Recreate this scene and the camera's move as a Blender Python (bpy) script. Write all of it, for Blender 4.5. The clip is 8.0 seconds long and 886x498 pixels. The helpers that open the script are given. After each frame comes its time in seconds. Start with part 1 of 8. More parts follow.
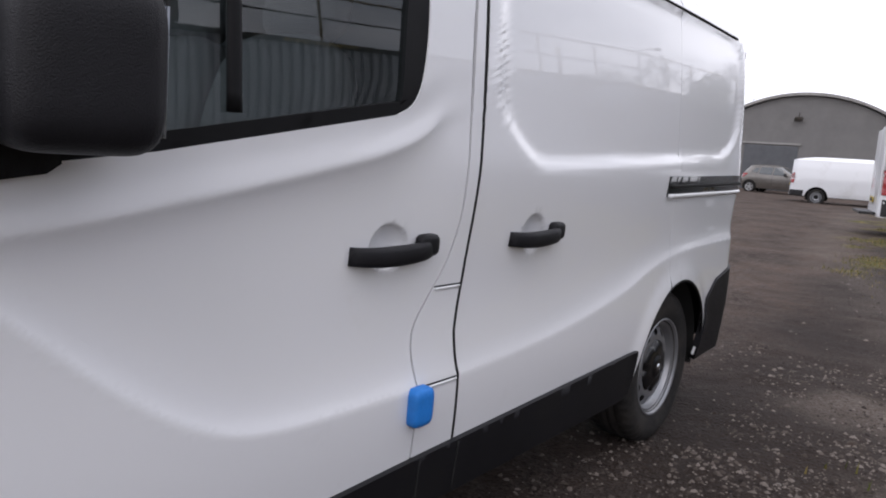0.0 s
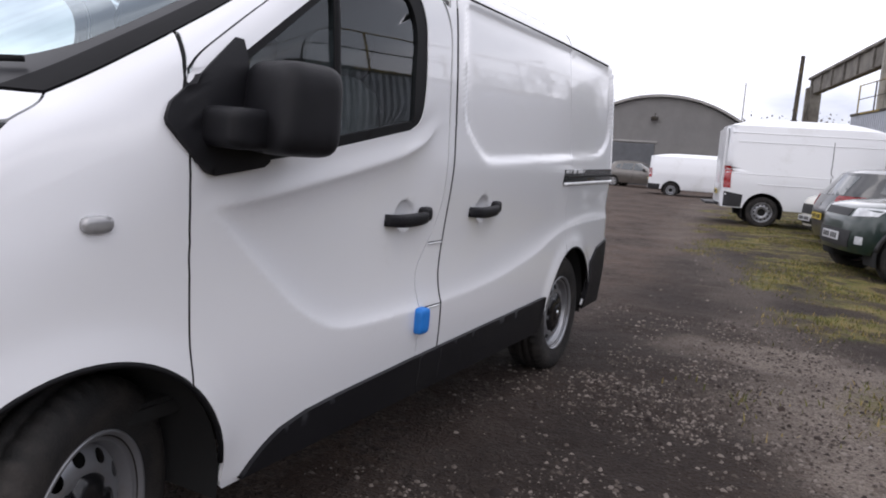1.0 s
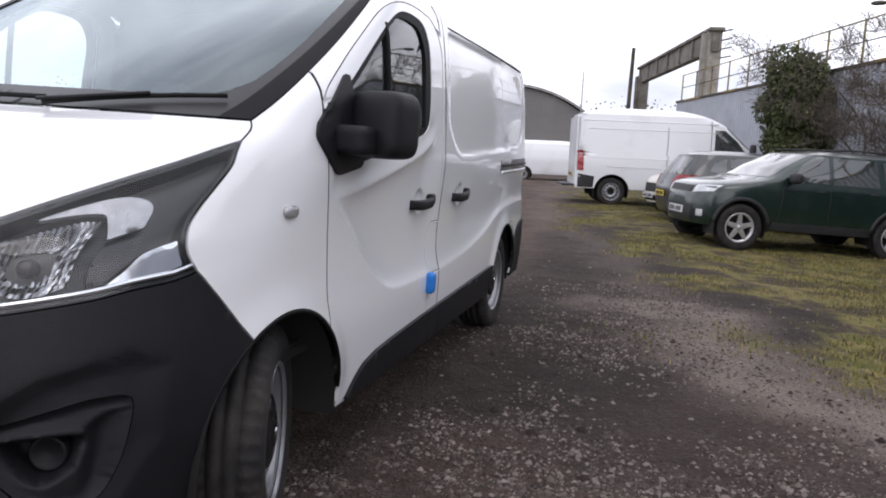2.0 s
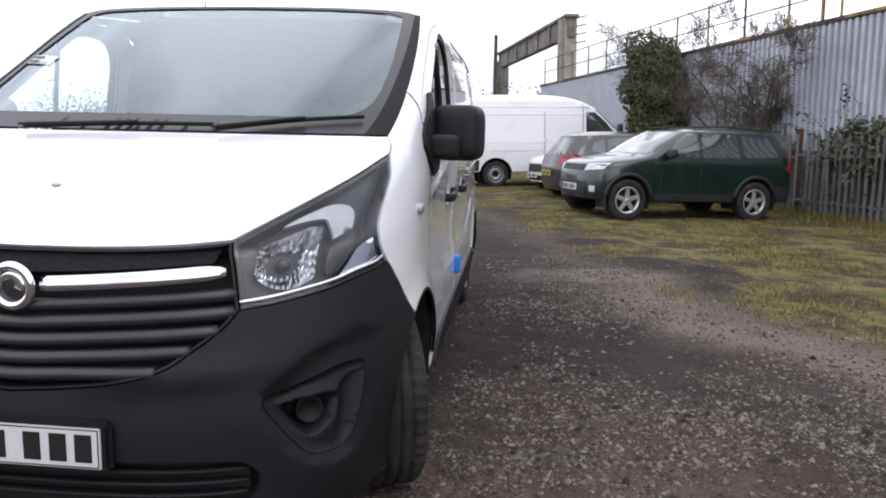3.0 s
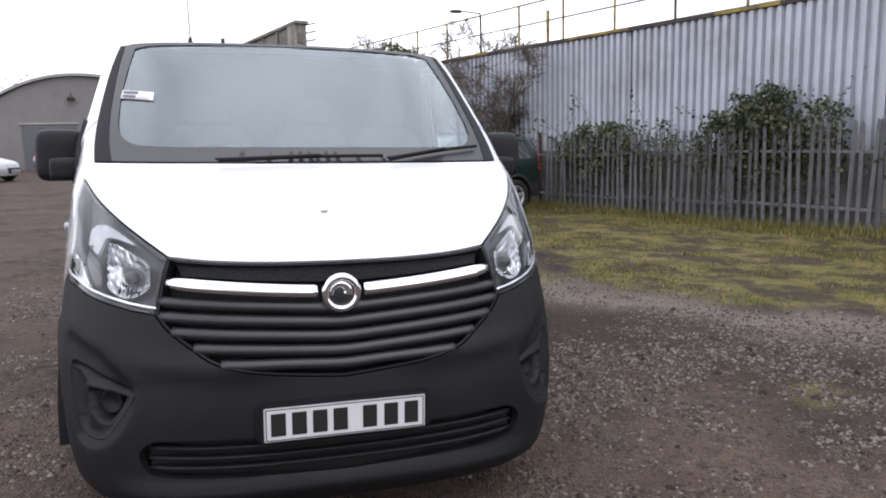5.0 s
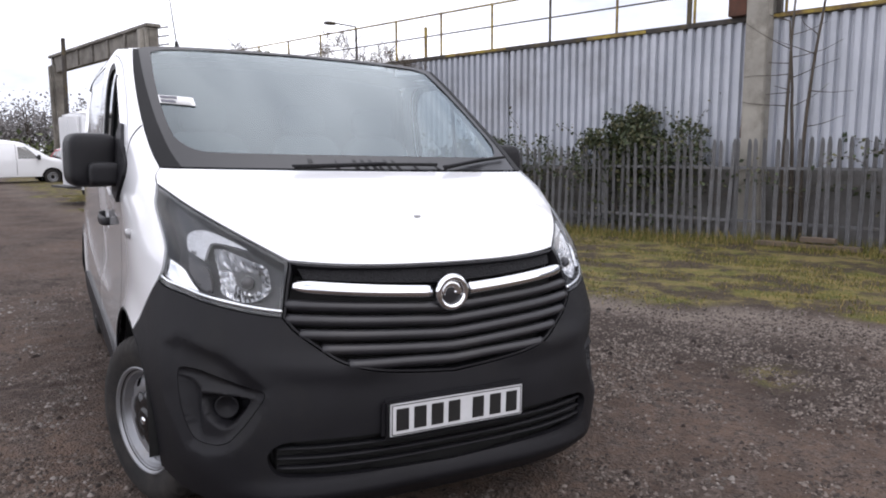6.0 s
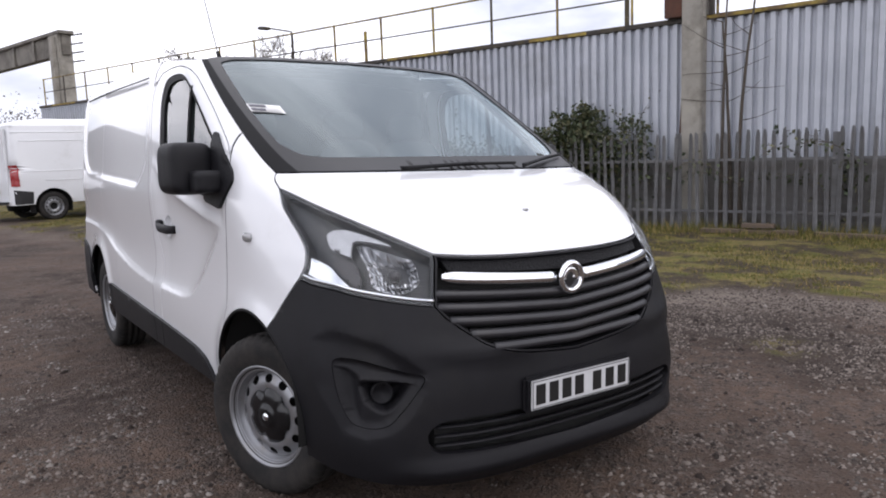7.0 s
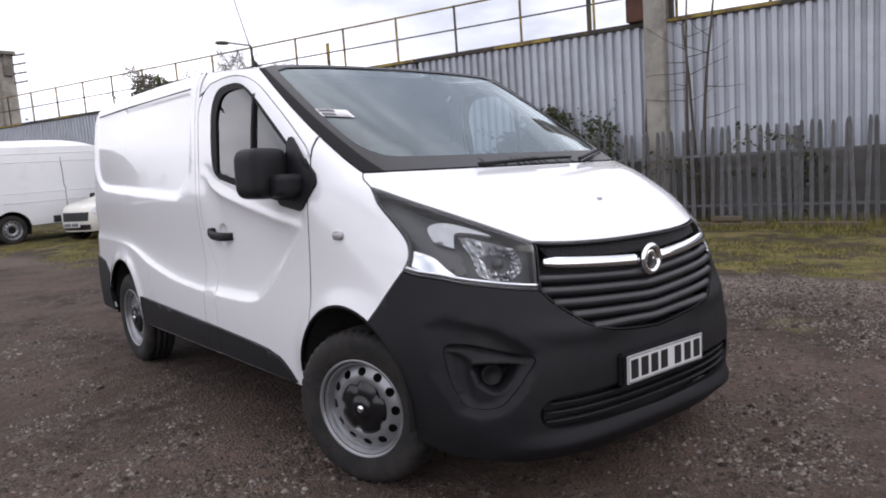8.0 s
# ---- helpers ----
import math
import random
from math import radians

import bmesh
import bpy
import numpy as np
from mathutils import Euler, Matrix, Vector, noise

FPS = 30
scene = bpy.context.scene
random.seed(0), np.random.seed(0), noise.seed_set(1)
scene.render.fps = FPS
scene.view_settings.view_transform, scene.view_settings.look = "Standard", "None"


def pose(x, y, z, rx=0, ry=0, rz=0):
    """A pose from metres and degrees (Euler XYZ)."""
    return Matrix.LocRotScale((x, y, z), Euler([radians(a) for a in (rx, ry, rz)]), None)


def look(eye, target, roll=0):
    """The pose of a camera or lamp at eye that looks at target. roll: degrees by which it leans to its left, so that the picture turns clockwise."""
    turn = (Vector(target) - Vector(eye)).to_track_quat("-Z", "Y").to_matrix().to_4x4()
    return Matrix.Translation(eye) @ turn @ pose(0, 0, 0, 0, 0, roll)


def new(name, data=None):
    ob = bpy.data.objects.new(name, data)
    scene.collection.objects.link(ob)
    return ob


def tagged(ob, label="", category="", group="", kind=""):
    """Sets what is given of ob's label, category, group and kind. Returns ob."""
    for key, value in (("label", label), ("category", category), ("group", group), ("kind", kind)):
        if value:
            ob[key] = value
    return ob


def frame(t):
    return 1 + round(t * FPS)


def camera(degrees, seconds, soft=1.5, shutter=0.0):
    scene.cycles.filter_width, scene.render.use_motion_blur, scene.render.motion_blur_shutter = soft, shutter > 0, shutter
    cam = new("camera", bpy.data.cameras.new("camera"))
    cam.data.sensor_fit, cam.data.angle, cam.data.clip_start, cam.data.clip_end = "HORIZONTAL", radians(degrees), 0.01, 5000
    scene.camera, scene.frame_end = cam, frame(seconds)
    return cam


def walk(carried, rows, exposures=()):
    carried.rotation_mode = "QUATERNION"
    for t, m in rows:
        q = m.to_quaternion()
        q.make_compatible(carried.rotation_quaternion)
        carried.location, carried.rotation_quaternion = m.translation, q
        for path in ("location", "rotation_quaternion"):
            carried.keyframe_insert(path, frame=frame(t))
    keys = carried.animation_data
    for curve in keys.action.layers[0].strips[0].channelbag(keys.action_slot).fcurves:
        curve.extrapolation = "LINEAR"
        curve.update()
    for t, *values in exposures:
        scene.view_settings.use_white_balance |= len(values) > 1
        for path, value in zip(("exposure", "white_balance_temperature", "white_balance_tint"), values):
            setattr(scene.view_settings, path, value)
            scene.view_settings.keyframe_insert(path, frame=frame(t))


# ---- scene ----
cam = camera(62.2, 8.0, soft=1.9)
# true up leans 2.2 degrees from the van's own upright: the yard falls gently to the van's nearside
LEVEL = pose(0, 0, 0)
PATH = [
    (0, (2.033, -0.062, 1.201), (0.86, 1.534, 0.927), 3.91),
    (0.5, (2.192, -0.499, 1.204), (1.112, 1.163, 0.938), 3.91),
    (1, (2.236, -1.021, 1.195), (1.346, 0.751, 0.935), 3.88),
    (1.5, (2.171, -1.496, 1.223), (1.459, 0.352, 0.945), 3.5),
    (1.7, (2.083, -1.678, 1.201), (1.452, 0.201, 0.933), 3.09),
    (2.8, (1.414, -2.508, 1.23), (1.188, -0.542, 0.944), 0.57),
    (3, (1.246, -2.608, 1.246), (1.093, -0.636, 0.952), -0.28),
    (3.5, (0.859, -2.843, 1.237), (0.897, -0.866, 0.937), -1.54),
    (4, (0.368, -2.994, 1.283), (0.617, -1.032, 0.983), -0.98),
    (4.5, (0.004, -3.129, 1.329), (0.428, -1.196, 1.034), -1.16),
    (4.7, (-0.152, -3.158, 1.355), (0.344, -1.243, 1.057), -1.2),
    (5.8, (-1.11, -3.052, 1.375), (-0.174, -1.307, 1.093), -0.86),
    (6, (-1.274, -2.975, 1.372), (-0.274, -1.264, 1.099), -0.33),
    (6.5, (-1.65, -2.838, 1.387), (-0.536, -1.2, 1.11), -0.87),
    (7, (-2.012, -2.75, 1.377), (-0.827, -1.162, 1.106), -2.03),
    (7.5, (-2.29, -2.616, 1.375), (-1.058, -1.063, 1.112), -3.39),
    (8, (-2.537, -2.52, 1.352), (-1.241, -1.018, 1.1), -4.13),
]
EXPOSURES = [(0, -0.06, 6300, 15.5), (1.5, -0.04, 6300, 15.5), (3.0, 0.22, 6230, 15), (4.5, 0.30, 6230, 15), (6.5, 0.10, 6330, 15), (8, -0.06, 6330, 15.5)]
walk(cam, [(t, LEVEL @ look(eye, target, roll)) for t, eye, target, roll in PATH], EXPOSURES)

# ---------------------------------------------------------------- light
world = bpy.data.worlds.new("overcast_sky")
scene.world = world
world.use_nodes = True
wn = world.node_tree.nodes
wl = world.node_tree.links
wn.clear()
w_out = wn.new("ShaderNodeOutputWorld")
w_bg = wn.new("ShaderNodeBackground")
w_sky = wn.new("ShaderNodeTexSky")
w_sky.sky_type = "NISHITA"
w_sky.sun_disc = False
w_sky.sun_elevation = radians(32)
w_sky.sun_rotation = radians(158)
w_sky.air_density, w_sky.dust_density, w_sky.ozone_density = 1.0, 6.0, 1.0
w_tc = wn.new("ShaderNodeTexCoord")
w_noise = wn.new("ShaderNodeTexNoise")
w_noise.inputs["Scale"].default_value = 2.2
w_noise.inputs["Detail"].default_value = 6
w_map = wn.new("ShaderNodeMapping")
w_map.inputs["Scale"].default_value = (1.0, 1.0, 2.6)
w_ramp = wn.new("ShaderNodeValToRGB")
w_ramp.color_ramp.elements[0].position, w_ramp.color_ramp.elements[0].color = 0.36, (8.5, 9.0, 10.0, 1)
w_ramp.color_ramp.elements[1].position, w_ramp.color_ramp.elements[1].color = 0.62, (21.0, 21.0, 21.4, 1)
w_mix = wn.new("ShaderNodeMixRGB")
w_mix.inputs["Fac"].default_value = 0.93
w_bg.inputs["Strength"].default_value = 0.1
wl.new(w_tc.outputs["Generated"], w_map.inputs["Vector"])
wl.new(w_map.outputs["Vector"], w_noise.inputs["Vector"])
wl.new(w_noise.outputs["Fac"], w_ramp.inputs["Fac"])
wl.new(w_sky.outputs["Color"], w_mix.inputs["Color1"])
wl.new(w_ramp.outputs["Color"], w_mix.inputs["Color2"])
wl.new(w_mix.outputs["Color"], w_bg.inputs["Color"])
wl.new(w_bg.outputs["Background"], w_out.inputs["Surface"])

sun_data = bpy.data.lights.new("sun", "SUN")
sun_data.energy = 0.4
sun_data.angle = radians(25)
sun_data.color = (1.0, 0.96, 0.9)
sun = new("sun", sun_data)
sun.matrix_world = look((4, -10, 14), (0, 0, 0))


# ---------------------------------------------------------------- materials
def make_mat(name, color, rough=0.5, metal=0.0, coat=0.0, var=0.0, scale=8.0, bump=0.0, bump_scale=60.0,
             color2=None, spec=0.5, detail=5.0, dirt=None, dirt_scale=1.5, dirt_lo=0.55, dirt_hi=0.75, random=0.0):
    """Principled material with two scales of colour variation, optional stains and fine relief."""
    m = bpy.data.materials.new(name)
    m.use_nodes = True
    n, l = m.node_tree.nodes, m.node_tree.links
    b = n["Principled BSDF"]
    b.inputs["Roughness"].default_value = rough
    b.inputs["Metallic"].default_value = metal
    b.inputs["Coat Weight"].default_value = coat
    b.inputs["Coat Roughness"].default_value = 0.025
    b.inputs["Specular IOR Level"].default_value = spec
    b.inputs["Base Color"].default_value = (*color, 1)
    tc = n.new("ShaderNodeTexCoord")
    last = None
    if var > 0 or color2:
        c2 = color2 or tuple(c * (1 - var) for c in color)
        no = n.new("ShaderNodeTexNoise")
        no.inputs["Scale"].default_value = scale
        no.inputs["Detail"].default_value = detail
        no.inputs["Roughness"].default_value = 0.65
        l.new(tc.outputs["Object"], no.inputs["Vector"])
        ra = n.new("ShaderNodeValToRGB")
        ra.color_ramp.elements[0].position, ra.color_ramp.elements[1].position = 0.36, 0.64
        ra.color_ramp.elements[0].color, ra.color_ramp.elements[1].color = (*color, 1), (*c2, 1)
        l.new(no.outputs["Fac"], ra.inputs["Fac"])
        last = ra.outputs["Color"]
    if dirt:
        no2 = n.new("ShaderNodeTexNoise")
        no2.inputs["Scale"].default_value = dirt_scale
        no2.inputs["Detail"].default_value = 8
        no2.inputs["Roughness"].default_value = 0.7
        l.new(tc.outputs["Object"], no2.inputs["Vector"])
        ra2 = n.new("ShaderNodeValToRGB")
        ra2.color_ramp.elements[0].position, ra2.color_ramp.elements[1].position = dirt_lo, dirt_hi
        l.new(no2.outputs["Fac"], ra2.inputs["Fac"])
        mx = n.new("ShaderNodeMixRGB")
        l.new(ra2.outputs["Color"], mx.inputs["Fac"])
        if last:
            l.new(last, mx.inputs["Color1"])
        else:
            mx.inputs["Color1"].default_value = (*color, 1)
        mx.inputs["Color2"].default_value = (*dirt, 1)
        last = mx.outputs["Color"]
    if random > 0:
        oi = n.new("ShaderNodeObjectInfo")
        mr = n.new("ShaderNodeMapRange")
        mr.inputs["To Min"].default_value, mr.inputs["To Max"].default_value = 1 - random, 1 + random
        l.new(oi.outputs["Random"], mr.inputs["Value"])
        mm = n.new("ShaderNodeMixRGB")
        mm.blend_type = "MULTIPLY"
        mm.inputs["Fac"].default_value = 1
        if last:
            l.new(last, mm.inputs["Color1"])
        else:
            mm.inputs["Color1"].default_value = (*color, 1)
        l.new(mr.outputs["Result"], mm.inputs["Color2"])
        last = mm.outputs["Color"]
    if last:
        l.new(last, b.inputs["Base Color"])
    if bump > 0:
        nb = n.new("ShaderNodeTexNoise")
        nb.inputs["Scale"].default_value = bump_scale
        nb.inputs["Detail"].default_value = 6
        l.new(tc.outputs["Object"], nb.inputs["Vector"])
        bp = n.new("ShaderNodeBump")
        bp.inputs["Strength"].default_value = bump
        bp.inputs["Distance"].default_value = 0.01
        l.new(nb.outputs["Fac"], bp.inputs["Height"])
        l.new(bp.outputs["Normal"], b.inputs["Normal"])
    return m


def glass_mat(name, tint, rough=0.0, ior=1.5, gloss=(1.0, 1.0, 1.0)):
    m = bpy.data.materials.new(name)
    m.use_nodes = True
    n, l = m.node_tree.nodes, m.node_tree.links
    n.clear()
    out = n.new("ShaderNodeOutputMaterial")
    tr = n.new("ShaderNodeBsdfTransparent")
    tr.inputs["Color"].default_value = (*tint, 1)
    gl = n.new("ShaderNodeBsdfGlossy")
    gl.inputs["Roughness"].default_value = rough
    gl.inputs["Color"].default_value = (*gloss, 1)
    # gloss rises towards grazing view, the same from within and without
    lw = n.new("ShaderNodeLayerWeight")
    lw.inputs["Blend"].default_value = 0.5
    pw = n.new("ShaderNodeMath")
    pw.operation = "POWER"
    pw.inputs[1].default_value = 4.0
    l.new(lw.outputs["Facing"], pw.inputs[0])
    f0 = ((ior - 1) / (ior + 1)) ** 2
    fr = n.new("ShaderNodeMath")
    fr.operation = "MULTIPLY_ADD"
    fr.inputs[1].default_value, fr.inputs[2].default_value = 1 - f0, f0
    l.new(pw.outputs["Value"], fr.inputs[0])
    mx = n.new("ShaderNodeMixShader")
    l.new(fr.outputs["Value"], mx.inputs["Fac"])
    l.new(tr.outputs["BSDF"], mx.inputs[1])
    l.new(gl.outputs["BSDF"], mx.inputs[2])
    l.new(mx.outputs["Shader"], out.inputs["Surface"])
    return m


WHITE = make_mat("white_van_paint", (0.74, 0.745, 0.765), 0.24, coat=1.0, dirt=(0.55, 0.54, 0.52), dirt_scale=1.1, dirt_lo=0.60, dirt_hi=0.95)
WHITE_FAR = make_mat("white_paint_second", (0.72, 0.73, 0.75), 0.35, coat=0.6, dirt=(0.5, 0.49, 0.47), dirt_scale=1.0, dirt_lo=0.55, dirt_hi=0.95)
PLASTIC = make_mat("black_textured_plastic", (0.0088, 0.0086, 0.0108), 0.50, spec=0.24, var=0.25, scale=5, bump=0.25, bump_scale=420, dirt=(0.020, 0.019, 0.019), dirt_scale=2.5, dirt_lo=0.55, dirt_hi=0.9)
GRILLE = make_mat("satin_black_grille", (0.024, 0.0235, 0.027), 0.4, var=0.25, scale=12, dirt=(0.045, 0.042, 0.04), dirt_scale=6, dirt_lo=0.5, dirt_hi=0.9)
MESHBLK = make_mat("black_grille_mesh", (0.011, 0.011, 0.013), 0.6, spec=0.25, var=0.4, scale=160, bump=1.0, bump_scale=110)
GLOSSBLK = make_mat("gloss_black_plastic", (0.008, 0.008, 0.009), 0.22, var=0.2, scale=8)
MATTBLK = make_mat("matt_black", (0.006, 0.006, 0.006), 0.9, var=0.2, scale=9)
RUBBER = make_mat("tyre_rubber", (0.014, 0.0135, 0.0135), 0.8, spec=0.3, dirt=(0.042, 0.036, 0.032), dirt_scale=7, dirt_lo=0.42, dirt_hi=0.72, bump=0.3, bump_scale=150)
SEAL = make_mat("rubber_seal", (0.006, 0.006, 0.007), 0.6, spec=0.18, var=0.2, scale=20)
CHROME = make_mat("chrome", (0.82, 0.83, 0.85), 0.08, metal=1.0, dirt=(0.6, 0.58, 0.55), dirt_scale=20, dirt_lo=0.6, dirt_hi=0.9)
DIM_CHROME = make_mat("aged_lamp_chrome", (0.55, 0.555, 0.57), 0.07, metal=1.0, var=0.6, scale=40)
STEEL = make_mat("silver_wheel_paint", (0.27, 0.275, 0.29), 0.34, metal=0.6, dirt=(0.20, 0.18, 0.16), dirt_scale=9, dirt_lo=0.5, dirt_hi=0.85)
GLASS = glass_mat("windscreen_glass", (0.72, 0.83, 0.85), ior=1.88, gloss=(0.86, 0.96, 1.0))
GLASS_DARK = glass_mat("tinted_glass", (0.74, 0.80, 0.79), ior=1.62)
LENS = glass_mat("lamp_lens", (0.94, 0.95, 0.96), ior=1.42)
FRIT = make_mat("black_windscreen_border", (0.012, 0.012, 0.014), 0.38, var=0.2, scale=10)
LAMP_IN = make_mat("lamp_housing_grey", (0.026, 0.026, 0.029), 0.3, var=0.3, scale=20)
LAMP_POD = make_mat("lamp_diffuser_white", (0.46, 0.465, 0.48), 0.2, metal=0.3, var=0.25, scale=24, bump=0.3, bump_scale=80)
LAMP_MID = make_mat("lamp_chamber_grey", (0.055, 0.052, 0.055), 0.28, metal=0.4, var=0.3, scale=30)
PLATE = make_mat("number_plate_white", (0.56, 0.565, 0.575), 0.35, var=0.06, scale=30, dirt=(0.5, 0.48, 0.45), dirt_scale=14, dirt_lo=0.6, dirt_hi=0.9)
INK = make_mat("black_ink", (0.012, 0.012, 0.012), 0.4)
BLUE = make_mat("blue_foam_guard", (0.012, 0.19, 0.62), 0.6, var=0.15, scale=25, bump=0.2, bump_scale=200)
SEAT = make_mat("grey_seat_cloth", (0.060, 0.062, 0.066), 0.9, var=0.2, scale=60, bump=0.3, bump_scale=300)
DASH = make_mat("grey_dashboard_plastic", (0.035, 0.036, 0.04), 0.6, var=0.2, scale=30, bump=0.2, bump_scale=300)
BULK = make_mat("grey_bulkhead", (0.075, 0.080, 0.084), 0.8, var=0.15, scale=3)
HEADLINE = make_mat("grey_headlining", (0.12, 0.125, 0.125), 0.9, var=0.1, scale=30)
PAPER = make_mat("white_paper_sticker", (0.78, 0.78, 0.78), 0.6, var=0.04, scale=30)
GREYINK = make_mat("grey_print", (0.10, 0.10, 0.12), 0.6)
AMBER = make_mat("clear_indicator_plastic", (0.36, 0.36, 0.365), 0.15, metal=0.3, coat=0.5, var=0.1, scale=40)
RED = make_mat("red_lamp_plastic", (0.30, 0.010, 0.013), 0.15, coat=0.6, var=0.2, scale=25)
GREEN = make_mat("dark_green_car_paint", (0.005, 0.020, 0.0155), 0.28, metal=0.2, coat=0.9, var=0.2, scale=4, dirt=(0.03, 0.04, 0.035), dirt_scale=2.5, dirt_lo=0.5, dirt_hi=0.9)
GREYCAR = make_mat("grey_car_paint", (0.035, 0.036, 0.038), 0.3, metal=0.3, coat=0.8, var=0.15, scale=4)
SILVERCAR = make_mat("silver_brown_car_paint", (0.16, 0.145, 0.13), 0.3, metal=0.5, coat=0.8, var=0.15, scale=4)
REDCAR = make_mat("red_car_paint", (0.30, 0.012, 0.015), 0.3, coat=0.8, var=0.15, scale=4)
PALECAR = make_mat("pale_silver_car_paint", (0.42, 0.43, 0.45), 0.3, metal=0.4, coat=0.8, var=0.1, scale=4)
CREAM = make_mat("cream_white_car_paint", (0.68, 0.66, 0.60), 0.3, coat=0.8, var=0.08, scale=4)


# ---------------------------------------------------------------- mesh helpers
def to_mesh(name, verts, faces, smooth=True):
    me = bpy.data.meshes.new(name)
    me.from_pydata([tuple(v) for v in verts], [], [tuple(int(i) for i in f) for f in faces])
    if smooth:
        me.polygons.foreach_set("use_smooth", [True] * len(me.polygons))
    me.update()
    return me


def part_mesh(name, verts, faces, mat, parent, label="", smooth=True, m=None):
    """One mesh object under a thing or a part."""
    verts = np.asarray(verts, float)
    if m is not None:
        a = np.array(m)
        verts = verts @ a[:3, :3].T + a[:3, 3]
    ob = new(name, to_mesh(name, verts, faces, smooth))
    if mat:
        ob.data.materials.append(mat)
    ob.parent = parent
    if label:
        tagged(ob, label)
    return ob


def part(name, bm, mat, parent, label="", smooth=False, m=None):
    me = bpy.data.meshes.new(name)
    if m is not None:
        bm.transform(m)
    bm.normal_update()
    bm.to_mesh(me)
    bm.free()
    if smooth:
        me.polygons.foreach_set("use_smooth", [True] * len(me.polygons))
    ob = new(name, me)
    if mat:
        me.materials.append(mat)
    ob.parent = parent
    if label:
        tagged(ob, label)
    return ob


def thing(name, m, label, category, group="", kind=""):
    ob = new(name)
    ob.matrix_world = m
    ob.empty_display_size = 0.2
    return tagged(ob, label, category, group, kind)


def box(bm, c, s, rot=None, bevel=0.0):
    """A box of size s at c, with bevelled edges."""
    r = bmesh.ops.create_cube(bm, size=1.0)
    vs = r["verts"]
    bmesh.ops.scale(bm, vec=s, verts=vs)
    if bevel > 0:
        es = list({e for v in vs for e in v.link_edges})
        g = bmesh.ops.bevel(bm, geom=es, offset=bevel, segments=2, affect="EDGES", clamp_overlap=True)
        vs = list({v for f in g["faces"] for v in f.verts} | {v for v in vs if v.is_valid})
    if rot is not None:
        bmesh.ops.rotate(bm, cent=(0, 0, 0), matrix=Euler([radians(a) for a in rot]).to_matrix(), verts=vs)
    bmesh.ops.translate(bm, vec=c, verts=vs)
    return vs


def cyl(bm, a, b, r1, r2=None, seg=12):
    """A tapered rod from a to b."""
    a, b = Vector(a), Vector(b)
    r2 = r1 if r2 is None else r2
    d = b - a
    q = d.to_track_quat("Z", "Y").to_matrix()
    rings = []
    for p, r in ((a, r1), (b, r2)):
        rings.append([bm.verts.new(p + q @ Vector((r * math.cos(2 * math.pi * i / seg), r * math.sin(2 * math.pi * i / seg), 0))) for i in range(seg)])
    for i in range(seg):
        j = (i + 1) % seg
        bm.faces.new((rings[0][i], rings[0][j], rings[1][j], rings[1][i]))
    bm.faces.new(list(reversed(rings[0])))
    bm.faces.new(rings[1])


def blob(center, radii, p=4.0, nu=28, nv=16, rot=None):
    """A superellipsoid: a box with softly rounded sides. Returns verts and faces."""
    vs, fs = [], []
    for j in range(nv + 1):
        ph = -math.pi / 2 + math.pi * j / nv
        for i in range(nu):
            th = 2 * math.pi * i / nu
            d = np.array([math.cos(ph) * math.cos(th), math.cos(ph) * math.sin(th), math.sin(ph)])
            k = (np.abs(d) ** p).sum() ** (-1 / p)
            vs.append(d * k * np.array(radii))
    for j in range(nv):
        for i in range(nu):
            a, b = j * nu + i, j * nu + (i + 1) % nu
            fs.append((a, b, b + nu, a + nu))
    vs = np.array(vs)
    if rot is not None:
        vs = vs @ np.array(Euler([radians(a) for a in rot]).to_matrix()).T
    return vs + np.array(center), fs


def sweep(points, w, h, normals, close_ends=True, k=8, p=2.6, taper=None):
    """A bar with a rounded section w (across the normal) by h (along the normal), along points."""
    pts = np.asarray(points, float)
    nor = np.asarray(normals, float)
    tan = np.gradient(pts, axis=0)
    tan /= np.linalg.norm(tan, axis=1)[:, None]
    side = np.cross(tan, nor)
    side /= np.linalg.norm(side, axis=1)[:, None]
    vs, fs = [], []
    n = len(pts)
    for i in range(n):
        s = 1 if taper is None else taper[i]
        for j in range(k):
            a = 2 * math.pi * (j + 0.5) / k
            c, d = math.cos(a), math.sin(a)
            q = (abs(c) ** p + abs(d) ** p) ** (-1 / p)
            vs.append(pts[i] + side[i] * c * q * w * s / 2 + nor[i] * d * q * h * s / 2)
    for i in range(n - 1):
        for j in range(k):
            a, b = i * k + j, i * k + (j + 1) % k
            fs.append((a, a + k, b + k, b))
    if close_ends:
        fs.append(tuple(range(k)))
        fs.append(tuple(reversed(range((n - 1) * k, n * k))))
    return np.array(vs), fs


def lathe(profile, seg, axis="x"):
    """Turns (radius, offset) pairs about the x axis. Returns verts and faces."""
    vs, fs = [], []
    n = len(profile)
    for i in range(seg):
        a = 2 * math.pi * i / seg
        for r, o in profile:
            vs.append((o, r * math.cos(a), r * math.sin(a)))
    for i in range(seg):
        j = (i + 1) % seg
        for k in range(n - 1):
            fs.append((i * n + k, j * n + k, j * n + k + 1, i * n + k + 1))
    return np.array(vs), fs


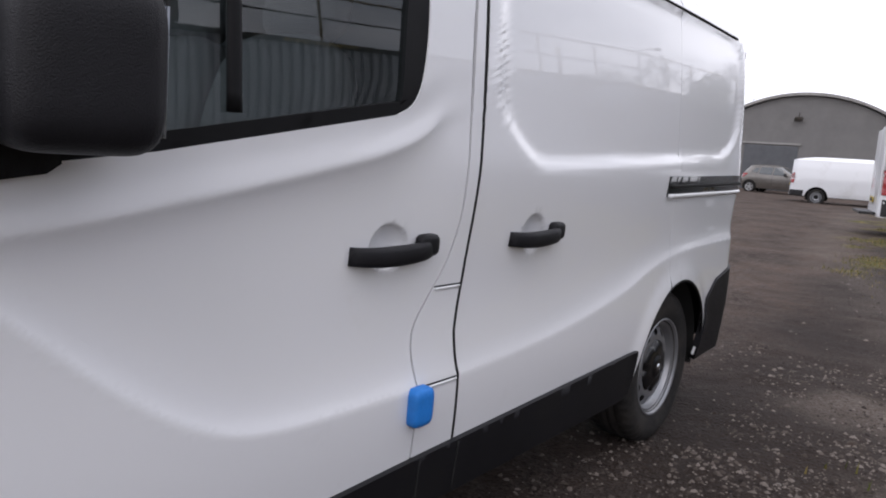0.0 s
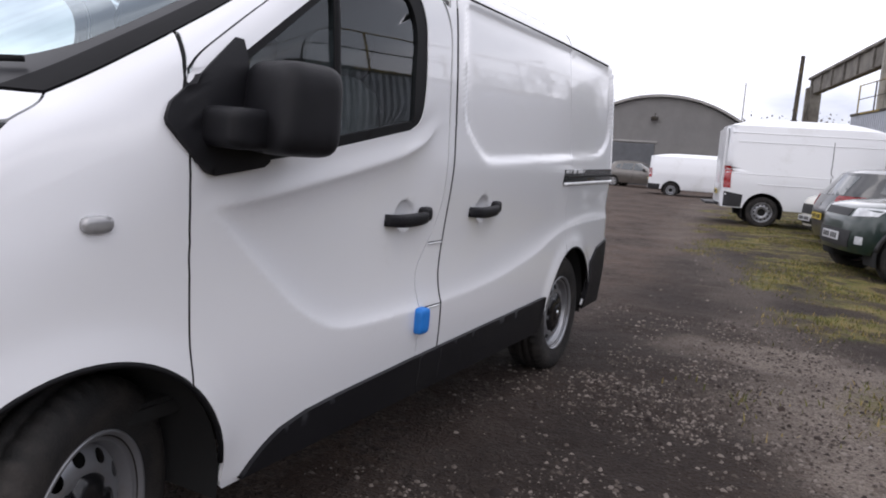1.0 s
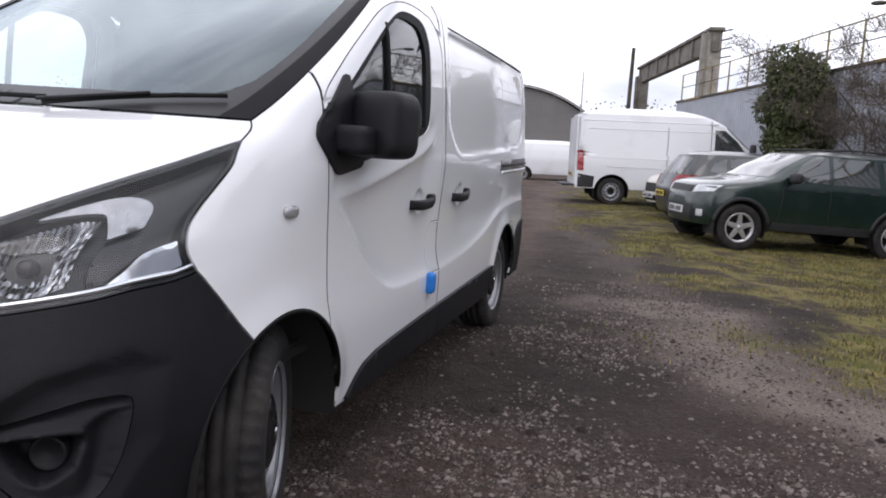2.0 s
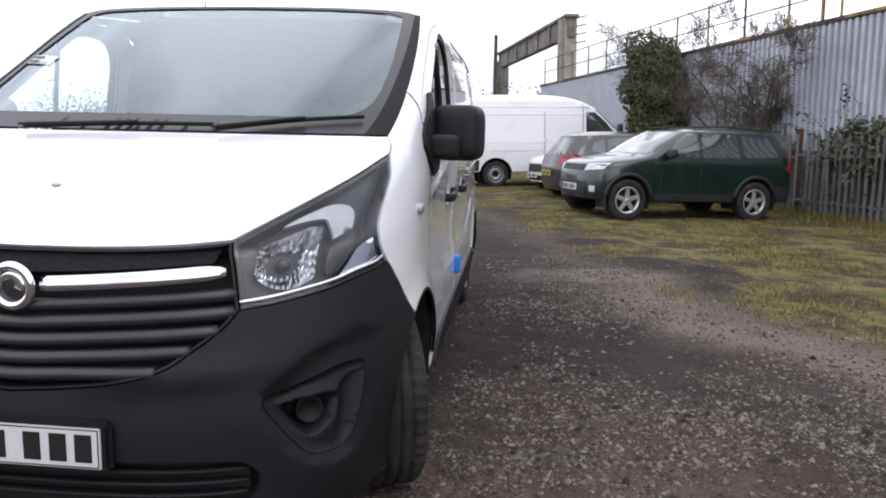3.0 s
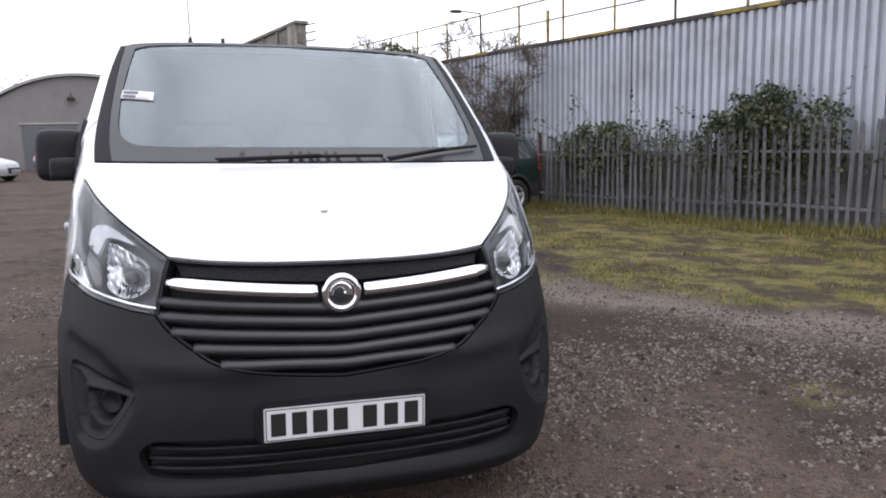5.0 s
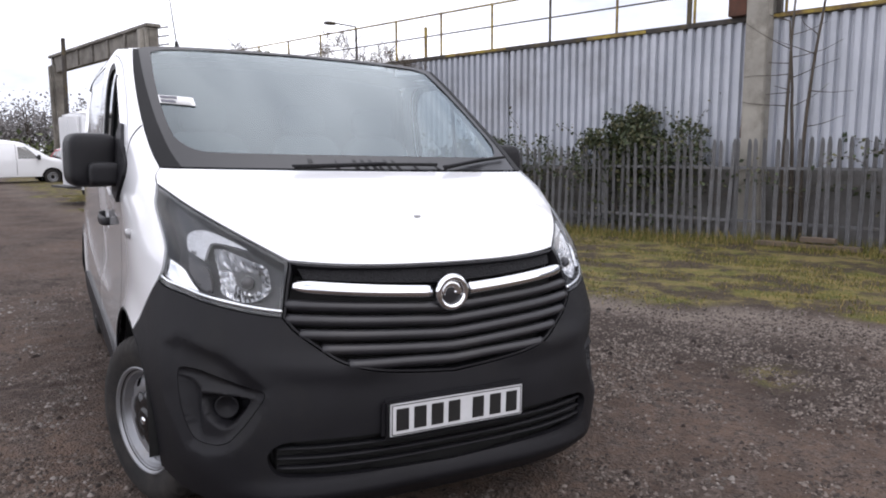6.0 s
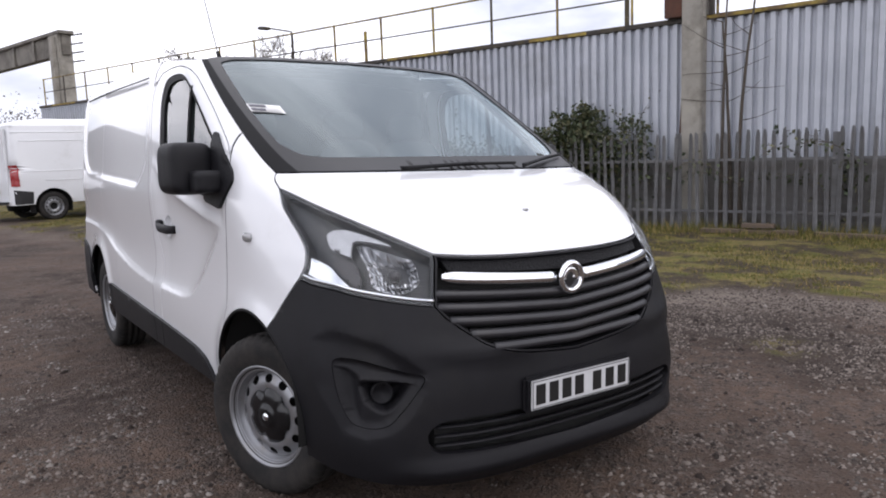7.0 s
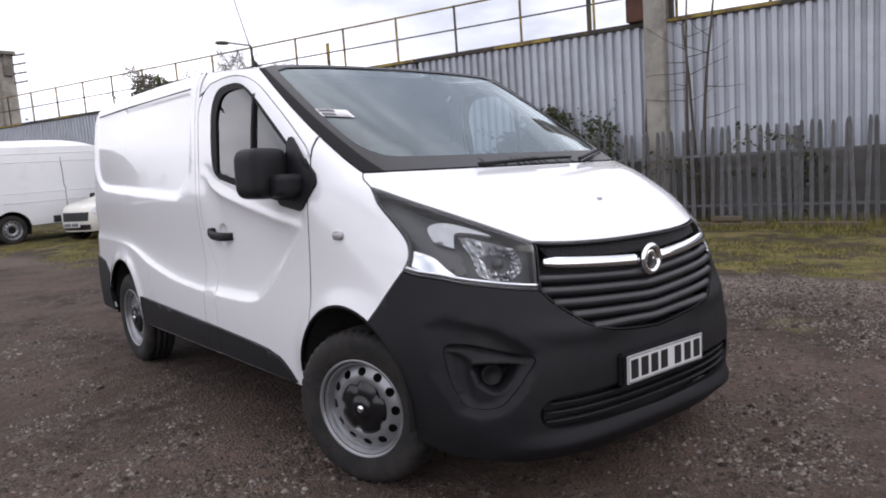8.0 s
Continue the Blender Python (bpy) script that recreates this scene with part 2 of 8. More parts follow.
def smooth_fn(xs, ys):
    """A smooth curve through (xs, ys) without overshoot."""
    xs, ys = np.array(xs, float), np.array(ys, float)
    d = np.diff(ys) / np.diff(xs)
    t = np.zeros_like(ys)
    t[0], t[-1] = d[0], d[-1]
    for i in range(1, len(xs) - 1):
        t[i] = 0 if d[i - 1] * d[i] <= 0 else 2 * d[i - 1] * d[i] / (d[i - 1] + d[i])

    def f(x):
        x = np.clip(np.asarray(x, float), xs[0], xs[-1])
        i = np.clip(np.searchsorted(xs, x, side="right") - 1, 0, len(xs) - 2)
        h = xs[i + 1] - xs[i]
        u = (x - xs[i]) / h
        return ((2 * u**3 - 3 * u**2 + 1) * ys[i] + (u**3 - 2 * u**2 + u) * h * t[i] + (-2 * u**3 + 3 * u**2) * ys[i + 1] + (u**3 - u**2) * h * t[i + 1])

    return f


def const(v):
    return lambda z: np.zeros_like(np.asarray(z, float)) + v


def spline(pts, n=8):
    """A smooth open curve through 2D points."""
    p = np.array(pts, float)
    if len(p) < 3:
        return np.array([p[0] + (p[-1] - p[0]) * k / n for k in range(n + 1)])
    q = np.vstack([2 * p[0] - p[1], p, 2 * p[-1] - p[-2]])
    out = []
    for i in range(len(p) - 1):
        a, b, c, d = q[i : i + 4]
        for k in range(n):
            t = k / n
            out.append(0.5 * (2 * b + (c - a) * t + (2 * a - 5 * b + 4 * c - d) * t * t + (3 * b - a - 3 * c + d) * t**3))
    out.append(p[-1])
    return np.array(out)


def resample(loop, step):
    loop = np.asarray(loop, float)
    nxt = np.roll(loop, -1, axis=0)
    out = []
    for a, b in zip(loop, nxt):
        d = np.linalg.norm(b - a)
        if d < 1e-6:
            continue
        k = max(1, int(math.ceil(d / step)))
        out += [a + (b - a) * i / k for i in range(k)]
    return np.array(out)


def area2(p):
    x, y = p[:, 0], p[:, 1]
    return 0.5 * np.sum(x * np.roll(y, -1) - np.roll(x, -1) * y)


def inset(loop, g):
    """Moves a closed loop inwards by g."""
    p = np.asarray(loop, float)
    if area2(p) < 0:
        p = p[::-1]
    e1 = p - np.roll(p, 1, axis=0)
    e2 = np.roll(p, -1, axis=0) - p
    n1 = np.stack([-e1[:, 1], e1[:, 0]], 1)
    n2 = np.stack([-e2[:, 1], e2[:, 0]], 1)
    n1 /= np.linalg.norm(n1, axis=1)[:, None] + 1e-9
    n2 /= np.linalg.norm(n2, axis=1)[:, None] + 1e-9
    m = n1 + n2
    m /= np.maximum(0.6, (m * m).sum(1) ** 0.5)[:, None]
    return p + m * g


def inside(pts, loop):
    x, y = pts[:, 0:1], pts[:, 1:2]
    a, b = loop, np.roll(loop, -1, axis=0)
    c = (a[:, 1][None] > y) != (b[:, 1][None] > y)
    xi = (b[:, 0] - a[:, 0])[None] * (y - a[:, 1][None]) / ((b[:, 1] - a[:, 1])[None] + 1e-12) + a[:, 0][None]
    return (c & (x < xi)).sum(1) % 2 == 1


def edge_dist(pts, loop, closed=True):
    a = loop if closed else loop[:-1]
    b = np.roll(loop, -1, axis=0) if closed else loop[1:]
    best = np.full(len(pts), 1e9)
    for p, q in zip(a, b):
        d = q - p
        t = np.clip(((pts - p) @ d) / (d @ d + 1e-12), 0, 1)
        best = np.minimum(best, ((pts - p - t[:, None] * d) ** 2).sum(1))
    return np.sqrt(best)


def sstep(x):
    x = np.clip(x, 0, 1)
    return x * x * (3 - 2 * x)


from mathutils import geometry


def fill(loops, step, stepz=None, extra=None):
    """Triangulates the region inside loops[0] and outside the others, with inner points on a grid. Returns 2D points and triangles."""
    stepz = stepz or step
    sc = np.array([1.0, step / stepz])
    L = [resample(np.asarray(lp) * sc, step) for lp in loops]
    pts = np.vstack(L)
    lo, hi = L[0].min(0), L[0].max(0)
    gx = np.arange(lo[0] + step * 0.37, hi[0], step)
    gy = np.arange(lo[1] + step * 0.41, hi[1], step)
    G = np.array([(x + (0.5 * step if j % 2 else 0), y) for j, y in enumerate(gy) for x in gx]) if len(gx) and len(gy) else np.zeros((0, 2))
    if extra is not None and len(extra):
        G = np.vstack([G, np.asarray(extra) * sc])
    if len(G):
        ok = inside(G, L[0])
        for h in L[1:]:
            ok &= ~inside(G, h)
        G = G[ok]
        near = np.full(len(G), 1e9)
        for lp in L:
            near = np.minimum(near, edge_dist(G, lp))
        G = G[near > step * 0.42]
    allp = np.vstack([pts, G])
    edges, k = [], 0
    for lp in L:
        n = len(lp)
        edges += [(k + i, k + (i + 1) % n) for i in range(n)]
        k += n
    v, e, f, *_ = geometry.delaunay_2d_cdt([Vector(p) for p in allp], edges, [], 0, 1e-6)
    v = np.array([(p[0], p[1]) for p in v])
    f = np.array([t for t in f if len(t) == 3])
    c = v[f].mean(1)
    ok = inside(c, L[0])
    for h in L[1:]:
        ok &= ~inside(c, h)
    f = f[ok]
    d1, d2 = v[f[:, 1]] - v[f[:, 0]], v[f[:, 2]] - v[f[:, 0]]
    neg = d1[:, 0] * d2[:, 1] - d1[:, 1] * d2[:, 0] < 0
    f[neg] = f[neg][:, ::-1]
    return v / sc, f


def border(f):
    seen = {}
    for t in f:
        for a, b in ((t[0], t[1]), (t[1], t[2]), (t[2], t[0])):
            if (b, a) in seen:
                del seen[(b, a)]
            else:
                seen[(a, b)] = 1
    return list(seen)


class Hull:
    """A vehicle's skin: at each height a plan outline, rounded at front and rear by superellipses.
    Points on it are named by U (way round from the front centre, + to the nearside) and height z."""

    K = 0.95

    def __init__(self, yf, yr, W, ycf, ycr, nf, nr, dent=None):
        self.yf, self.yr, self.W, self.ycf, self.ycr, self.nf, self.nr, self.dent = yf, yr, W, ycf, ycr, nf, nr, dent

    def front(self, x, z):
        """U of the point that shows at (x, z) from the front."""
        x, z = np.asarray(x, float), np.asarray(z, float)
        W, D, n = self.W(z), self.ycf(z) - self.yf(z), self.nf(z)
        a = np.minimum(np.abs(x) / W, 0.9999)
        b = D * (1 - a**n) ** (1 / n)
        return np.sign(x) * self.K * np.arctan2(np.abs(x), b)

    def rear(self, x, z):
        x, z = np.asarray(x, float), np.asarray(z, float)
        W, D, n = self.W(z), self.yr(z) - self.ycr(z), self.nr(z)
        a = np.minimum(np.abs(x) / W, 0.9999)
        b = D * (1 - a**n) ** (1 / n)
        return self.K * math.pi / 2 + self.ycr(z) - self.ycf(z) + self.K * (math.pi / 2 - np.arctan2(np.abs(x), b))

    def side(self, y, z):
        """U of the point that shows at (y, z) from the nearside."""
        y, z = np.asarray(y, float), np.asarray(z, float)
        W, q = self.W(z), self.K * math.pi / 2
        Df, nf, Dr, nr = self.ycf(z) - self.yf(z), self.nf(z), self.yr(z) - self.ycr(z), self.nr(z)
        af = np.clip((self.ycf(z) - y) / Df, 0, 0.9999)
        xf = W * (1 - af**nf) ** (1 / nf)
        ar = np.clip((y - self.ycr(z)) / Dr, 0, 0.9999)
        xr = W * (1 - ar**nr) ** (1 / nr)
        u_f = self.K * np.arctan2(xf, af * Df)
        u_r = q + self.ycr(z) - self.ycf(z) + self.K * np.arctan2(ar * Dr, xr)
        return np.where(y < self.ycf(z), u_f, np.where(y > self.ycr(z), u_r, q + y - self.ycf(z)))

    def raw(self, U, z):
        U, z = np.asarray(U, float), np.asarray(z, float)
        s, u = np.sign(U + 1e-12), np.abs(U)
        q = self.K * math.pi / 2
        W, cf, cr = self.W(z), self.ycf(z), self.ycr(z)
        th = np.clip(u / self.K, 0, math.pi / 2)
        D, n = cf - self.yf(z), self.nf(z)
        r = ((np.sin(th) / W) ** n + (np.cos(th) / D) ** n) ** (-1 / n)
        xf, yf = r * np.sin(th), cf - r * np.cos(th)
        ph = np.clip((u - q - (cr - cf)) / self.K, 0, math.pi / 2)
        D, n = self.yr(z) - cr, self.nr(z)
        r = ((np.cos(ph) / W) ** n + (np.sin(ph) / D) ** n) ** (-1 / n)
        xr, yr = r * np.cos(ph), cr + r * np.sin(ph)
        a, b = u <= q, u >= q + cr - cf
        x = np.where(a, xf, np.where(b, xr, W))
        y = np.where(a, yf, np.where(b, yr, cf + u - q))
        p = np.stack([s * x, y, z], -1)
        if self.dent is not None:
            p = p + self.dent(p)
        return p

    def normal(self, U, z):
        e = 0.004
        a = self.raw(U + e, z) - self.raw(U - e, z)
        b = self.raw(U, z + e) - self.raw(U, z - e)
        n = np.cross(a, b)
        return n / (np.linalg.norm(n, axis=-1, keepdims=True) + 1e-12)

    def at(self, U, z, off=0.0):
        p = self.raw(U, z)
        if np.any(off):
            p = p + self.normal(U, z) * (np.asarray(off)[..., None] if np.ndim(off) else off)
        return p

    def panel(self, name, loops, mat, parent, step=0.03, stepz=None, gap=0.0025, thick=0.012, off=0.0, extra=None, mirror=False, label="", m=None):
        """A sheet of the skin within loops of (U, z), with turned-in edges."""
        if area2(np.asarray(loops[0])) < 0:
            loops = [np.asarray(loops[0])[::-1]] + list(loops[1:])
        L = [inset(resample(loops[0], step * 0.8), gap)] + [inset(resample(h, step * 0.8), -gap) for h in loops[1:]]
        v2, f = fill(L, step, stepz, extra)
        p = self.at(v2[:, 0], v2[:, 1], off)
        nrm = self.normal(v2[:, 0], v2[:, 1])
        faces = [tuple(t) for t in f]
        if thick > 0:
            ed = border(f)
            ids = sorted({i for e in ed for i in e})
            k = len(p)
            top = {i: k + j for j, i in enumerate(ids)}
            low = {i: k + len(ids) + j for j, i in enumerate(ids)}
            p = np.vstack([p, p[ids], p[ids] - nrm[ids] * thick])
            faces += [(top[b], top[a], low[a], low[b]) for a, b in ed]
        if mirror:
            p = p * np.array([-1, 1, 1])
            faces = [tuple(reversed(t)) for t in faces]
        return part_mesh(name, p, faces, mat, parent, label, True, m)

    def line(self, uz, n=None):
        return self.at(np.asarray(uz)[:, 0], np.asarray(uz)[:, 1])


# ---------------------------------------------------------------- the white van
VAN = thing("delivery_van", pose(0.010, 0, 0, 0, 0, -1.6), "white panel van with black plastic bumper, parked on gravel", "van")
LEAN = pose(0, 0, 0.3, 0, 1.565, 0) @ pose(0, 0, -0.3)

REC = np.vstack([spline([(1.585, 1.79), (1.572, 1.62), (1.568, 1.48), (1.578, 1.345), (1.646, 1.268), (1.737, 1.207), (1.82, 1.185)], 6), [(3.28, 1.246)],
                 spline([(3.42, 1.262), (3.56, 1.315), (3.65, 1.42), (3.69, 1.56), (3.70, 1.74), (3.66, 1.81)], 5), [(3.5, 1.818), (1.62, 1.797)]])
SCAL = spline([(0.275, 1.058), (0.37, 0.977), (0.475, 0.885), (0.555, 0.815), (0.655, 0.742), (0.765, 0.688), (0.87, 0.666), (1.05, 0.658), (1.30, 0.658), (1.60, 0.664), (2.0, 0.694), (2.40, 0.757), (2.64, 0.818), (2.85, 0.855), (3.2, 0.875), (3.8, 0.88)], 6)
SCAL_LOOP = np.vstack([SCAL, [(3.9, 1.7), (0.20, 1.7), (0.20, 1.058)]])
SHOULDER = spline([(0.20, 1.046), (0.30, 1.056), (0.475, 1.077), (0.65, 1.107), (0.867, 1.147), (1.10, 1.194), (1.20, 1.222), (1.27, 1.25), (1.32, 1.285)], 5)
WING_CREASE = np.array([(-0.40, 0.99), (-0.311, 1.063), (-0.082, 1.209), (0.217, 1.384), (0.30, 1.43)])
ARCH_F, ARCH_R = (-0.033, 0.355, 0.392), (2.985, 0.357, 0.393)
FOG_DISH = np.array([(0.850, 0.745), (0.739, 0.705), (0.632, 0.612), (0.648, 0.53), (0.69, 0.45), (0.745, 0.398), (0.80, 0.380), (0.85, 0.395), (0.90, 0.55), (0.89, 0.71)])
FOG_RIM = spline([(0.838, 0.650), (0.801, 0.648), (0.749, 0.631), (0.676, 0.606), (0.640, 0.597), (0.654, 0.555), (0.706, 0.471), (0.744, 0.427), (0.786, 0.415), (0.824, 0.430), (0.848, 0.500), (0.857, 0.58), (0.854, 0.635), (0.839, 0.650)], 4)[:-1]
CUP_SHOWN = [True]
CUPS = [(1.195, 0.996), (1.782, 1.003)]


def van_dent(p):
    sh = p.shape
    q = p.reshape(-1, 3)
    y, z, s = q[:, 1], q[:, 2], np.sign(q[:, 0])
    yz = q[:, 1:3]
    on = sstep((np.abs(q[:, 0]) - 0.60) / 0.15) * sstep((y + 0.45) / 0.3)
    d = np.zeros(len(q))
    act = (y > 1.3) & (z > 1.1)
    if act.any():
        e = edge_dist(yz[act], REC)
        d[act] += np.where(inside(yz[act], REC), 0.015 * np.clip(e / 0.030, 0, 1) ** 0.85, 0)
    # the scooped flank: crisp at the swept lower line and under the shoulder line of the door
    act = (y > 0.1) & (z > 0.55) & (z < 1.45)
    if act.any():
        q2 = yz[act]
        e1 = edge_dist(q2, SCAL, closed=False)
        e2 = edge_dist(q2, SHOULDER, closed=False)
        zs = np.interp(q2[:, 0], SHOULDER[:, 0], SHOULDER[:, 1])
        fade = sstep((q2[:, 0] - 1.18) / 0.30)
        upper = (1 - fade) * np.where(q2[:, 1] < zs, 1 - np.exp(-e2 / 0.05), 0) + fade * (1 - sstep((q2[:, 1] - 0.80) / 0.40))
        d[act] += np.where(inside(q2, SCAL_LOOP), 0.026 * (1 - np.exp(-e1 / 0.045)) * upper * (1 - 0.30 * fade), 0)
        # above the shoulder line the panel leans in towards the glass
        up = q2[:, 1] - zs
        d[act] += np.where(up > 0, 0.12 * np.clip(up, 0, 0.05) * (1 - sstep((up - 0.05) / 0.07)), 0) * (1 - fade) * sstep((q2[:, 0] - 0.24) / 0.06)
    # wing crease running up to the pillar
    act = (y > -0.45) & (y < 0.24) & (z > 0.9) & (z < 1.5)
    if act.any():
        zc = np.interp(y[act], WING_CREASE[:, 0], WING_CREASE[:, 1])
        d[act] += np.where(z[act] < zc, 0.012 * (1 - np.exp(-(zc - z[act]) / 0.05)) * (1 - sstep((zc - z[act]) / 0.30)), 0)
    for cy, cz, r in (ARCH_F, ARCH_R):
        e = np.hypot(y - cy, z - cz) - r
        d -= 0.014 * np.exp(-((np.maximum(e, 0) / 0.05) ** 2)) * sstep((z - 0.3) / 0.2)
    for i, (cy, cz) in enumerate(CUPS):
        e = np.hypot((y - cy) / 0.062, (z - cz) / 0.056)
        k = 0.024 * np.sqrt(np.maximum(0, 1 - e**2))
        d += k if i == 0 or CUP_SHOWN[0] else 0
    d += 0.055 * sstep((y - 2.3) / 2.2) ** 1.2
    out = np.zeros_like(q)
    out[:, 0] = -s * d * on
    # fog lamp scoop in the bumper, and the ledge under the plate
    f = sstep((-y - 0.2) / 0.2)
    ax = np.abs(q[:, 0])
    xz = np.stack([ax, z], 1)
    scoop = np.zeros(len(q))
    act = (ax > 0.55) & (z > 0.3) & (z < 0.8) & (y < 0)
    if act.any():
        scoop[act] = np.where(inside(xz[act], FOG_DISH), 0.030 * np.clip(edge_dist(xz[act], FOG_DISH) / 0.034, 0, 1) ** 0.8, 0)
    lip = 0.034 * np.exp(-(((z - 0.258) / 0.030) ** 2)) * sstep((0.8 - ax) / 0.2)
    brow = 0.014 * np.exp(-(((z - (0.62 + 0.10 * ax)) / 0.03) ** 2)) * sstep((0.74 - ax) / 0.2) * sstep((ax - 0.1) / 0.3) * (z < 0.9)
    out[:, 1] += f * (scoop - lip - brow)
    return out.reshape(sh)


V = Hull(
    yf=smooth_fn([0.13, 0.19, 0.26, 0.33, 0.49, 0.63, 0.81, 0.93, 0.975, 1.02, 1.08, 1.14, 1.20, 1.245, 1.275, 1.292, 1.43, 1.63, 1.78, 1.865, 1.93], [-0.77, -0.845, -0.878, -0.888, -0.892, -0.880, -0.850, -0.820, -0.800, -0.750, -0.680, -0.590, -0.470, -0.355, -0.255, -0.215, 0.055, 0.435, 0.715, 0.872, 0.99]),
    yr=const(3.93),
    W=smooth_fn([0.13, 0.25, 0.36, 0.60, 0.90, 1.15, 1.30, 1.50, 1.72, 1.82, 1.88, 1.93], [0.90, 0.925, 0.942, 0.954, 0.943, 0.941, 0.930, 0.914, 0.888, 0.866, 0.832, 0.79]),
    ycf=smooth_fn([0.15, 0.93, 1.08, 1.28, 1.57, 1.83, 1.93], [0.16, 0.18, 0.22, 0.34, 0.83, 1.26, 1.43]),
    ycr=const(3.66),
    nf=smooth_fn([0.15, 0.53, 0.96, 1.15, 1.28, 1.57, 1.83], [3.7, 3.6, 2.87, 2.75, 2.95, 4.4, 7.0]),
    nr=const(3.0),
    dent=van_dent,
)


def dense(pts, step=0.05):
    """Cuts the straight runs of a polyline into short steps."""
    p = np.array(pts, float)
    out = [p[0]]
    for a, b in zip(p[:-1], p[1:]):
        k = max(1, int(math.ceil(np.linalg.norm(b - a) / step)))
        out += [a + (b - a) * i / k for i in range(1, k + 1)]
    return np.array(out)


def Fp(*pts, n=0):
    """Points given as seen from the front, on the skin."""
    a = spline(pts, n) if n else dense(pts)
    a = a + np.stack([0 * a[:, 0], 0.03 * sstep((a[:, 1] - 0.28) / 0.25)], 1)
    return np.stack([V.front(a[:, 0], a[:, 1]), a[:, 1]], 1)


def Sp(*pts, n=0):
    """Points given as seen from the side, on the skin."""
    a = spline(pts, n) if n else dense(pts)
    return np.stack([V.side(a[:, 0], a[:, 1]), a[:, 1]], 1)


def join(*arrs):
    out = [arrs[0]]
    for a in arrs[1:]:
        if len(a) and np.linalg.norm(a[0] - out[-1][-1]) < 1e-4:
            a = a[1:]
        out.append(a)
    return np.vstack(out)


def both(half):
    """A half outline from centre to centre, closed by its mirror image."""
    return np.vstack([half, (half * np.array([-1, 1]))[::-1][1:-1]])


def arc(cyzr, a0, a1, n=14):
    cy, cz, r = cyzr
    return [(cy + r * math.cos(radians(a0 + (a1 - a0) * i / n)), cz + r * math.sin(radians(a0 + (a1 - a0) * i / n))) for i in range(n + 1)]


# shared edges
WS_EDGE = Fp((0.822, 1.252), (0.836, 1.32), (0.842, 1.42), (0.838, 1.55), (0.826, 1.68), (0.806, 1.795), n=6)
WS_TOP = Fp((0.806, 1.795), (0.72, 1.815), (0.5, 1.829), (0.25, 1.836), (0, 1.838), n=5)
HL_TOP = Fp((0.530, 0.968), (0.612, 1.018), (0.70, 1.074), (0.778, 1.130), (0.83, 1.178), (0.848, 1.195), n=5)
HL_REAR = join(Fp((0.848, 1.195)), Sp((-0.165, 1.197), (-0.20, 1.160), (-0.262, 1.111), (-0.33, 1.055), (-0.375, 1.005), (-0.388, 0.955), (-0.368, 0.905), n=5))
HL_LOW = join(Sp((-0.368, 0.905), (-0.43, 0.889)), Fp((0.825, 0.848), (0.78, 0.832), (0.70, 0.815), (0.63, 0.803), (0.572, 0.796), n=5))
HL_IN = Fp((0.572, 0.796), (0.561, 0.85), (0.548, 0.91), (0.530, 0.968), n=3)
GR_LOW = Fp((0.572, 0.796), (0.538, 0.752), (0.475, 0.700), (0.40, 0.650), (0.28, 0.614), (0.14, 0.594), (0, 0.582), n=5)
LIP = Fp((0, 0.948), (0.2, 0.950), (0.39, 0.957), (0.530, 0.968), n=5)
WING_LOW = Sp((-0.368, 0.905), (-0.33, 0.855), (-0.272, 0.782), (-0.2122, 0.7036), n=4)
TOP_Z = smooth_fn([0.7, 0.95, 1.25, 1.6, 2.5, 4.1], [1.82, 1.835, 1.862, 1.888, 1.90, 1.895])
DOOR_FRONT = Sp((0.228, 1.345), (0.224, 1.13), (0.231, 0.9), (0.2342, 0.6429), n=3)
DOOR_ARCH = Sp(*arc(ARCH_F, 47.0, 2, 10))
DOOR_REAR = Sp((1.296, 0.335), (1.294, 0.50), (1.297, 0.66), (1.288, 0.75), (1.300, 0.81), (1.357, 0.89), (1.395, 0.95), (1.428, 1.05), (1.437, 1.18), (1.444, 1.32), (1.448, 1.50), (1.452, 1.66), (1.395, 1.755), (1.315, 1.80), n=4)
DOOR_TOP = Sp((1.315, 1.80), (1.14, 1.812), (0.95, 1.80), (0.78, 1.745), (0.55, 1.60), (0.36, 1.47), (0.26, 1.395), (0.228, 1.345), n=5)
WING_SEAM = Sp((0.228, 1.345), (0.237, 1.40), (0.250, 1.445), n=3)
SLIDE_SEAM = [(1.455, 0.335), (1.455, 0.50), (1.452, 0.66), (1.446, 0.77), (1.464, 0.895), (1.475, 1.05), (1.482, 1.16), (1.494, 1.33), (1.498, 1.60), (1.502, 1.75)]


def cut_z(curve, z):
    """The point of a rising curve at height z."""
    return np.array([[np.interp(z, curve[:, 1], curve[:, 0]), z]])


WS_SEAM = cut_z(WS_EDGE, 1.45)


def rocker_top(y):
    return np.interp(y, [0.425, 0.48, 0.56, 0.68, 0.84, 1.05, 1.30, 2.60], [0.335, 0.385, 0.430, 0.453, 0.464, 0.472, 0.482, 0.521])


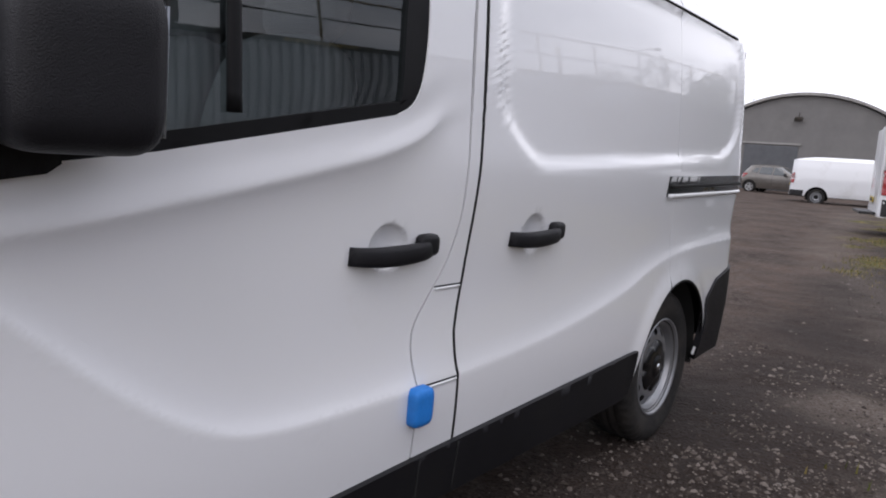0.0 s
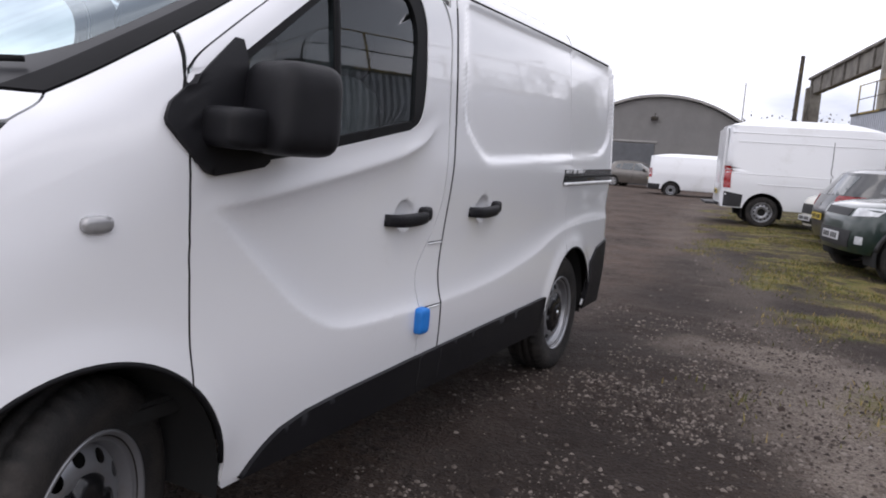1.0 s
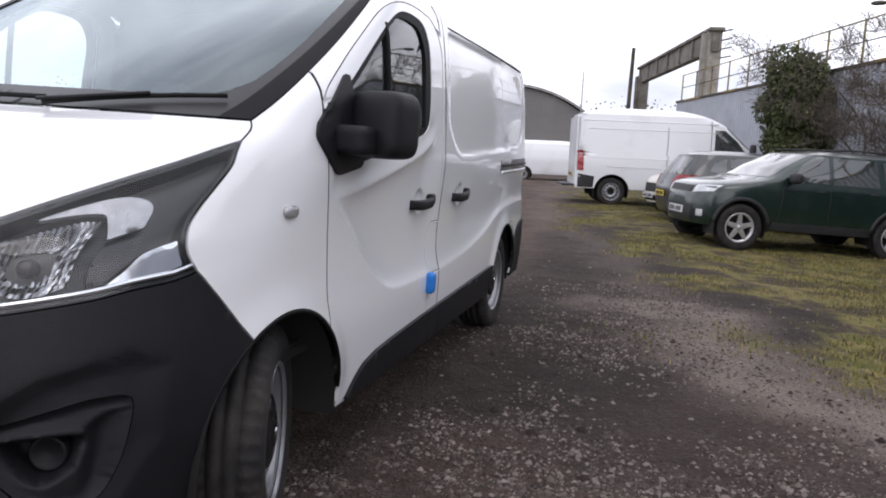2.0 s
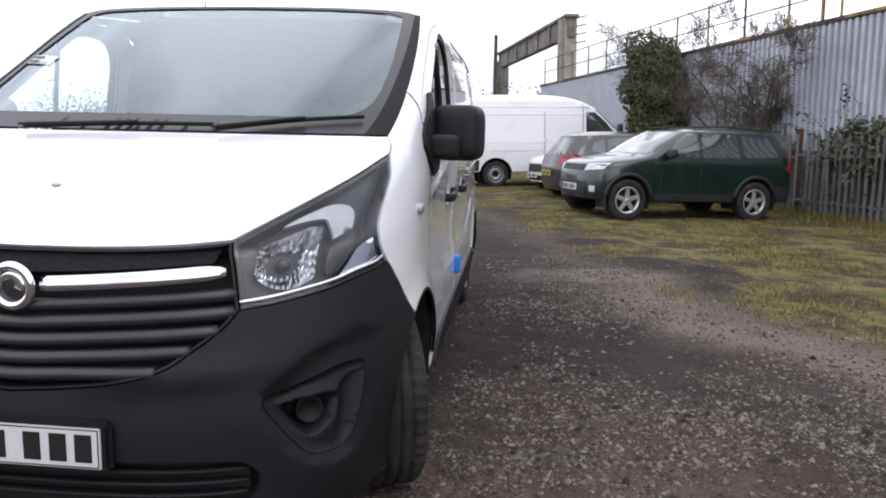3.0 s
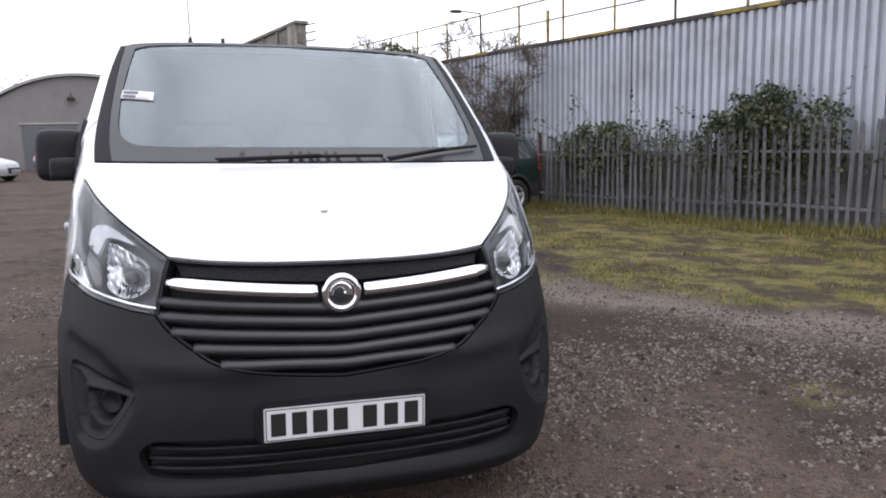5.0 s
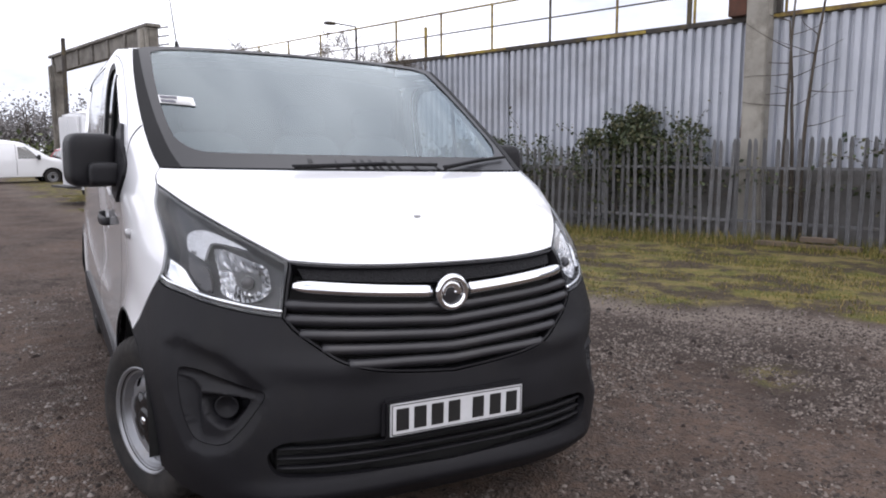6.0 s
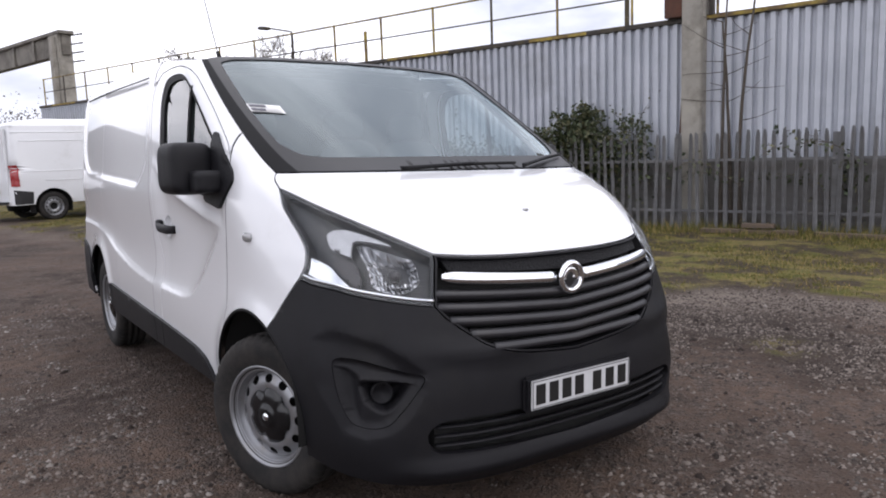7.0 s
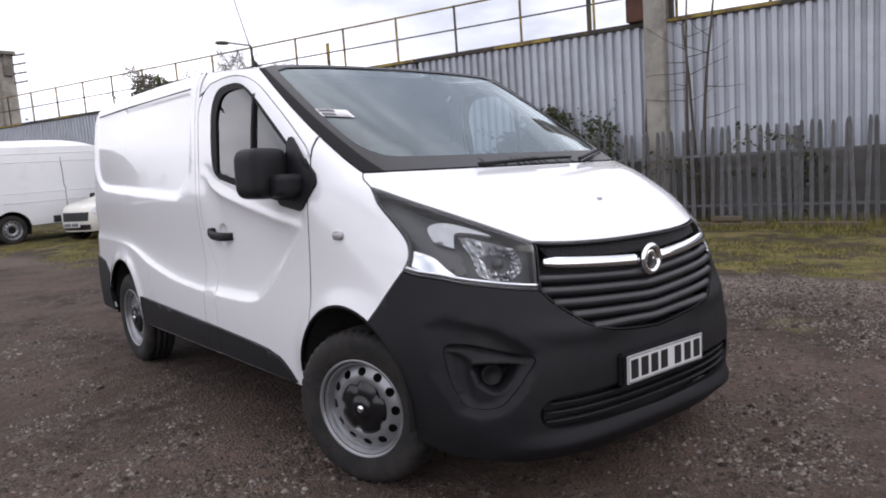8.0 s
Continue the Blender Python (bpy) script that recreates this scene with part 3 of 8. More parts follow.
def build_van():
    sides = (("nearside", False), ("offside", True))
    feat = np.vstack([inset(resample(REC, 0.018), g) for g in (-0.005, 0.001, 0.010, 0.020, 0.029, 0.034)])
    feat = Sp(*feat)
    sc, sh = SCAL, SHOULDER
    feat2 = np.vstack([Sp(*(dense(sc, 0.022) + np.array([0, g]))) for g in (-0.012, -0.002, 0.004, 0.014, 0.028, 0.05)] + [Sp(*(dense(sh, 0.022) + np.array([0, g]))) for g in (-0.045, -0.022, -0.010, -0.002, 0.003, 0.012)])
    cupf = np.array([(cy + 0.062 * k * math.cos(a), cz + 0.056 * k * math.sin(a)) for cy, cz in CUPS for k in (0.35, 0.6, 0.8, 0.93, 1.0, 1.08) for a in np.linspace(0, 2 * math.pi, 22)[:-1]])
    feat2 = np.vstack([feat2, Sp(*cupf)])
    window = join(Sp((1.18, 1.291), (1.232, 1.322), (1.260, 1.41), (1.270, 1.55), (1.264, 1.665), (1.205, 1.745), (1.09, 1.767), (0.93, 1.757), (0.80, 1.70), (0.62, 1.58), (0.45, 1.462), (0.34, 1.385), (0.275, 1.33), (0.29, 1.225), (0.40, 1.165), n=5),
                  Sp((0.62, 1.193), (1.18, 1.291)))
    window = window[:-1]
    for sname, mir in sides:
        # front wing
        wing = join(DOOR_FRONT, Sp(*arc(ARCH_F, 47.0, 117.2, 14)), WING_LOW[::-1], HL_REAR[::-1], Fp((0.848, 1.195), (0.843, 1.225), (0.822, 1.252), n=3),
                    WS_EDGE[WS_EDGE[:, 1] < 1.45][1:], WS_SEAM, WING_SEAM[::-1])
        wing_ob = V.panel("front_wing", [wing], WHITE, VAN, 0.03, gap=0.0035, mirror=mir, m=LEAN)
        # side repeater lamp
        yy, zz = -0.006, 1.032
        c = V.raw(V.side(np.array([yy]), np.array([zz])), np.array([zz]))[0] * (np.array([-1, 1, 1]) if mir else 1)
        v, f = blob(c, (0.016, 0.036, 0.019), 3.0, 16, 10)
        part_mesh("side_repeater", v, f, AMBER, wing_ob, "clear side indicator lamp", True, LEAN)
        # A-pillar and roof rail
        rail = join(WS_SEAM, WS_EDGE[WS_EDGE[:, 1] > 1.45], Sp(*[(y, float(TOP_Z(y))) for y in (0.95, 1.1, 1.25, 1.42)]),
                    Sp((1.42, float(TOP_Z(1.42))), (1.445, 1.755)), DOOR_REAR[(DOOR_REAR[:, 1] > 1.755)], DOOR_TOP, WING_SEAM)
        V.panel("roof_rail", [rail], WHITE, VAN, 0.03, mirror=mir, m=LEAN)
        V.panel("pillar_trim", [rail], DASH, VAN, 0.04, gap=0.004, thick=0, off=-0.035, mirror=mir, m=LEAN)
        # front door
        door = join(DOOR_FRONT, DOOR_ARCH, Sp((0.3587, 0.335), (0.8, 0.335), (1.296, 0.335)), DOOR_REAR, DOOR_TOP)
        d_ob = V.panel("front_door", [door, window], WHITE, VAN, 0.024, gap=0.0035, extra=feat2, mirror=mir, m=LEAN)
        V.panel("window_seal", [inset(window, -0.004), inset(window, 0.03)], SEAL, d_ob, 0.02, gap=0, thick=0.02, off=-0.003, mirror=mir, m=LEAN)
        g = V.panel("door_glass", [inset(window, 0.026)], GLASS_DARK, d_ob, 0.05, gap=0, thick=0, off=-0.012, mirror=mir, m=LEAN)
        g.visible_shadow = False
        zz = np.linspace(1.262, 1.69, 14)
        yy = 0.765 + 0.0 * zz
        U = V.side(yy, zz)
        flip = np.array([-1, 1, 1]) if mir else np.array([1, 1, 1])
        v, f = sweep(V.at(U, zz, -0.004) * flip, 0.03, 0.016, V.normal(U, zz) * flip)
        part_mesh("window_divider", v, f, SEAL, d_ob, "", True, LEAN)
        # handles
        for i, (cy, cz) in enumerate(CUPS):
            if i == 1 and mir:
                continue
            t = np.linspace(-1, 1, 21)
            hc = cy + 0.008
            yy, zz = hc + 0.130 * t, cz - 0.006 + 0.004 * t - 0.006 * (1 - t**2)
            ends = np.array([hc - 0.15, hc + 0.15])
            base = np.interp(yy, ends, V.raw(V.side(ends, np.full(2, cz)), np.full(2, cz))[:, 0])
            pts = np.stack([base + 0.026 * (1 - np.abs(t) ** 4), yy, zz], 1)
            nor = np.tile([1.0, 0, 0], (21, 1))
            v, f = sweep(pts * flip, 0.046, 0.026, nor * flip, k=14, p=3.4, taper=0.88 + 0.12 * np.sin(math.pi * (t + 1) / 2))
            hd = part_mesh("door_handle", v, f, PLASTIC, d_ob if i == 0 else VAN, "black pull handle", True, LEAN)
            v, f = blob((float(base[-1]) * flip[0] + 0.010 * flip[0], hc + 0.104, cz + 0.004), (0.016, 0.034, 0.026), 4.0, 24, 12)
            part_mesh("lock_cover", v, f, PLASTIC, hd if i else d_ob, "", True, LEAN)
        # door mirror
        base = Sp((0.160, 1.254), (0.178, 1.290), (0.235, 1.337), (0.305, 1.398), (0.370, 1.453), (0.392, 1.452), (0.398, 1.38), (0.44, 1.28), (0.47, 1.17), (0.45, 1.156), (0.36, 1.143), (0.285, 1.133), (0.262, 1.140), (0.238, 1.160), (0.185, 1.215), (0.163, 1.240), (0.160, 1.254))[:-1]
        mo = V.panel("door_mirror", [base], PLASTIC, VAN, 0.02, gap=0, thick=0.03, off=0.014, mirror=mir, label="large black plastic door mirror", m=LEAN)
        sg = -1 if mir else 1
        my = 0.455
        v, f = blob((sg * 1.03, my, 1.302), (0.098, 0.090, 0.112), 5.0, 48, 30, (0, 0, sg * -10))
        # the shell narrows towards its foot and is rounded at the front
        k = (v[:, 2] - 1.19) / 0.22
        v[:, 1] -= 0.02 * (1 - k) * (v[:, 1] < my)
        part_mesh("mirror_shell", v, f, PLASTIC, mo, "", True, LEAN)
        v, f = blob((sg * 0.985, my - 0.095, 1.246), (0.062, 0.115, 0.048), 7.0, 36, 18)
        part_mesh("mirror_arm", v, f, PLASTIC, mo, "", True, LEAN)
        bm = bmesh.new()
        box(bm, (sg * 1.037, my + 0.082, 1.302), (0.15, 0.012, 0.18), (0, 0, sg * -8), 0.02)
        part("mirror_glass", bm, CHROME, mo, "", False, LEAN)
        # rear side
        topf = [(y, float(TOP_Z(y))) for y in (1.452, 1.506)]
        bpost = join(DOOR_REAR[DOOR_REAR[:, 1] <= 1.755], Sp((1.452, 1.74), *topf, *SLIDE_SEAM[::-1], (1.296, 0.335)))
        V.panel("door_post", [bpost], WHITE, VAN, 0.03, gap=0.0015 if mir else 0.003, mirror=mir, m=LEAN)
        for zz, y0, y1 in () if mir else ((0.892, 1.36, 1.462), (0.658, 1.30, 1.45)):
            V.panel("shut_line", [Sp((y0, zz - 0.002), (y1, zz - 0.002), (y1, zz + 0.002), (y0, zz + 0.002))], MATTBLK, VAN, 0.03, gap=0, thick=0, off=0.0012, mirror=mir, m=LEAN)
            yy = np.linspace(y0 + 0.004, y1 - 0.004, 8)
            z2 = np.full(8, zz - 0.006)
            U = V.side(yy, z2)
            v, f = sweep(V.at(U, z2, 0.001), 0.007, 0.007, V.normal(U, z2), k=6)
            part_mesh("shut_line_lip", v, f, WHITE, VAN, "", True, LEAN)
        sy = 0.0 if mir else 0.008
        slide = join(Sp((1.455 + sy, 0.335), (2.55, 0.335), (2.566, 0.36)), Sp((2.597, 0.42), *arc(ARCH_R, 166, 110, 6), (2.85, 0.78), (2.85, 1.05), (2.85, 1.30), (2.83, 1.81)),
                     Sp(*[(y, float(TOP_Z(y)) - 0.03) for y in (2.80, 2.2, 1.506 + sy)], *[(y + sy, z) for y, z in SLIDE_SEAM[::-1]]))
        slot = Sp((2.722, 1.097), (2.732, 1.175), (3.78, 1.188), (3.78, 1.103))
        # matt black strips laid in the door gaps, painting in their shade
        for curve, w in ((Sp(*[(y + sy / 2, z) for y, z in SLIDE_SEAM]), 0.009 if not mir else 0.004), (np.vstack([WING_SEAM[::-1], DOOR_FRONT[1:]]), 0.007)):
            c2 = dense(curve, 0.03)
            v, f = sweep(V.at(c2[:, 0], c2[:, 1], -0.0015) * flip, w, 0.004, V.normal(c2[:, 0], c2[:, 1]) * flip, k=6)
            part_mesh("door_gap_strip", v, f, MATTBLK, VAN, "", True, LEAN)
        CUP_SHOWN[0] = not mir
        V.panel("sliding_door" if not mir else "side_panel", [slide], WHITE, VAN, 0.020, gap=0.0006, extra=feat2, mirror=mir, m=LEAN)
        CUP_SHOWN[0] = True
        # dark seal along the roof gutter
        yy = np.linspace(1.60, 3.60, 40)
        zz = 1.806 + 0.010 * (yy - 1.60) / 2.0
        U = V.side(yy, zz)
        v, f = sweep(V.at(U, zz, -0.001) * flip, 0.009, 0.008, V.normal(U, zz) * flip, k=6)
        part_mesh("gutter_seal", v, f, SEAL, VAN, "", True, LEAN)
        quarter = join(Sp((2.85, 0.78), *arc(ARCH_R, 108, -2, 20)), Sp((3.352, 0.33), (3.355, 0.48), (3.375, 0.62), (3.50, 0.70), (3.80, 0.752), (3.86, 0.80), (3.87, 1.3), (3.86, 1.85)), Sp(*[(y, float(TOP_Z(y)) - 0.03) for y in (3.78, 3.4, 2.83)]), Sp((2.83, 1.81), (2.85, 1.30), (2.85, 0.78)))
        V.panel("rear_quarter", [quarter], WHITE, VAN, 0.028, gap=0.0004, extra=feat2, mirror=mir, m=LEAN)
        V.panel("gutter", [join(Sp(*[(y, float(TOP_Z(y)) - 0.03) for y in (1.51, 2.2, 3.0, 3.86)]), Sp(*[(y, float(TOP_Z(y))) for y in (3.86, 3.0, 2.2, 1.51)]))], WHITE, VAN, 0.03, gap=0.001, mirror=mir, m=LEAN)
        if not mir:
            tr = V.panel("door_track", [slot], GLOSSBLK, VAN, 0.03, gap=0, thick=0.02, off=0.003, label="black sliding door track", m=LEAN)
            for zz, rr in ((1.099, WHITE), (1.138, MATTBLK)):
                yy = np.linspace(2.735, 3.76, 24)
                z2 = zz + (yy - 2.735) * 0.011
                U = V.side(yy, z2)
                v, f = sweep(V.at(U, z2, 0.006), 0.018 if rr is WHITE else 0.012, 0.012, V.normal(U, z2))
                part_mesh("track_lip", v, f, rr, tr, "", True, LEAN)
        # black rocker cladding
        ys = np.concatenate([np.linspace(0.425, 0.9, 14), np.linspace(1.0, 2.575, 14)])
        clad = join(Sp(*[(y, float(rocker_top(y))) for y in ys]), Sp((2.552, 0.362), (2.50, 0.340), (0.47, 0.337), (0.425, 0.335)))
        V.panel("rocker_cladding", [clad], PLASTIC, VAN, 0.03, gap=0, thick=0.018, off=0.015, mirror=mir, label="black sill cladding", m=LEAN)
        for y0 in (1.262, 1.415) if mir else (1.314, 1.468):
            z2 = np.linspace(0.345, float(rocker_top(y0)) - 0.006, 8)
            U = V.side(np.full(8, y0), z2)
            v, f = sweep(V.at(U, z2, 0.0145) * flip, 0.008, 0.004, V.normal(U, z2) * flip, k=6)
            part_mesh("cladding_seam", v, f, MATTBLK, VAN, "", True, LEAN)
        V.panel("sill", [Sp((0.365, 0.335), (2.545, 0.335), (2.545, 0.323), (0.375, 0.321), (0.365, 0.335))[:-1]], WHITE, VAN, 0.06, gap=0, thick=0.12, off=-0.004, mirror=mir, m=LEAN)
        # arch liners
        for cy, cz, r in (ARCH_F, ARCH_R):
            a = np.linspace(radians(-8), radians(188), 26)
            vs, fs = [], []
            for x in (0.936 if cy < 1 else 0.905, 0.66):
                rr = r if x > 0.8 else r - 0.02
                vs += [(sg * x, cy + rr * math.cos(t), cz + rr * math.sin(t)) for t in a]
            n = len(a)
            fs = [(i, i + 1, n + i + 1, n + i) for i in range(n - 1)] + [tuple(range(n, 2 * n))]
            part_mesh("wheel_arch_liner", vs, fs, MATTBLK, VAN, "", True, LEAN)
            U = V.side(np.array([cy + (r - 0.004) * math.cos(t) for t in a[2:-3]]), np.array([cz + (r - 0.004) * math.sin(t) for t in a[2:-3]]))
            zz = np.array([cz + (r - 0.004) * math.sin(t) for t in a[2:-3]])
            v, f = sweep(V.at(U, zz, -0.004) * flip, 0.014, 0.012, V.normal(U, zz) * flip, k=6)
            part_mesh("arch_lip", v, f, SEAL, VAN, "", True, LEAN)
        # tail lamp
        lamp = Sp((3.845, 0.82), (3.845, 1.36), (3.90, 1.37), (3.90, 0.82))
        V.panel("tail_lamp", [lamp], RED, VAN, 0.03, gap=0, thick=0.02, off=0.006, mirror=mir, label="red tail lamp", m=LEAN)
        # headlamp
        hl = join(HL_TOP, HL_REAR, HL_LOW, HL_IN)
        h_ob = V.panel("headlamp", [hl], LENS, VAN, 0.03, gap=0.004, thick=0.02, off=0.002, mirror=mir, label="clear swept-back headlamp", m=LEAN)
        h_ob.visible_shadow = False
        V.panel("lamp_housing", [hl], LAMP_IN, h_ob, 0.04, gap=0.002, thick=0.0, off=-0.055, mirror=mir, m=LEAN)
        V.panel("lamp_rim", [hl, inset(hl, 0.013)], GLOSSBLK, h_ob, 0.02, gap=0.002, thick=0.05, off=-0.006, mirror=mir, m=LEAN)
        # fluted reflector behind the clear lens
        nx, nz = 33, 13
        fs = []
        B, A = np.meshgrid(np.linspace(0, 1, nz), np.linspace(0, 1, nx), indexing="ij")
        A, B = A.ravel(), B.ravel()
        ii, jj = np.tile(np.arange(nx), nz), np.repeat(np.arange(nz), nx)
        lo = 0.872 + 0.03 * (2 * A - 1.1) ** 2
        hi = 0.992 + 0.045 * np.minimum(1.0, 1.25 * A)
        zz = lo + (hi - lo) * B
        u = V.front(0.598 + 0.142 * A, zz)
        bowl = (1 - (2 * A - 1) ** 2) * (1 - (2 * B - 1) ** 2)
        depth = -0.026 - 0.050 * bowl + 0.007 * (ii % 2) * np.where(jj > 6, 1, 0.45) + 0.005 * (jj % 2) * (ii % 3 > 0)
        vs = (V.raw(u, zz) + V.normal(u, zz) * depth[:, None]) * flip
        for jj in range(nz - 1):
            for ii in range(nx - 1):
                k = jj * nx + ii
                fs.append((k, k + 1, k + nx + 1, k + nx))
        part_mesh("reflector", vs, fs, DIM_CHROME, h_ob, "fluted chrome reflector", False, LEAN)
        xc, zc = 0.668, 0.935
        u0 = V.front(np.array([xc]), np.array([zc]))
        c, nn = V.at(u0, np.array([zc]), -0.034)[0], V.normal(u0, np.array([zc]))[0]
        nn = nn * 0.5 + np.array([0, -0.5, 0])
        nn /= np.linalg.norm(nn)
        mm = np.array(Vector(nn).to_track_quat("X", "Z").to_matrix())
        v, f = lathe([(0.0, 0.012), (0.014, 0.010), (0.020, 0.002), (0.022, -0.02)], 20)
        part_mesh("bulb_shield", (v @ mm.T + c) * flip, f if not mir else [tuple(reversed(t)) for t in f], LAMP_MID, h_ob, "", True, LEAN)
        pod = Fp((0.806, 0.990), (0.803, 1.030), (0.783, 1.052), (0.743, 1.057), (0.69, 1.035), (0.640, 1.004), (0.69, 1.016), (0.735, 1.020), (0.752, 1.000), (0.768, 0.966), n=3)
        V.panel("lamp_pod", [pod], LAMP_POD, h_ob, 0.012, gap=0, thick=0.012, off=-0.014, mirror=mir, label="pale daytime lamp hook", m=LEAN)
        cham = Fp((0.812, 0.975), (0.773, 0.950), (0.764, 0.90), (0.770, 0.862), (0.800, 0.885), (0.820, 0.925), n=3)
        V.panel("indicator_chamber", [cham], LAMP_MID, h_ob, 0.012, gap=0, thick=0.01, off=-0.024, mirror=mir, m=LEAN)
        a = HL_LOW[::-1]
        zz = a[:, 1] + 0.020
        v, f = sweep(V.at(a[:, 0], zz, -0.006) * flip, 0.012, 0.012, V.normal(a[:, 0], zz) * flip, k=8)
        part_mesh("lamp_trim", v, f, CHROME, h_ob, "bright strip along the lamp's foot", True, LEAN)
        tri = join(Sp((-0.398, 0.925), (-0.402, 0.984), n=2), Sp((-0.44, 0.974), (-0.485, 0.956), (-0.525, 0.922), (-0.563, 0.894), n=3), Sp((-0.563, 0.884), (-0.49, 0.898), (-0.43, 0.915)))
        V.panel("lamp_trim", [tri], CHROME, h_ob, 0.015, gap=0, thick=0.01, off=-0.012, mirror=mir, m=LEAN)
    # blue guard clipped over the nearside door edge
    c = V.raw(V.side(np.array([1.297]), np.array([0.616])), np.array([0.616]))[0]
    v, f = blob(c + np.array([0.006, 0, 0]), (0.024, 0.034, 0.047), 6.0, 32, 18)
    guard = part_mesh("door_edge_guard", v, f, BLUE, VAN, "bright blue foam guard on the door edge", True, LEAN)
    # bonnet
    bon = both(join(LIP, HL_TOP, Fp((0.848, 1.195), (0.843, 1.225), (0.822, 1.252), n=3), Fp((0.6, 1.2515), (0.3, 1.251), (0, 1.2505), n=2)))
    b_ob = V.panel("bonnet", [bon], WHITE, VAN, 0.03, 0.010, mirror=False, m=LEAN)
    c = V.raw(V.front(np.array([-0.02]), np.array([1.125])), np.array([1.125]))[0]
    v, f = blob(c, (0.014, 0.012, 0.006), 2.5, 12, 8)
    part_mesh("washer_jet", v, f, AMBER, b_ob, "", True, LEAN)
    # windscreen
    ws = both(join(Fp((0, 1.2525), (0.3, 1.253), (0.6, 1.2535), (0.822, 1.254), n=2), WS_EDGE[1:], WS_TOP))
    w_ob = V.panel("windscreen", [inset(ws, 0.012)], GLASS, VAN, 0.05, gap=0, thick=0, off=-0.004, label="tinted laminated windscreen", m=LEAN)
    w_ob.visible_shadow = False
    # an even curve over the whole pane
    co = np.array([tuple(q.co) for q in w_ob.data.vertices])
    x, z = co[:, 0], co[:, 2] - 1.55
    terms = [(i, j) for i in range(5) for j in range(4) if i + j < 6]
    coef = np.linalg.lstsq(np.stack([x ** i * z ** j for i, j in terms], 1), co[:, 1], rcond=None)[0]
    dx = sum(c * i * x ** max(i - 1, 0) * z ** j for c, (i, j) in zip(coef, terms))
    dz = sum(c * j * x ** i * z ** max(j - 1, 0) for c, (i, j) in zip(coef, terms))
    nv = np.stack([dx, -np.ones(len(x)), dz], 1)
    nv /= np.linalg.norm(nv, axis=1)[:, None]
    w_ob.data.normals_split_custom_set_from_vertices([tuple(q) for q in nv.tolist()])
    clear = both(join(Fp((0, 1.312), (0.35, 1.312), (0.62, 1.314), (0.70, 1.33), (0.745, 1.37), n=4), Fp((0.755, 1.42), (0.758, 1.55), (0.745, 1.70), (0.733, 1.778), n=4), Fp((0.67, 1.798), (0.4, 1.814), (0, 1.822), n=4)))
    V.panel("windscreen_border", [ws, clear], FRIT, w_ob, 0.03, gap=0.002, thick=0.004, off=0.0015, label="black ceramic border", m=LEAN)
    for mir in (False, True):
        k = np.linspace(1, 0, len(WS_EDGE))[:, None]
        xin = V.raw(WS_EDGE[:, 0], WS_EDGE[:, 1])[:, 0] - (0.024 + 0.046 * k[:, 0])
        inner = np.stack([V.front(xin, WS_EDGE[:, 1]), WS_EDGE[:, 1]], 1)
        V.panel("windscreen_side_strip", [np.vstack([WS_EDGE, inner[::-1]])], SEAL, w_ob, 0.03, gap=0.001, thick=0.012, off=0.004, mirror=mir, label="black plastic strip beside the windscreen", m=LEAN)
    # wipers
    for x0, z0, x1, z1, w in ((0.295, 1.277, 0.735, 1.333, 0.02), (-0.365, 1.273, 0.275, 1.293, 0.02)):
        t = np.linspace(0, 1, 20)
        xx, zz = x0 + (x1 - x0) * t, z0 + (z1 - z0) * t + 0.006 * np.sin(math.pi * t)
        U = V.front(xx, zz)
        v, f = sweep(V.at(U, zz, 0.017), 0.010, 0.014, V.normal(U, zz), k=8)
        wo = part_mesh("wiper", v, f, MATTBLK, VAN, "black wiper blade", True, LEAN)
        t = np.linspace(0.0, 0.62, 12)
        xx, zz = x0 - 0.01 + (x1 - x0) * t, z0 - 0.002 + (z1 - z0) * t * 1.02 + 0.006 * t
        U = V.front(xx, zz)
        v, f = sweep(V.at(U, zz, 0.028), 0.014, 0.010, V.normal(U, zz), k=8)
        part_mesh("wiper_arm", v, f, PLASTIC, wo, "", True, LEAN)
    # sticker behind the glass
    st = Fp((-0.765, 1.517), (-0.765, 1.556), (-0.625, 1.546), (-0.625, 1.507))
    s_ob = V.panel("sticker", [st[::-1]], PAPER, w_ob, 0.03, gap=0, thick=0, off=0.001, label="white printed sticker on the windscreen", m=LEAN)
    for x0, x1, z0, z1 in ((-0.755, -0.69, 1.538, 1.550), (-0.755, -0.70, 1.520, 1.532)):
        q = Fp((x0, z0), (x1, z0 - 0.004), (x1, z1 - 0.004), (x0, z1))
        V.panel("print", [q], GREYINK, s_ob, 0.03, gap=0, thick=0, off=0.004, m=LEAN)
    # roof
    n, k = 40, 60
    s = np.linspace(-1, 1, n)
    xs = s * 0.806
    zt = np.interp(np.abs(xs), WS_TOP[::-1][:, 1] * 0 + np.linspace(0, 0.806, len(WS_TOP)), np.linspace(1.836, 1.79, len(WS_TOP)))
    zf = 1.858 - 0.043 * np.abs(s) ** 4
    yfr = V.raw(V.front(xs, zf), zf)[:, 1]
    vs, fs = [], []
    for j in range(k):
        t = j / (k - 1)
        for i in range(n):
            y = yfr[i] + (3.91 - yfr[i]) * t
            ze = float(TOP_Z(y))
            xe = abs(V.raw(V.side(np.array([y]), np.array([ze])), np.array([ze]))[0, 0]) if t > 0 else 0.806
            zc = 1.868 + 0.095 * float(sstep((y - 0.8) / 1.1)) - 0.03 * float(sstep((y - 3.6) / 0.5))
            z = ze + (zc - ze) * (1 - abs(s[i]) ** 3.2)
            if t == 0:
                z = zf[i]
            vs.append((s[i] * xe, y, z))
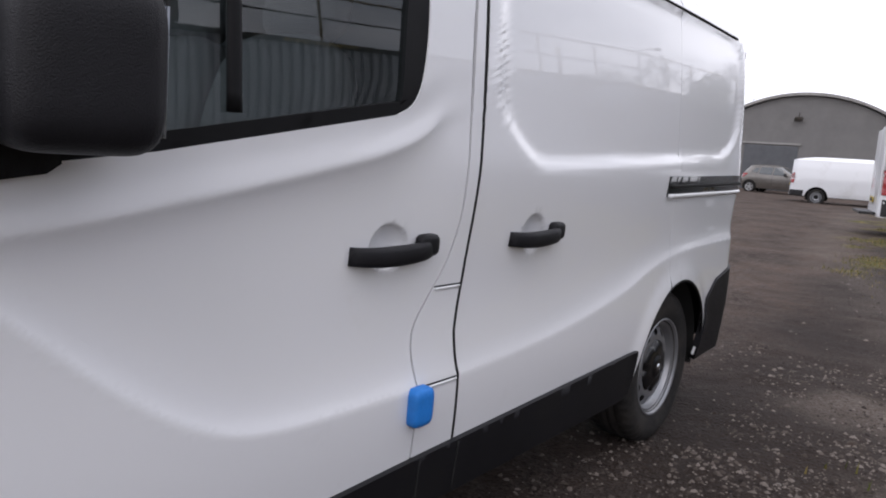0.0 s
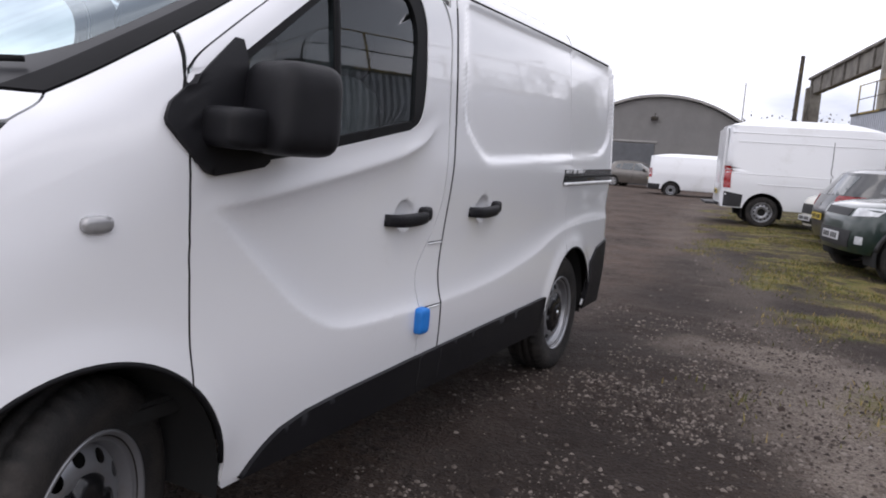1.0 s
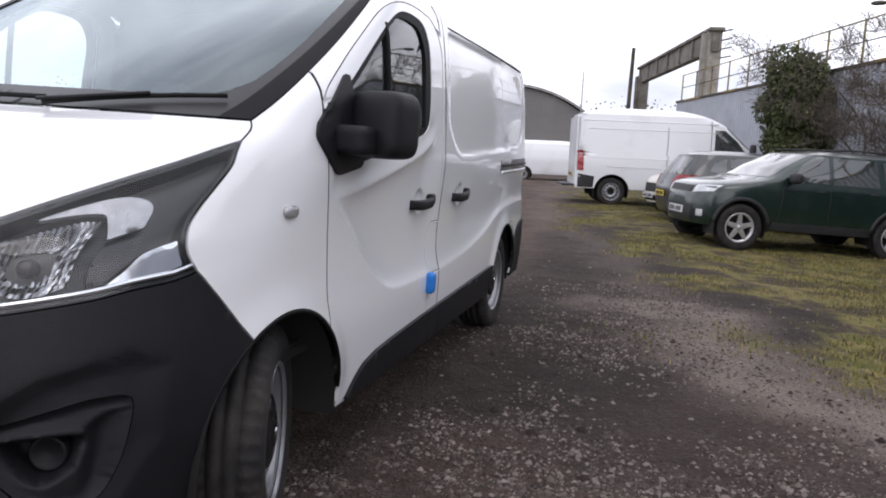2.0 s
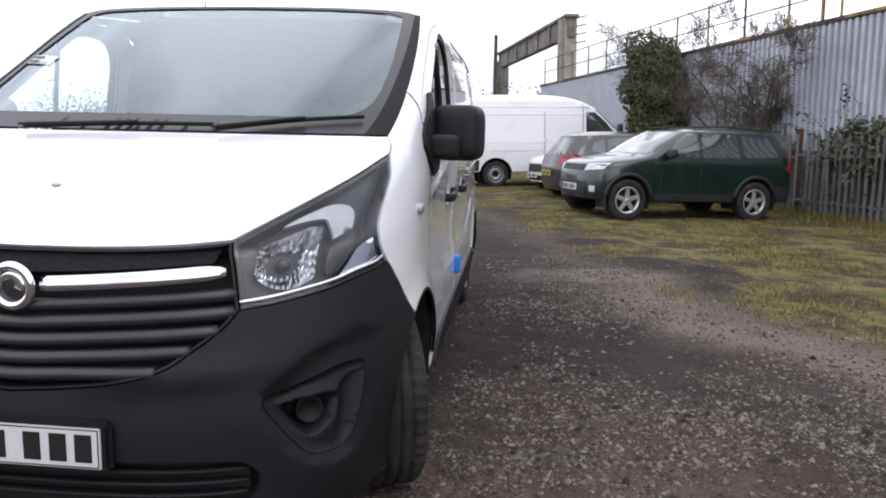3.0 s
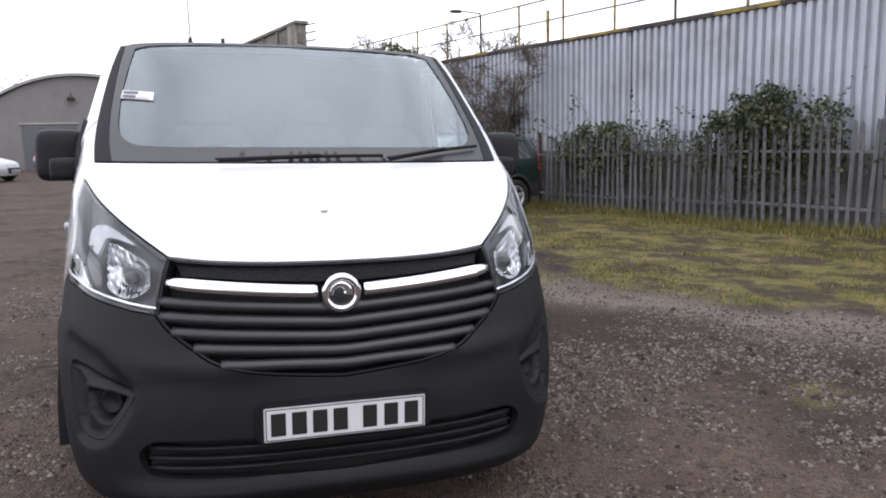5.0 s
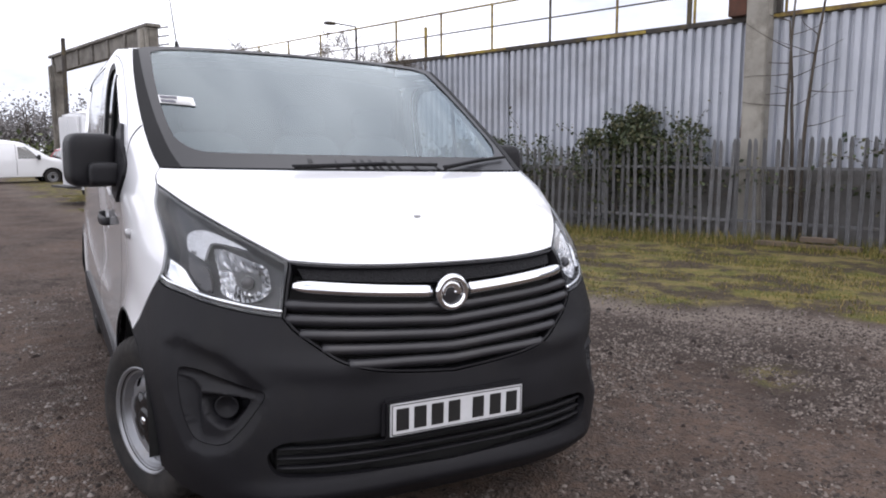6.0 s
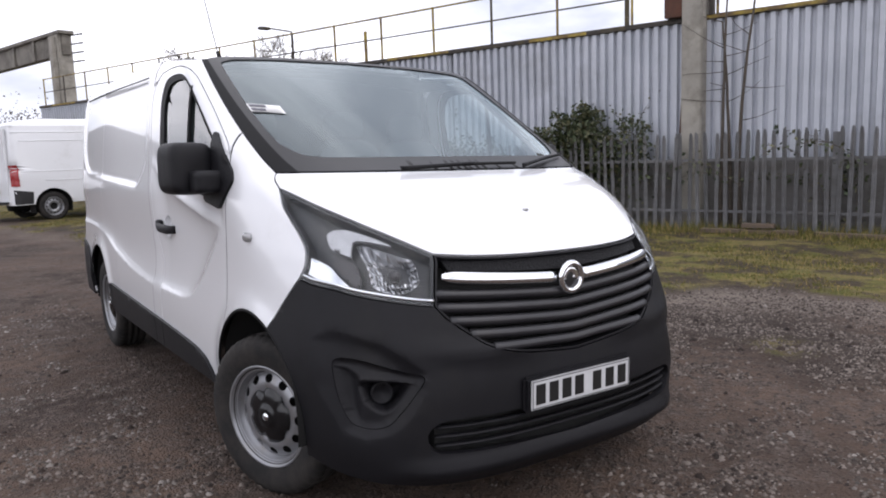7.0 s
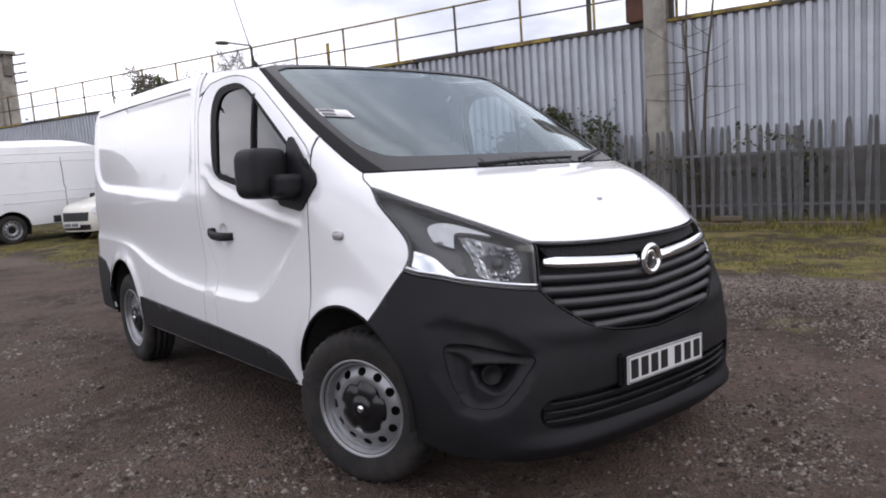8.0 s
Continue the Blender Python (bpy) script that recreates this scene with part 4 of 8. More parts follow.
    for j in range(k - 1):
        for i in range(n - 1):
            a = j * n + i
            fs.append((a, a + 1, a + n + 1, a + n))
    r_ob = part_mesh("roof", vs, fs, WHITE, VAN, "", True, LEAN)
    bm = bmesh.new()
    cyl(bm, (-0.50, 1.49, 1.93), (-0.50, 1.52, 1.965), 0.014, 0.010)
    cyl(bm, (-0.50, 1.52, 1.965), (-0.52, 1.71, 2.38), 0.0035, 0.0025, 6)
    part("aerial", bm, MATTBLK, r_ob, "thin black whip aerial", True, LEAN)
    # rear doors and rear bumper
    for sgn in (-1, 1):
        bm = bmesh.new()
        box(bm, (sgn * 0.40, 3.90, 1.30), (0.78, 0.05, 1.04), None, 0.02)
        part("rear_door", bm, WHITE, VAN, "", False, LEAN)
    rb = np.vstack([Sp((3.350, 0.33), (3.352, 0.48), (3.372, 0.62), (3.50, 0.697), (3.80, 0.748), (3.88, 0.75)), np.array([[V.rear(0.001, 0.75), 0.75], [V.rear(0.001, 0.33), 0.33]])])
    for mir in (False, True):
        V.panel("rear_bumper", [rb], PLASTIC, VAN, 0.05, gap=0.002, thick=0.03, off=0.01, mirror=mir, m=LEAN)
    # front bumper
    fog = np.stack([V.front(FOG_RIM[:, 0], FOG_RIM[:, 1]), FOG_RIM[:, 1]], 1)
    intake = both(join(Fp((0, 0.4185), (0.3, 0.4200), (0.50, 0.423), (0.59, 0.418), (0.633, 0.385), (0.612, 0.335), (0.54, 0.320), (0.34, 0.312), (0, 0.303), n=4)))
    bump = join(Fp((0, 0.182), (0.3, 0.186), (0.55, 0.196), (0.75, 0.212), n=4), Sp((-0.55, 0.235), (-0.43, 0.262)), Sp(*arc(ARCH_F, 194, 117.2, 14)), WING_LOW[::-1], HL_LOW, GR_LOW)
    holes = [intake, fog, (fog * np.array([-1, 1]))[::-1]]
    dish = np.vstack([inset(resample(FOG_DISH, 0.02), g) for g in (-0.004, 0.002, 0.010, 0.020, 0.032)])
    dish = np.stack([V.front(dish[:, 0], dish[:, 1]), dish[:, 1]], 1)
    dish = np.vstack([dish, dish * np.array([-1, 1])])
    f_ob = V.panel("front_bumper", [both(bump)] + holes, PLASTIC, VAN, 0.026, gap=0.002, thick=0.03, extra=dish, label="black textured plastic front bumper", m=LEAN)
    V.panel("intake_back", [intake], MATTBLK, f_ob, 0.08, gap=-0.01, thick=0, off=-0.06, m=LEAN)
    for zz in (0.336, 0.369, 0.402):
        xx = np.linspace(-0.61, 0.61, 40)
        z2 = zz + 0.012 * (xx / 0.6) ** 2
        U = V.front(xx, z2)
        v, f = sweep(V.at(U, z2, -0.025), 0.010, 0.03, V.normal(U, z2), k=8)
        part_mesh("intake_slat", v, f, PLASTIC, f_ob, "", True, LEAN)
    eyelid = lambda x: np.interp(x, [0.66, 0.74, 0.80, 0.84], [0.572, 0.579, 0.577, 0.604])
    crest = lambda x: np.interp(x, [0.638, 0.676, 0.749, 0.801, 0.835, 0.86], [0.603, 0.606, 0.631, 0.648, 0.648, 0.642])
    hole = spline([(0.812, 0.560), (0.800, 0.577), (0.740, 0.579), (0.680, 0.573), (0.674, 0.560), (0.690, 0.525), (0.722, 0.482), (0.747, 0.466), (0.780, 0.480), (0.802, 0.512), (0.812, 0.555)], 4)
    fill_pts = np.vstack([inset(resample(hole, 0.012), g) for g in (-0.010, -0.003, 0.003, 0.009, 0.016)])
    fill_pts = np.vstack([fill_pts] + [np.stack([xs_, eyelid(xs_) + g], 1) for xs_ in (np.linspace(0.66, 0.85, 20),) for g in (0.004, 0.016, 0.03)])
    p2, f2 = fill([FOG_RIM], 0.012, extra=fill_pts)
    t = np.clip((p2[:, 1] - eyelid(p2[:, 0])) / (crest(p2[:, 0]) - eyelid(p2[:, 0])), 0, 1)
    edge = edge_dist(p2, FOG_RIM)
    deep = 0.020 * np.clip(edge / 0.012, 0, 1) * np.where(p2[:, 1] > eyelid(p2[:, 0]), t**0.7, 0.35)
    deep = deep + 0.026 * sstep((p2[:, 0] - 0.800) / 0.03) * sstep(edge / 0.02) * (p2[:, 1] < eyelid(p2[:, 0]) + 0.012)
    deep = deep + np.where(inside(p2, hole), 0.085 * sstep(edge_dist(p2, hole) / 0.022), 0)
    uf = V.front(p2[:, 0], p2[:, 1])
    pocket = V.raw(uf, p2[:, 1]) - V.normal(uf, p2[:, 1]) * (deep + 0.001)[:, None]
    for sgn in (1, -1):
        tris = [tuple(q) for q in f2]
        part_mesh("fog_surround", pocket * np.array([sgn, 1, 1]), tris if sgn > 0 else [tuple(reversed(q)) for q in tris], PLASTIC, f_ob, "moulded fog lamp recess", True, LEAN)
        u0, z0 = V.front(np.array([0.762]), np.array([0.528])), np.array([0.528])
        c, nn = V.at(u0, z0, -0.060)[0], V.normal(u0, z0)[0]
        mm = np.array(Vector(nn * 0.6 + np.array([0, -0.4, 0])).to_track_quat("X", "Z").to_matrix())
        v, f = lathe([(0.040, -0.02), (0.040, 0.010), (0.035, 0.013), (0.030, 0.006), (0.0, 0.002)], 28)
        part_mesh("fog_blank", (v @ mm.T + c) * np.array([sgn, 1, 1]), f if sgn > 0 else [tuple(reversed(t)) for t in f], PLASTIC, f_ob, "round black fog lamp blank", True, LEAN)
    # grille
    gr = both(join(Fp((0, 0.582)), GR_LOW[::-1][1:], HL_IN, LIP[::-1]))
    g_ob = V.panel("grille", [inset(gr, -0.005)], MATTBLK, VAN, 0.05, gap=0, thick=0, off=-0.07, label="black slatted grille with a chrome bar", m=LEAN)
    rim = V.panel("grille_rim", [gr, inset(gr, 0.012)], PLASTIC, g_ob, 0.02, gap=0.003, thick=0.06, off=-0.002, m=LEAN)
    band = both(join(Fp((0, 0.882), (0.25, 0.895), (0.5, 0.915), n=4), Fp((0.512, 0.96)), LIP[::-1][1:]))
    V.panel("grille_mesh", [inset(band, 0.004)], MESHBLK, g_ob, 0.03, gap=0, thick=0.03, off=-0.020, m=LEAN)
    for i, (zc, half) in enumerate(((0.842, 0.552), (0.797, 0.532), (0.752, 0.500), (0.707, 0.458), (0.664, 0.390))):
        gx, gz = V.raw(GR_LOW[:, 0], GR_LOW[:, 1])[:, 0], GR_LOW[:, 1]
        cand = np.linspace(0.05, 0.56, 103)
        over = zc - 0.016 + 0.036 * np.sqrt((cand / 0.55) ** 2 + 0.004) > np.interp(cand, gx[::-1], gz[::-1])
        half = float(cand[over].max()) if over.any() else half
        xx = np.linspace(-half, half, 41)
        bow = 0.036 * np.sqrt((xx / 0.55) ** 2 + 0.004)
        zz = zc - 0.012 + bow if i < 5 else zc - 0.004 + bow * 0.6
        U = V.front(xx, zz)
        v, f = sweep(V.at(U, zz, -0.020), 0.034, 0.034, V.normal(U, zz) + np.array([0, 0, 0.45]), k=12, p=3.2)
        part_mesh("grille_slat", v, f, GRILLE, g_ob, "", True, LEAN)
    for sgn in (-1, 1):
        xx = np.linspace(0.075, 0.53, 24)
        zz = 0.884 + 0.038 * (xx / 0.53) ** 1.3
        U = V.front(sgn * xx, zz)
        tp = np.where(xx > 0.47, 1 - 0.45 * ((xx - 0.47) / 0.06) ** 2, 1)
        v, f = sweep(V.at(U, zz, 0.004), 0.042, 0.03, V.normal(U, zz), k=14, p=3, taper=tp)
        part_mesh("chrome_bar", v, f, CHROME, g_ob, "chrome grille bar", True, LEAN)
    # round badge, plain
    c = V.raw(np.array([0.0]), np.array([0.882]))[0] + np.array([0, -0.012, 0])
    tilt = np.array(Euler((radians(-8), 0, radians(-90))).to_matrix())
    ringp = [(0.052 + 0.012 * math.cos(a), 0.012 * math.sin(a) + 0.006) for a in np.linspace(0, 2 * math.pi, 13)]
    v, f = lathe(ringp, 48)
    bd = part_mesh("badge", v @ tilt.T + c, f, CHROME, g_ob, "round chrome badge", True, LEAN)
    v, f = lathe([(0.0, 0.006), (0.03, 0.005), (0.054, 0.0)], 40)
    part_mesh("badge_field", v @ tilt.T + c, f, LAMP_IN, bd, "", True, LEAN)
    t = np.linspace(0, 1, 14)
    ang = radians(200) - t * radians(210)
    rr = 0.034 - 0.012 * t
    pts = np.stack([np.full(14, 0.008), rr * np.cos(ang), rr * np.sin(ang)], 1) @ tilt.T + c
    v, f = sweep(pts, 0.034, 0.008, np.tile(tilt @ np.array([1.0, 0, 0]), (14, 1)), taper=0.35 + 0.65 * t)
    part_mesh("badge_relief", v, f, CHROME, bd, "", True, LEAN)
    # number plate with plain bars
    zc = 0.485
    y0 = V.raw(np.array([0.0]), np.array([zc]))[0, 1]
    bm = bmesh.new()
    box(bm, (0, y0 - 0.004, zc), (0.56, 0.03, 0.135), None, 0.012)
    pb = part("plate_holder", bm, PLASTIC, f_ob, "", False, LEAN)
    bm = bmesh.new()
    box(bm, (0, y0 - 0.024, zc), (0.52, 0.006, 0.111), None, 0.003)
    pl = part("number_plate", bm, PLATE, pb, "white number plate with dark bars", False, LEAN)
    for xx in (-0.215, -0.150, -0.085, -0.020, 0.075, 0.145, 0.213):
        bm = bmesh.new()
        box(bm, (xx, y0 - 0.0275, zc), (0.046, 0.003, 0.074), None, 0.001)
        part("bar", bm, INK, pb, "", False, LEAN)
    for zz, hh, xx, ww in ((zc + 0.0495, 0.003, 0, 0.508), (zc - 0.0495, 0.003, 0, 0.508), (zc, 0.102, -0.2525, 0.003), (zc, 0.102, 0.2525, 0.003)):
        bm = bmesh.new()
        box(bm, (xx, y0 - 0.0272, zz), (ww, 0.001, hh))
        part("bar", bm, INK, pb, "", False, LEAN)
    # cabin
    cabin()
    # underside
    bm = bmesh.new()
    box(bm, (0, 1.5, 0.36), (1.3, 4.6, 0.2), None, 0.05)
    box(bm, (0, 2.0, 0.5), (1.72, 1.5, 0.3), None, 0.02)
    part("underbody", bm, MATTBLK, VAN, "", False, LEAN)
    bm = bmesh.new()
    cyl(bm, (-0.75, 3.01, 0.33), (0.75, 3.01, 0.33), 0.045)
    part("axle", bm, MATTBLK, VAN)
    # black sheets added behind the panels, standing in for shade in the shut lines
    for mir in (False, True):
        back = join(Sp((0.19, 0.72), (0.30, 0.62), (0.385, 0.42), (0.39, 0.34), (2.53, 0.34), (2.62, 0.60), (2.84, 0.80), (2.84, 1.80), (1.49, 1.84), (1.42, 1.79)), DOOR_REAR[::-1][(DOOR_REAR[::-1][:, 1] < 1.70) & (DOOR_REAR[::-1][:, 1] > 1.36)] - np.array([0.05, 0]), Sp((1.30, 1.28), (0.6, 1.19), (0.36, 1.17), (0.17, 1.20)))
        V.panel("gap_backing", [back], MATTBLK, VAN, 0.04, gap=0, thick=0, off=-0.0125, mirror=mir, m=LEAN)
        V.panel("gap_backing", [join(HL_REAR, WING_LOW[1:], WING_LOW[::-1][1:] + np.array([0.06, 0]), HL_REAR[::-1][:-3] + np.array([0.05, 0.0]))], MATTBLK, VAN, 0.03, gap=0.01, thick=0, off=-0.0125, mirror=mir, m=LEAN)


def cabin():
    v, f = blob((0, 0.28, 1.06), (0.86, 0.34, 0.17), 4, 40, 16, (0, 0, 0))
    d = part_mesh("dashboard", v, f, DASH, VAN, "dark grey dashboard", True, LEAN)
    v, f = blob((-0.38, 0.36, 1.23), (0.19, 0.14, 0.06), 3, 28, 12)
    part_mesh("instrument_hood", v, f, DASH, d, "", True, LEAN)
    prof = [(0.185 + 0.016 * math.cos(a), 0.016 * math.sin(a)) for a in np.linspace(0, 2 * math.pi, 11)]
    v, f = lathe(prof, 40)
    rot = np.array(Euler((radians(58), 0, radians(90))).to_matrix())
    rot = np.array((Euler((radians(-32), 0, 0)).to_matrix() @ Euler((0, 0, radians(90))).to_matrix()))
    sw = part_mesh("steering_wheel", v @ rot.T + np.array([-0.38, 0.60, 1.19]), f, DASH, d, "black steering wheel", True, LEAN)
    v, f = blob((-0.38, 0.59, 1.18), (0.075, 0.03, 0.07), 3, 20, 10, (-32, 0, 0))
    part_mesh("wheel_boss", v, f, DASH, sw, "", True, LEAN)
    bm = bmesh.new()
    for a in (0, 180, 270):
        e = rot @ np.array([0, 0.18 * math.cos(radians(a)), 0.18 * math.sin(radians(a))]) + np.array([-0.38, 0.60, 1.19])
        cyl(bm, (-0.38, 0.595, 1.185), tuple(e), 0.018, 0.014, 8)
    cyl(bm, (-0.38, 0.35, 1.06), (-0.38, 0.58, 1.17), 0.03)
    part("wheel_spoke", bm, DASH, sw, "", False, LEAN)
    for xx, w in ((-0.42, 0.25), (0.14, 0.22), (0.58, 0.22)):
        v, f = blob((xx, 0.80, 0.80), (w, 0.26, 0.11), 4, 24, 12)
        st = part_mesh("cab_seat", v, f, SEAT, VAN, "dark grey cloth seat", True, LEAN)
        v, f = blob((xx, 1.10, 1.13), (w, 0.085, 0.33), 4, 24, 16, (-14, 0, 0))
        part_mesh("seat_back", v, f, SEAT, st, "", True, LEAN)
        v, f = blob((xx, 1.21, 1.53), (0.13, 0.05, 0.09), 3.5, 20, 12, (-10, 0, 0))
        part_mesh("headrest", v, f, SEAT, st, "", True, LEAN)
    bm = bmesh.new()
    box(bm, (0, 1.40, 1.11), (1.66, 0.03, 1.53), None, 0.01)
    part("bulkhead", bm, BULK, VAN, "plain grey steel bulkhead", False, LEAN)
    bm = bmesh.new()
    box(bm, (0, 0.70, 0.55), (1.7, 1.45, 0.05), None, 0.01)
    part("cab_floor", bm, MATTBLK, VAN, "", False, LEAN)
    vs, fs = [], []
    for j in range(9):
        for i in range(13):
            s = -1 + 2 * i / 12
            y = 0.84 + 0.55 * j / 8
            vs.append((s * 0.80, y, 1.808 + 0.022 * j / 8 - 0.055 * s * s))
    for j in range(8):
        for i in range(12):
            a = j * 13 + i
            fs.append((a, a + 13, a + 14, a + 1))
    part_mesh("headlining", vs, fs, HEADLINE, VAN, "", True, LEAN)


def tyre_profile(r, w, rim):
    h = w / 2
    return [(rim - 0.01, -h * 0.80), (rim + 0.012, -h * 0.92), ((r + rim) / 2, -h * 1.03), (r - 0.03, -h * 0.98), (r - 0.010, -h * 0.86), (r - 0.001, -h * 0.70),
            (r, -h * 0.46), (r - 0.009, -h * 0.44), (r - 0.009, -h * 0.36), (r, -h * 0.34), (r, -h * 0.06), (r - 0.009, -h * 0.04), (r - 0.009, h * 0.04), (r, h * 0.06),
            (r, h * 0.34), (r - 0.009, h * 0.36), (r - 0.009, h * 0.44), (r, h * 0.46), (r - 0.001, h * 0.70), (r - 0.010, h * 0.86), (r - 0.03, h * 0.98), ((r + rim) / 2, h * 1.03),
            (rim + 0.012, h * 0.92), (rim - 0.01, h * 0.80)]


def steel_wheel(parent, m, r=0.331, w=0.205, rim=0.206, holes=12, cap=True, name="wheel"):
    """A tyre on a pierced steel rim; its outer face looks along +x of m."""
    v, f = lathe(tyre_profile(r, w, rim), 144)
    # tread blocks on the shoulders
    rad = np.hypot(v[:, 1], v[:, 2])
    ang = np.arctan2(v[:, 2], v[:, 1])
    sh = (rad > r - 0.012) & (np.abs(v[:, 0]) > w * 0.22)
    k = np.where(sh & (np.floor((ang + 10) * 144 / (2 * math.pi) + 0.5 + (v[:, 0] > 0)) % 3 < 1), 1 - 0.011 / r, 1.0)
    v[:, 1] *= k
    v[:, 2] *= k
    wh = part_mesh(name, v, f, RUBBER, parent, "black tyre on a silver steel wheel", True, m)
    o = w / 2
    rp = [(rim + 0.002, -o * 0.9), (rim - 0.012, -o * 0.8), (rim - 0.02, 0.0), (rim - 0.022, o * 0.55), (rim - 0.012, o * 0.72), (rim + 0.004, o * 0.84), (rim + 0.008, o * 0.88), (rim + 0.005, o * 0.94), (rim - 0.003, o * 0.92), (rim - 0.008, o * 0.76), (rim - 0.013, o * 0.72), (rim - 0.017, o * 0.76), (rim - 0.021, o * 0.70), (rim - 0.026, o * 0.40), (rim - 0.034, o * 0.38)]
    v, f = lathe(rp, 64)
    part_mesh("rim", v, f, STEEL, wh, "silver steel rim", True, m)
    # pierced face
    ro, ri = rim - 0.030, 0.085
    circ = lambda q, n: np.array([(q * math.cos(2 * math.pi * i / n), q * math.sin(2 * math.pi * i / n)) for i in range(n)])
    hl = []
    for h in range(holes):
        a = 2 * math.pi * h / holes
        e = np.array([(0.017 * math.cos(t), 0.020 * math.sin(t)) for t in np.linspace(0, 2 * math.pi, 13)[:-1]])
        c, s = math.cos(a), math.sin(a)
        hl.append(e @ np.array([[c, s], [-s, c]]) + (rim - 0.053) * np.array([c, s]))
    p2, f2 = fill([circ(ro, 72), circ(ri, 40)] + hl, 0.014)
    q = np.hypot(p2[:, 0], p2[:, 1])
    off = o * 0.46 + 0.022 * np.sin(np.clip((ro - q) / (ro - ri), 0, 1) * math.pi * 0.9)
    part_mesh("wheel_face", np.stack([off, p2[:, 0], p2[:, 1]], 1), f2, STEEL, wh, "pierced silver wheel face", True, m)
    # matt black disc added behind the holes, standing in for the shade inside
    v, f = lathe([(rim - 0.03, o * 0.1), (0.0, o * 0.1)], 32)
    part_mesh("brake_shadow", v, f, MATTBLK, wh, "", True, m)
    if cap:
        vs, fs = [(o * 0.46 + 0.045, 0, 0)], []
        rings = [(0.020, 0.046), (0.044, 0.045), (0.048, 0.039), (0.062, 0.040), (0.088, 0.036), (0.112, 0.027), (0.119, 0.012)]
        n = 60
        for qq, oo in rings:
            for i in range(n):
                a = 2 * math.pi * i / n
                wv = 1 - (0.15 * math.exp(-((((a % (0.4 * math.pi)) - 0.2 * math.pi) / 0.17) ** 4)) if qq > 0.08 else 0)
                vs.append((o * 0.46 + oo, qq * wv * math.cos(a), qq * wv * math.sin(a)))
        fs += [(0, 1 + i, 1 + (i + 1) % n) for i in range(n)]
        for j in range(len(rings) - 1):
            for i in range(n):
                a, b = 1 + j * n + i, 1 + j * n + (i + 1) % n
                fs.append((a, a + n, b + n, b))
        part_mesh("hub_cap", vs, fs, GLOSSBLK, wh, "black hub cap", True, m)
        v, f = lathe([(0.0, o * 0.46 + 0.050), (0.014, o * 0.46 + 0.049), (0.016, o * 0.46 + 0.044)], 20)
        part_mesh("cap_badge", v, f, CHROME, wh, "", True, m)
    return wh


build_van()
STEER = -21
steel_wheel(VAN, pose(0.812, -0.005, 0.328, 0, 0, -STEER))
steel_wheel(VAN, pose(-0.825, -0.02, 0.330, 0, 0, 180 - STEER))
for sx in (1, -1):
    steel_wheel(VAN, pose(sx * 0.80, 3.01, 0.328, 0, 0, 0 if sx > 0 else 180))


# ---------------------------------------------------------------- the yard
FENCE0, FN, FA = Vector((9.32, 4.19, 0)), Vector((0.9635, 0.2675, 0)), Vector((-0.2675, 0.9635, 0))
FENCE_TURN = math.degrees(math.atan2(0.2675, 0.9635))


def by_fence(along, off, z=0.0):
    """A place by its way along the fence line and its distance behind it."""
    p = FENCE0 + FA * along + FN * off
    return Vector((p.x, p.y, z))


def ground_z(x, y):
    x, y = np.asarray(x, float), np.asarray(y, float)
    return -0.20 * sstep((x - 2.4) / 6.6) - 0.075 * sstep((x - 2.0) / 1.5) * sstep((y - 4.0) / 5.0) * (1 - sstep((y - 12.5) / 5.0))


def grass_edge(y):
    """Where the gravel gives way to grass."""
    return np.interp(y, [-14, -3, -0.1, 0.85, 1.7, 2.6, 4.2, 5.1, 7.3, 10, 12, 14, 22, 34], [7.0, 5.2, 4.55, 4.1, 3.5, 2.95, 2.6, 2.35, 1.97, 1.2, 0.6, 0.3, -0.6, -1.5])


def fnoise(x, y, s, o=0.0):
    return noise.noise((x * s, y * s, o))


def ripple(x, y):
    """The yard's unevenness: ruts, hollows and trodden lumps."""
    return fnoise(x, y, 0.9, 3.1) * 0.022 + fnoise(x, y, 2.3, 3.1) * 0.014 + fnoise(x, y, 5.5, 6.0) * 0.012 + fnoise(x, y, 13.0, 8.0) * 0.007


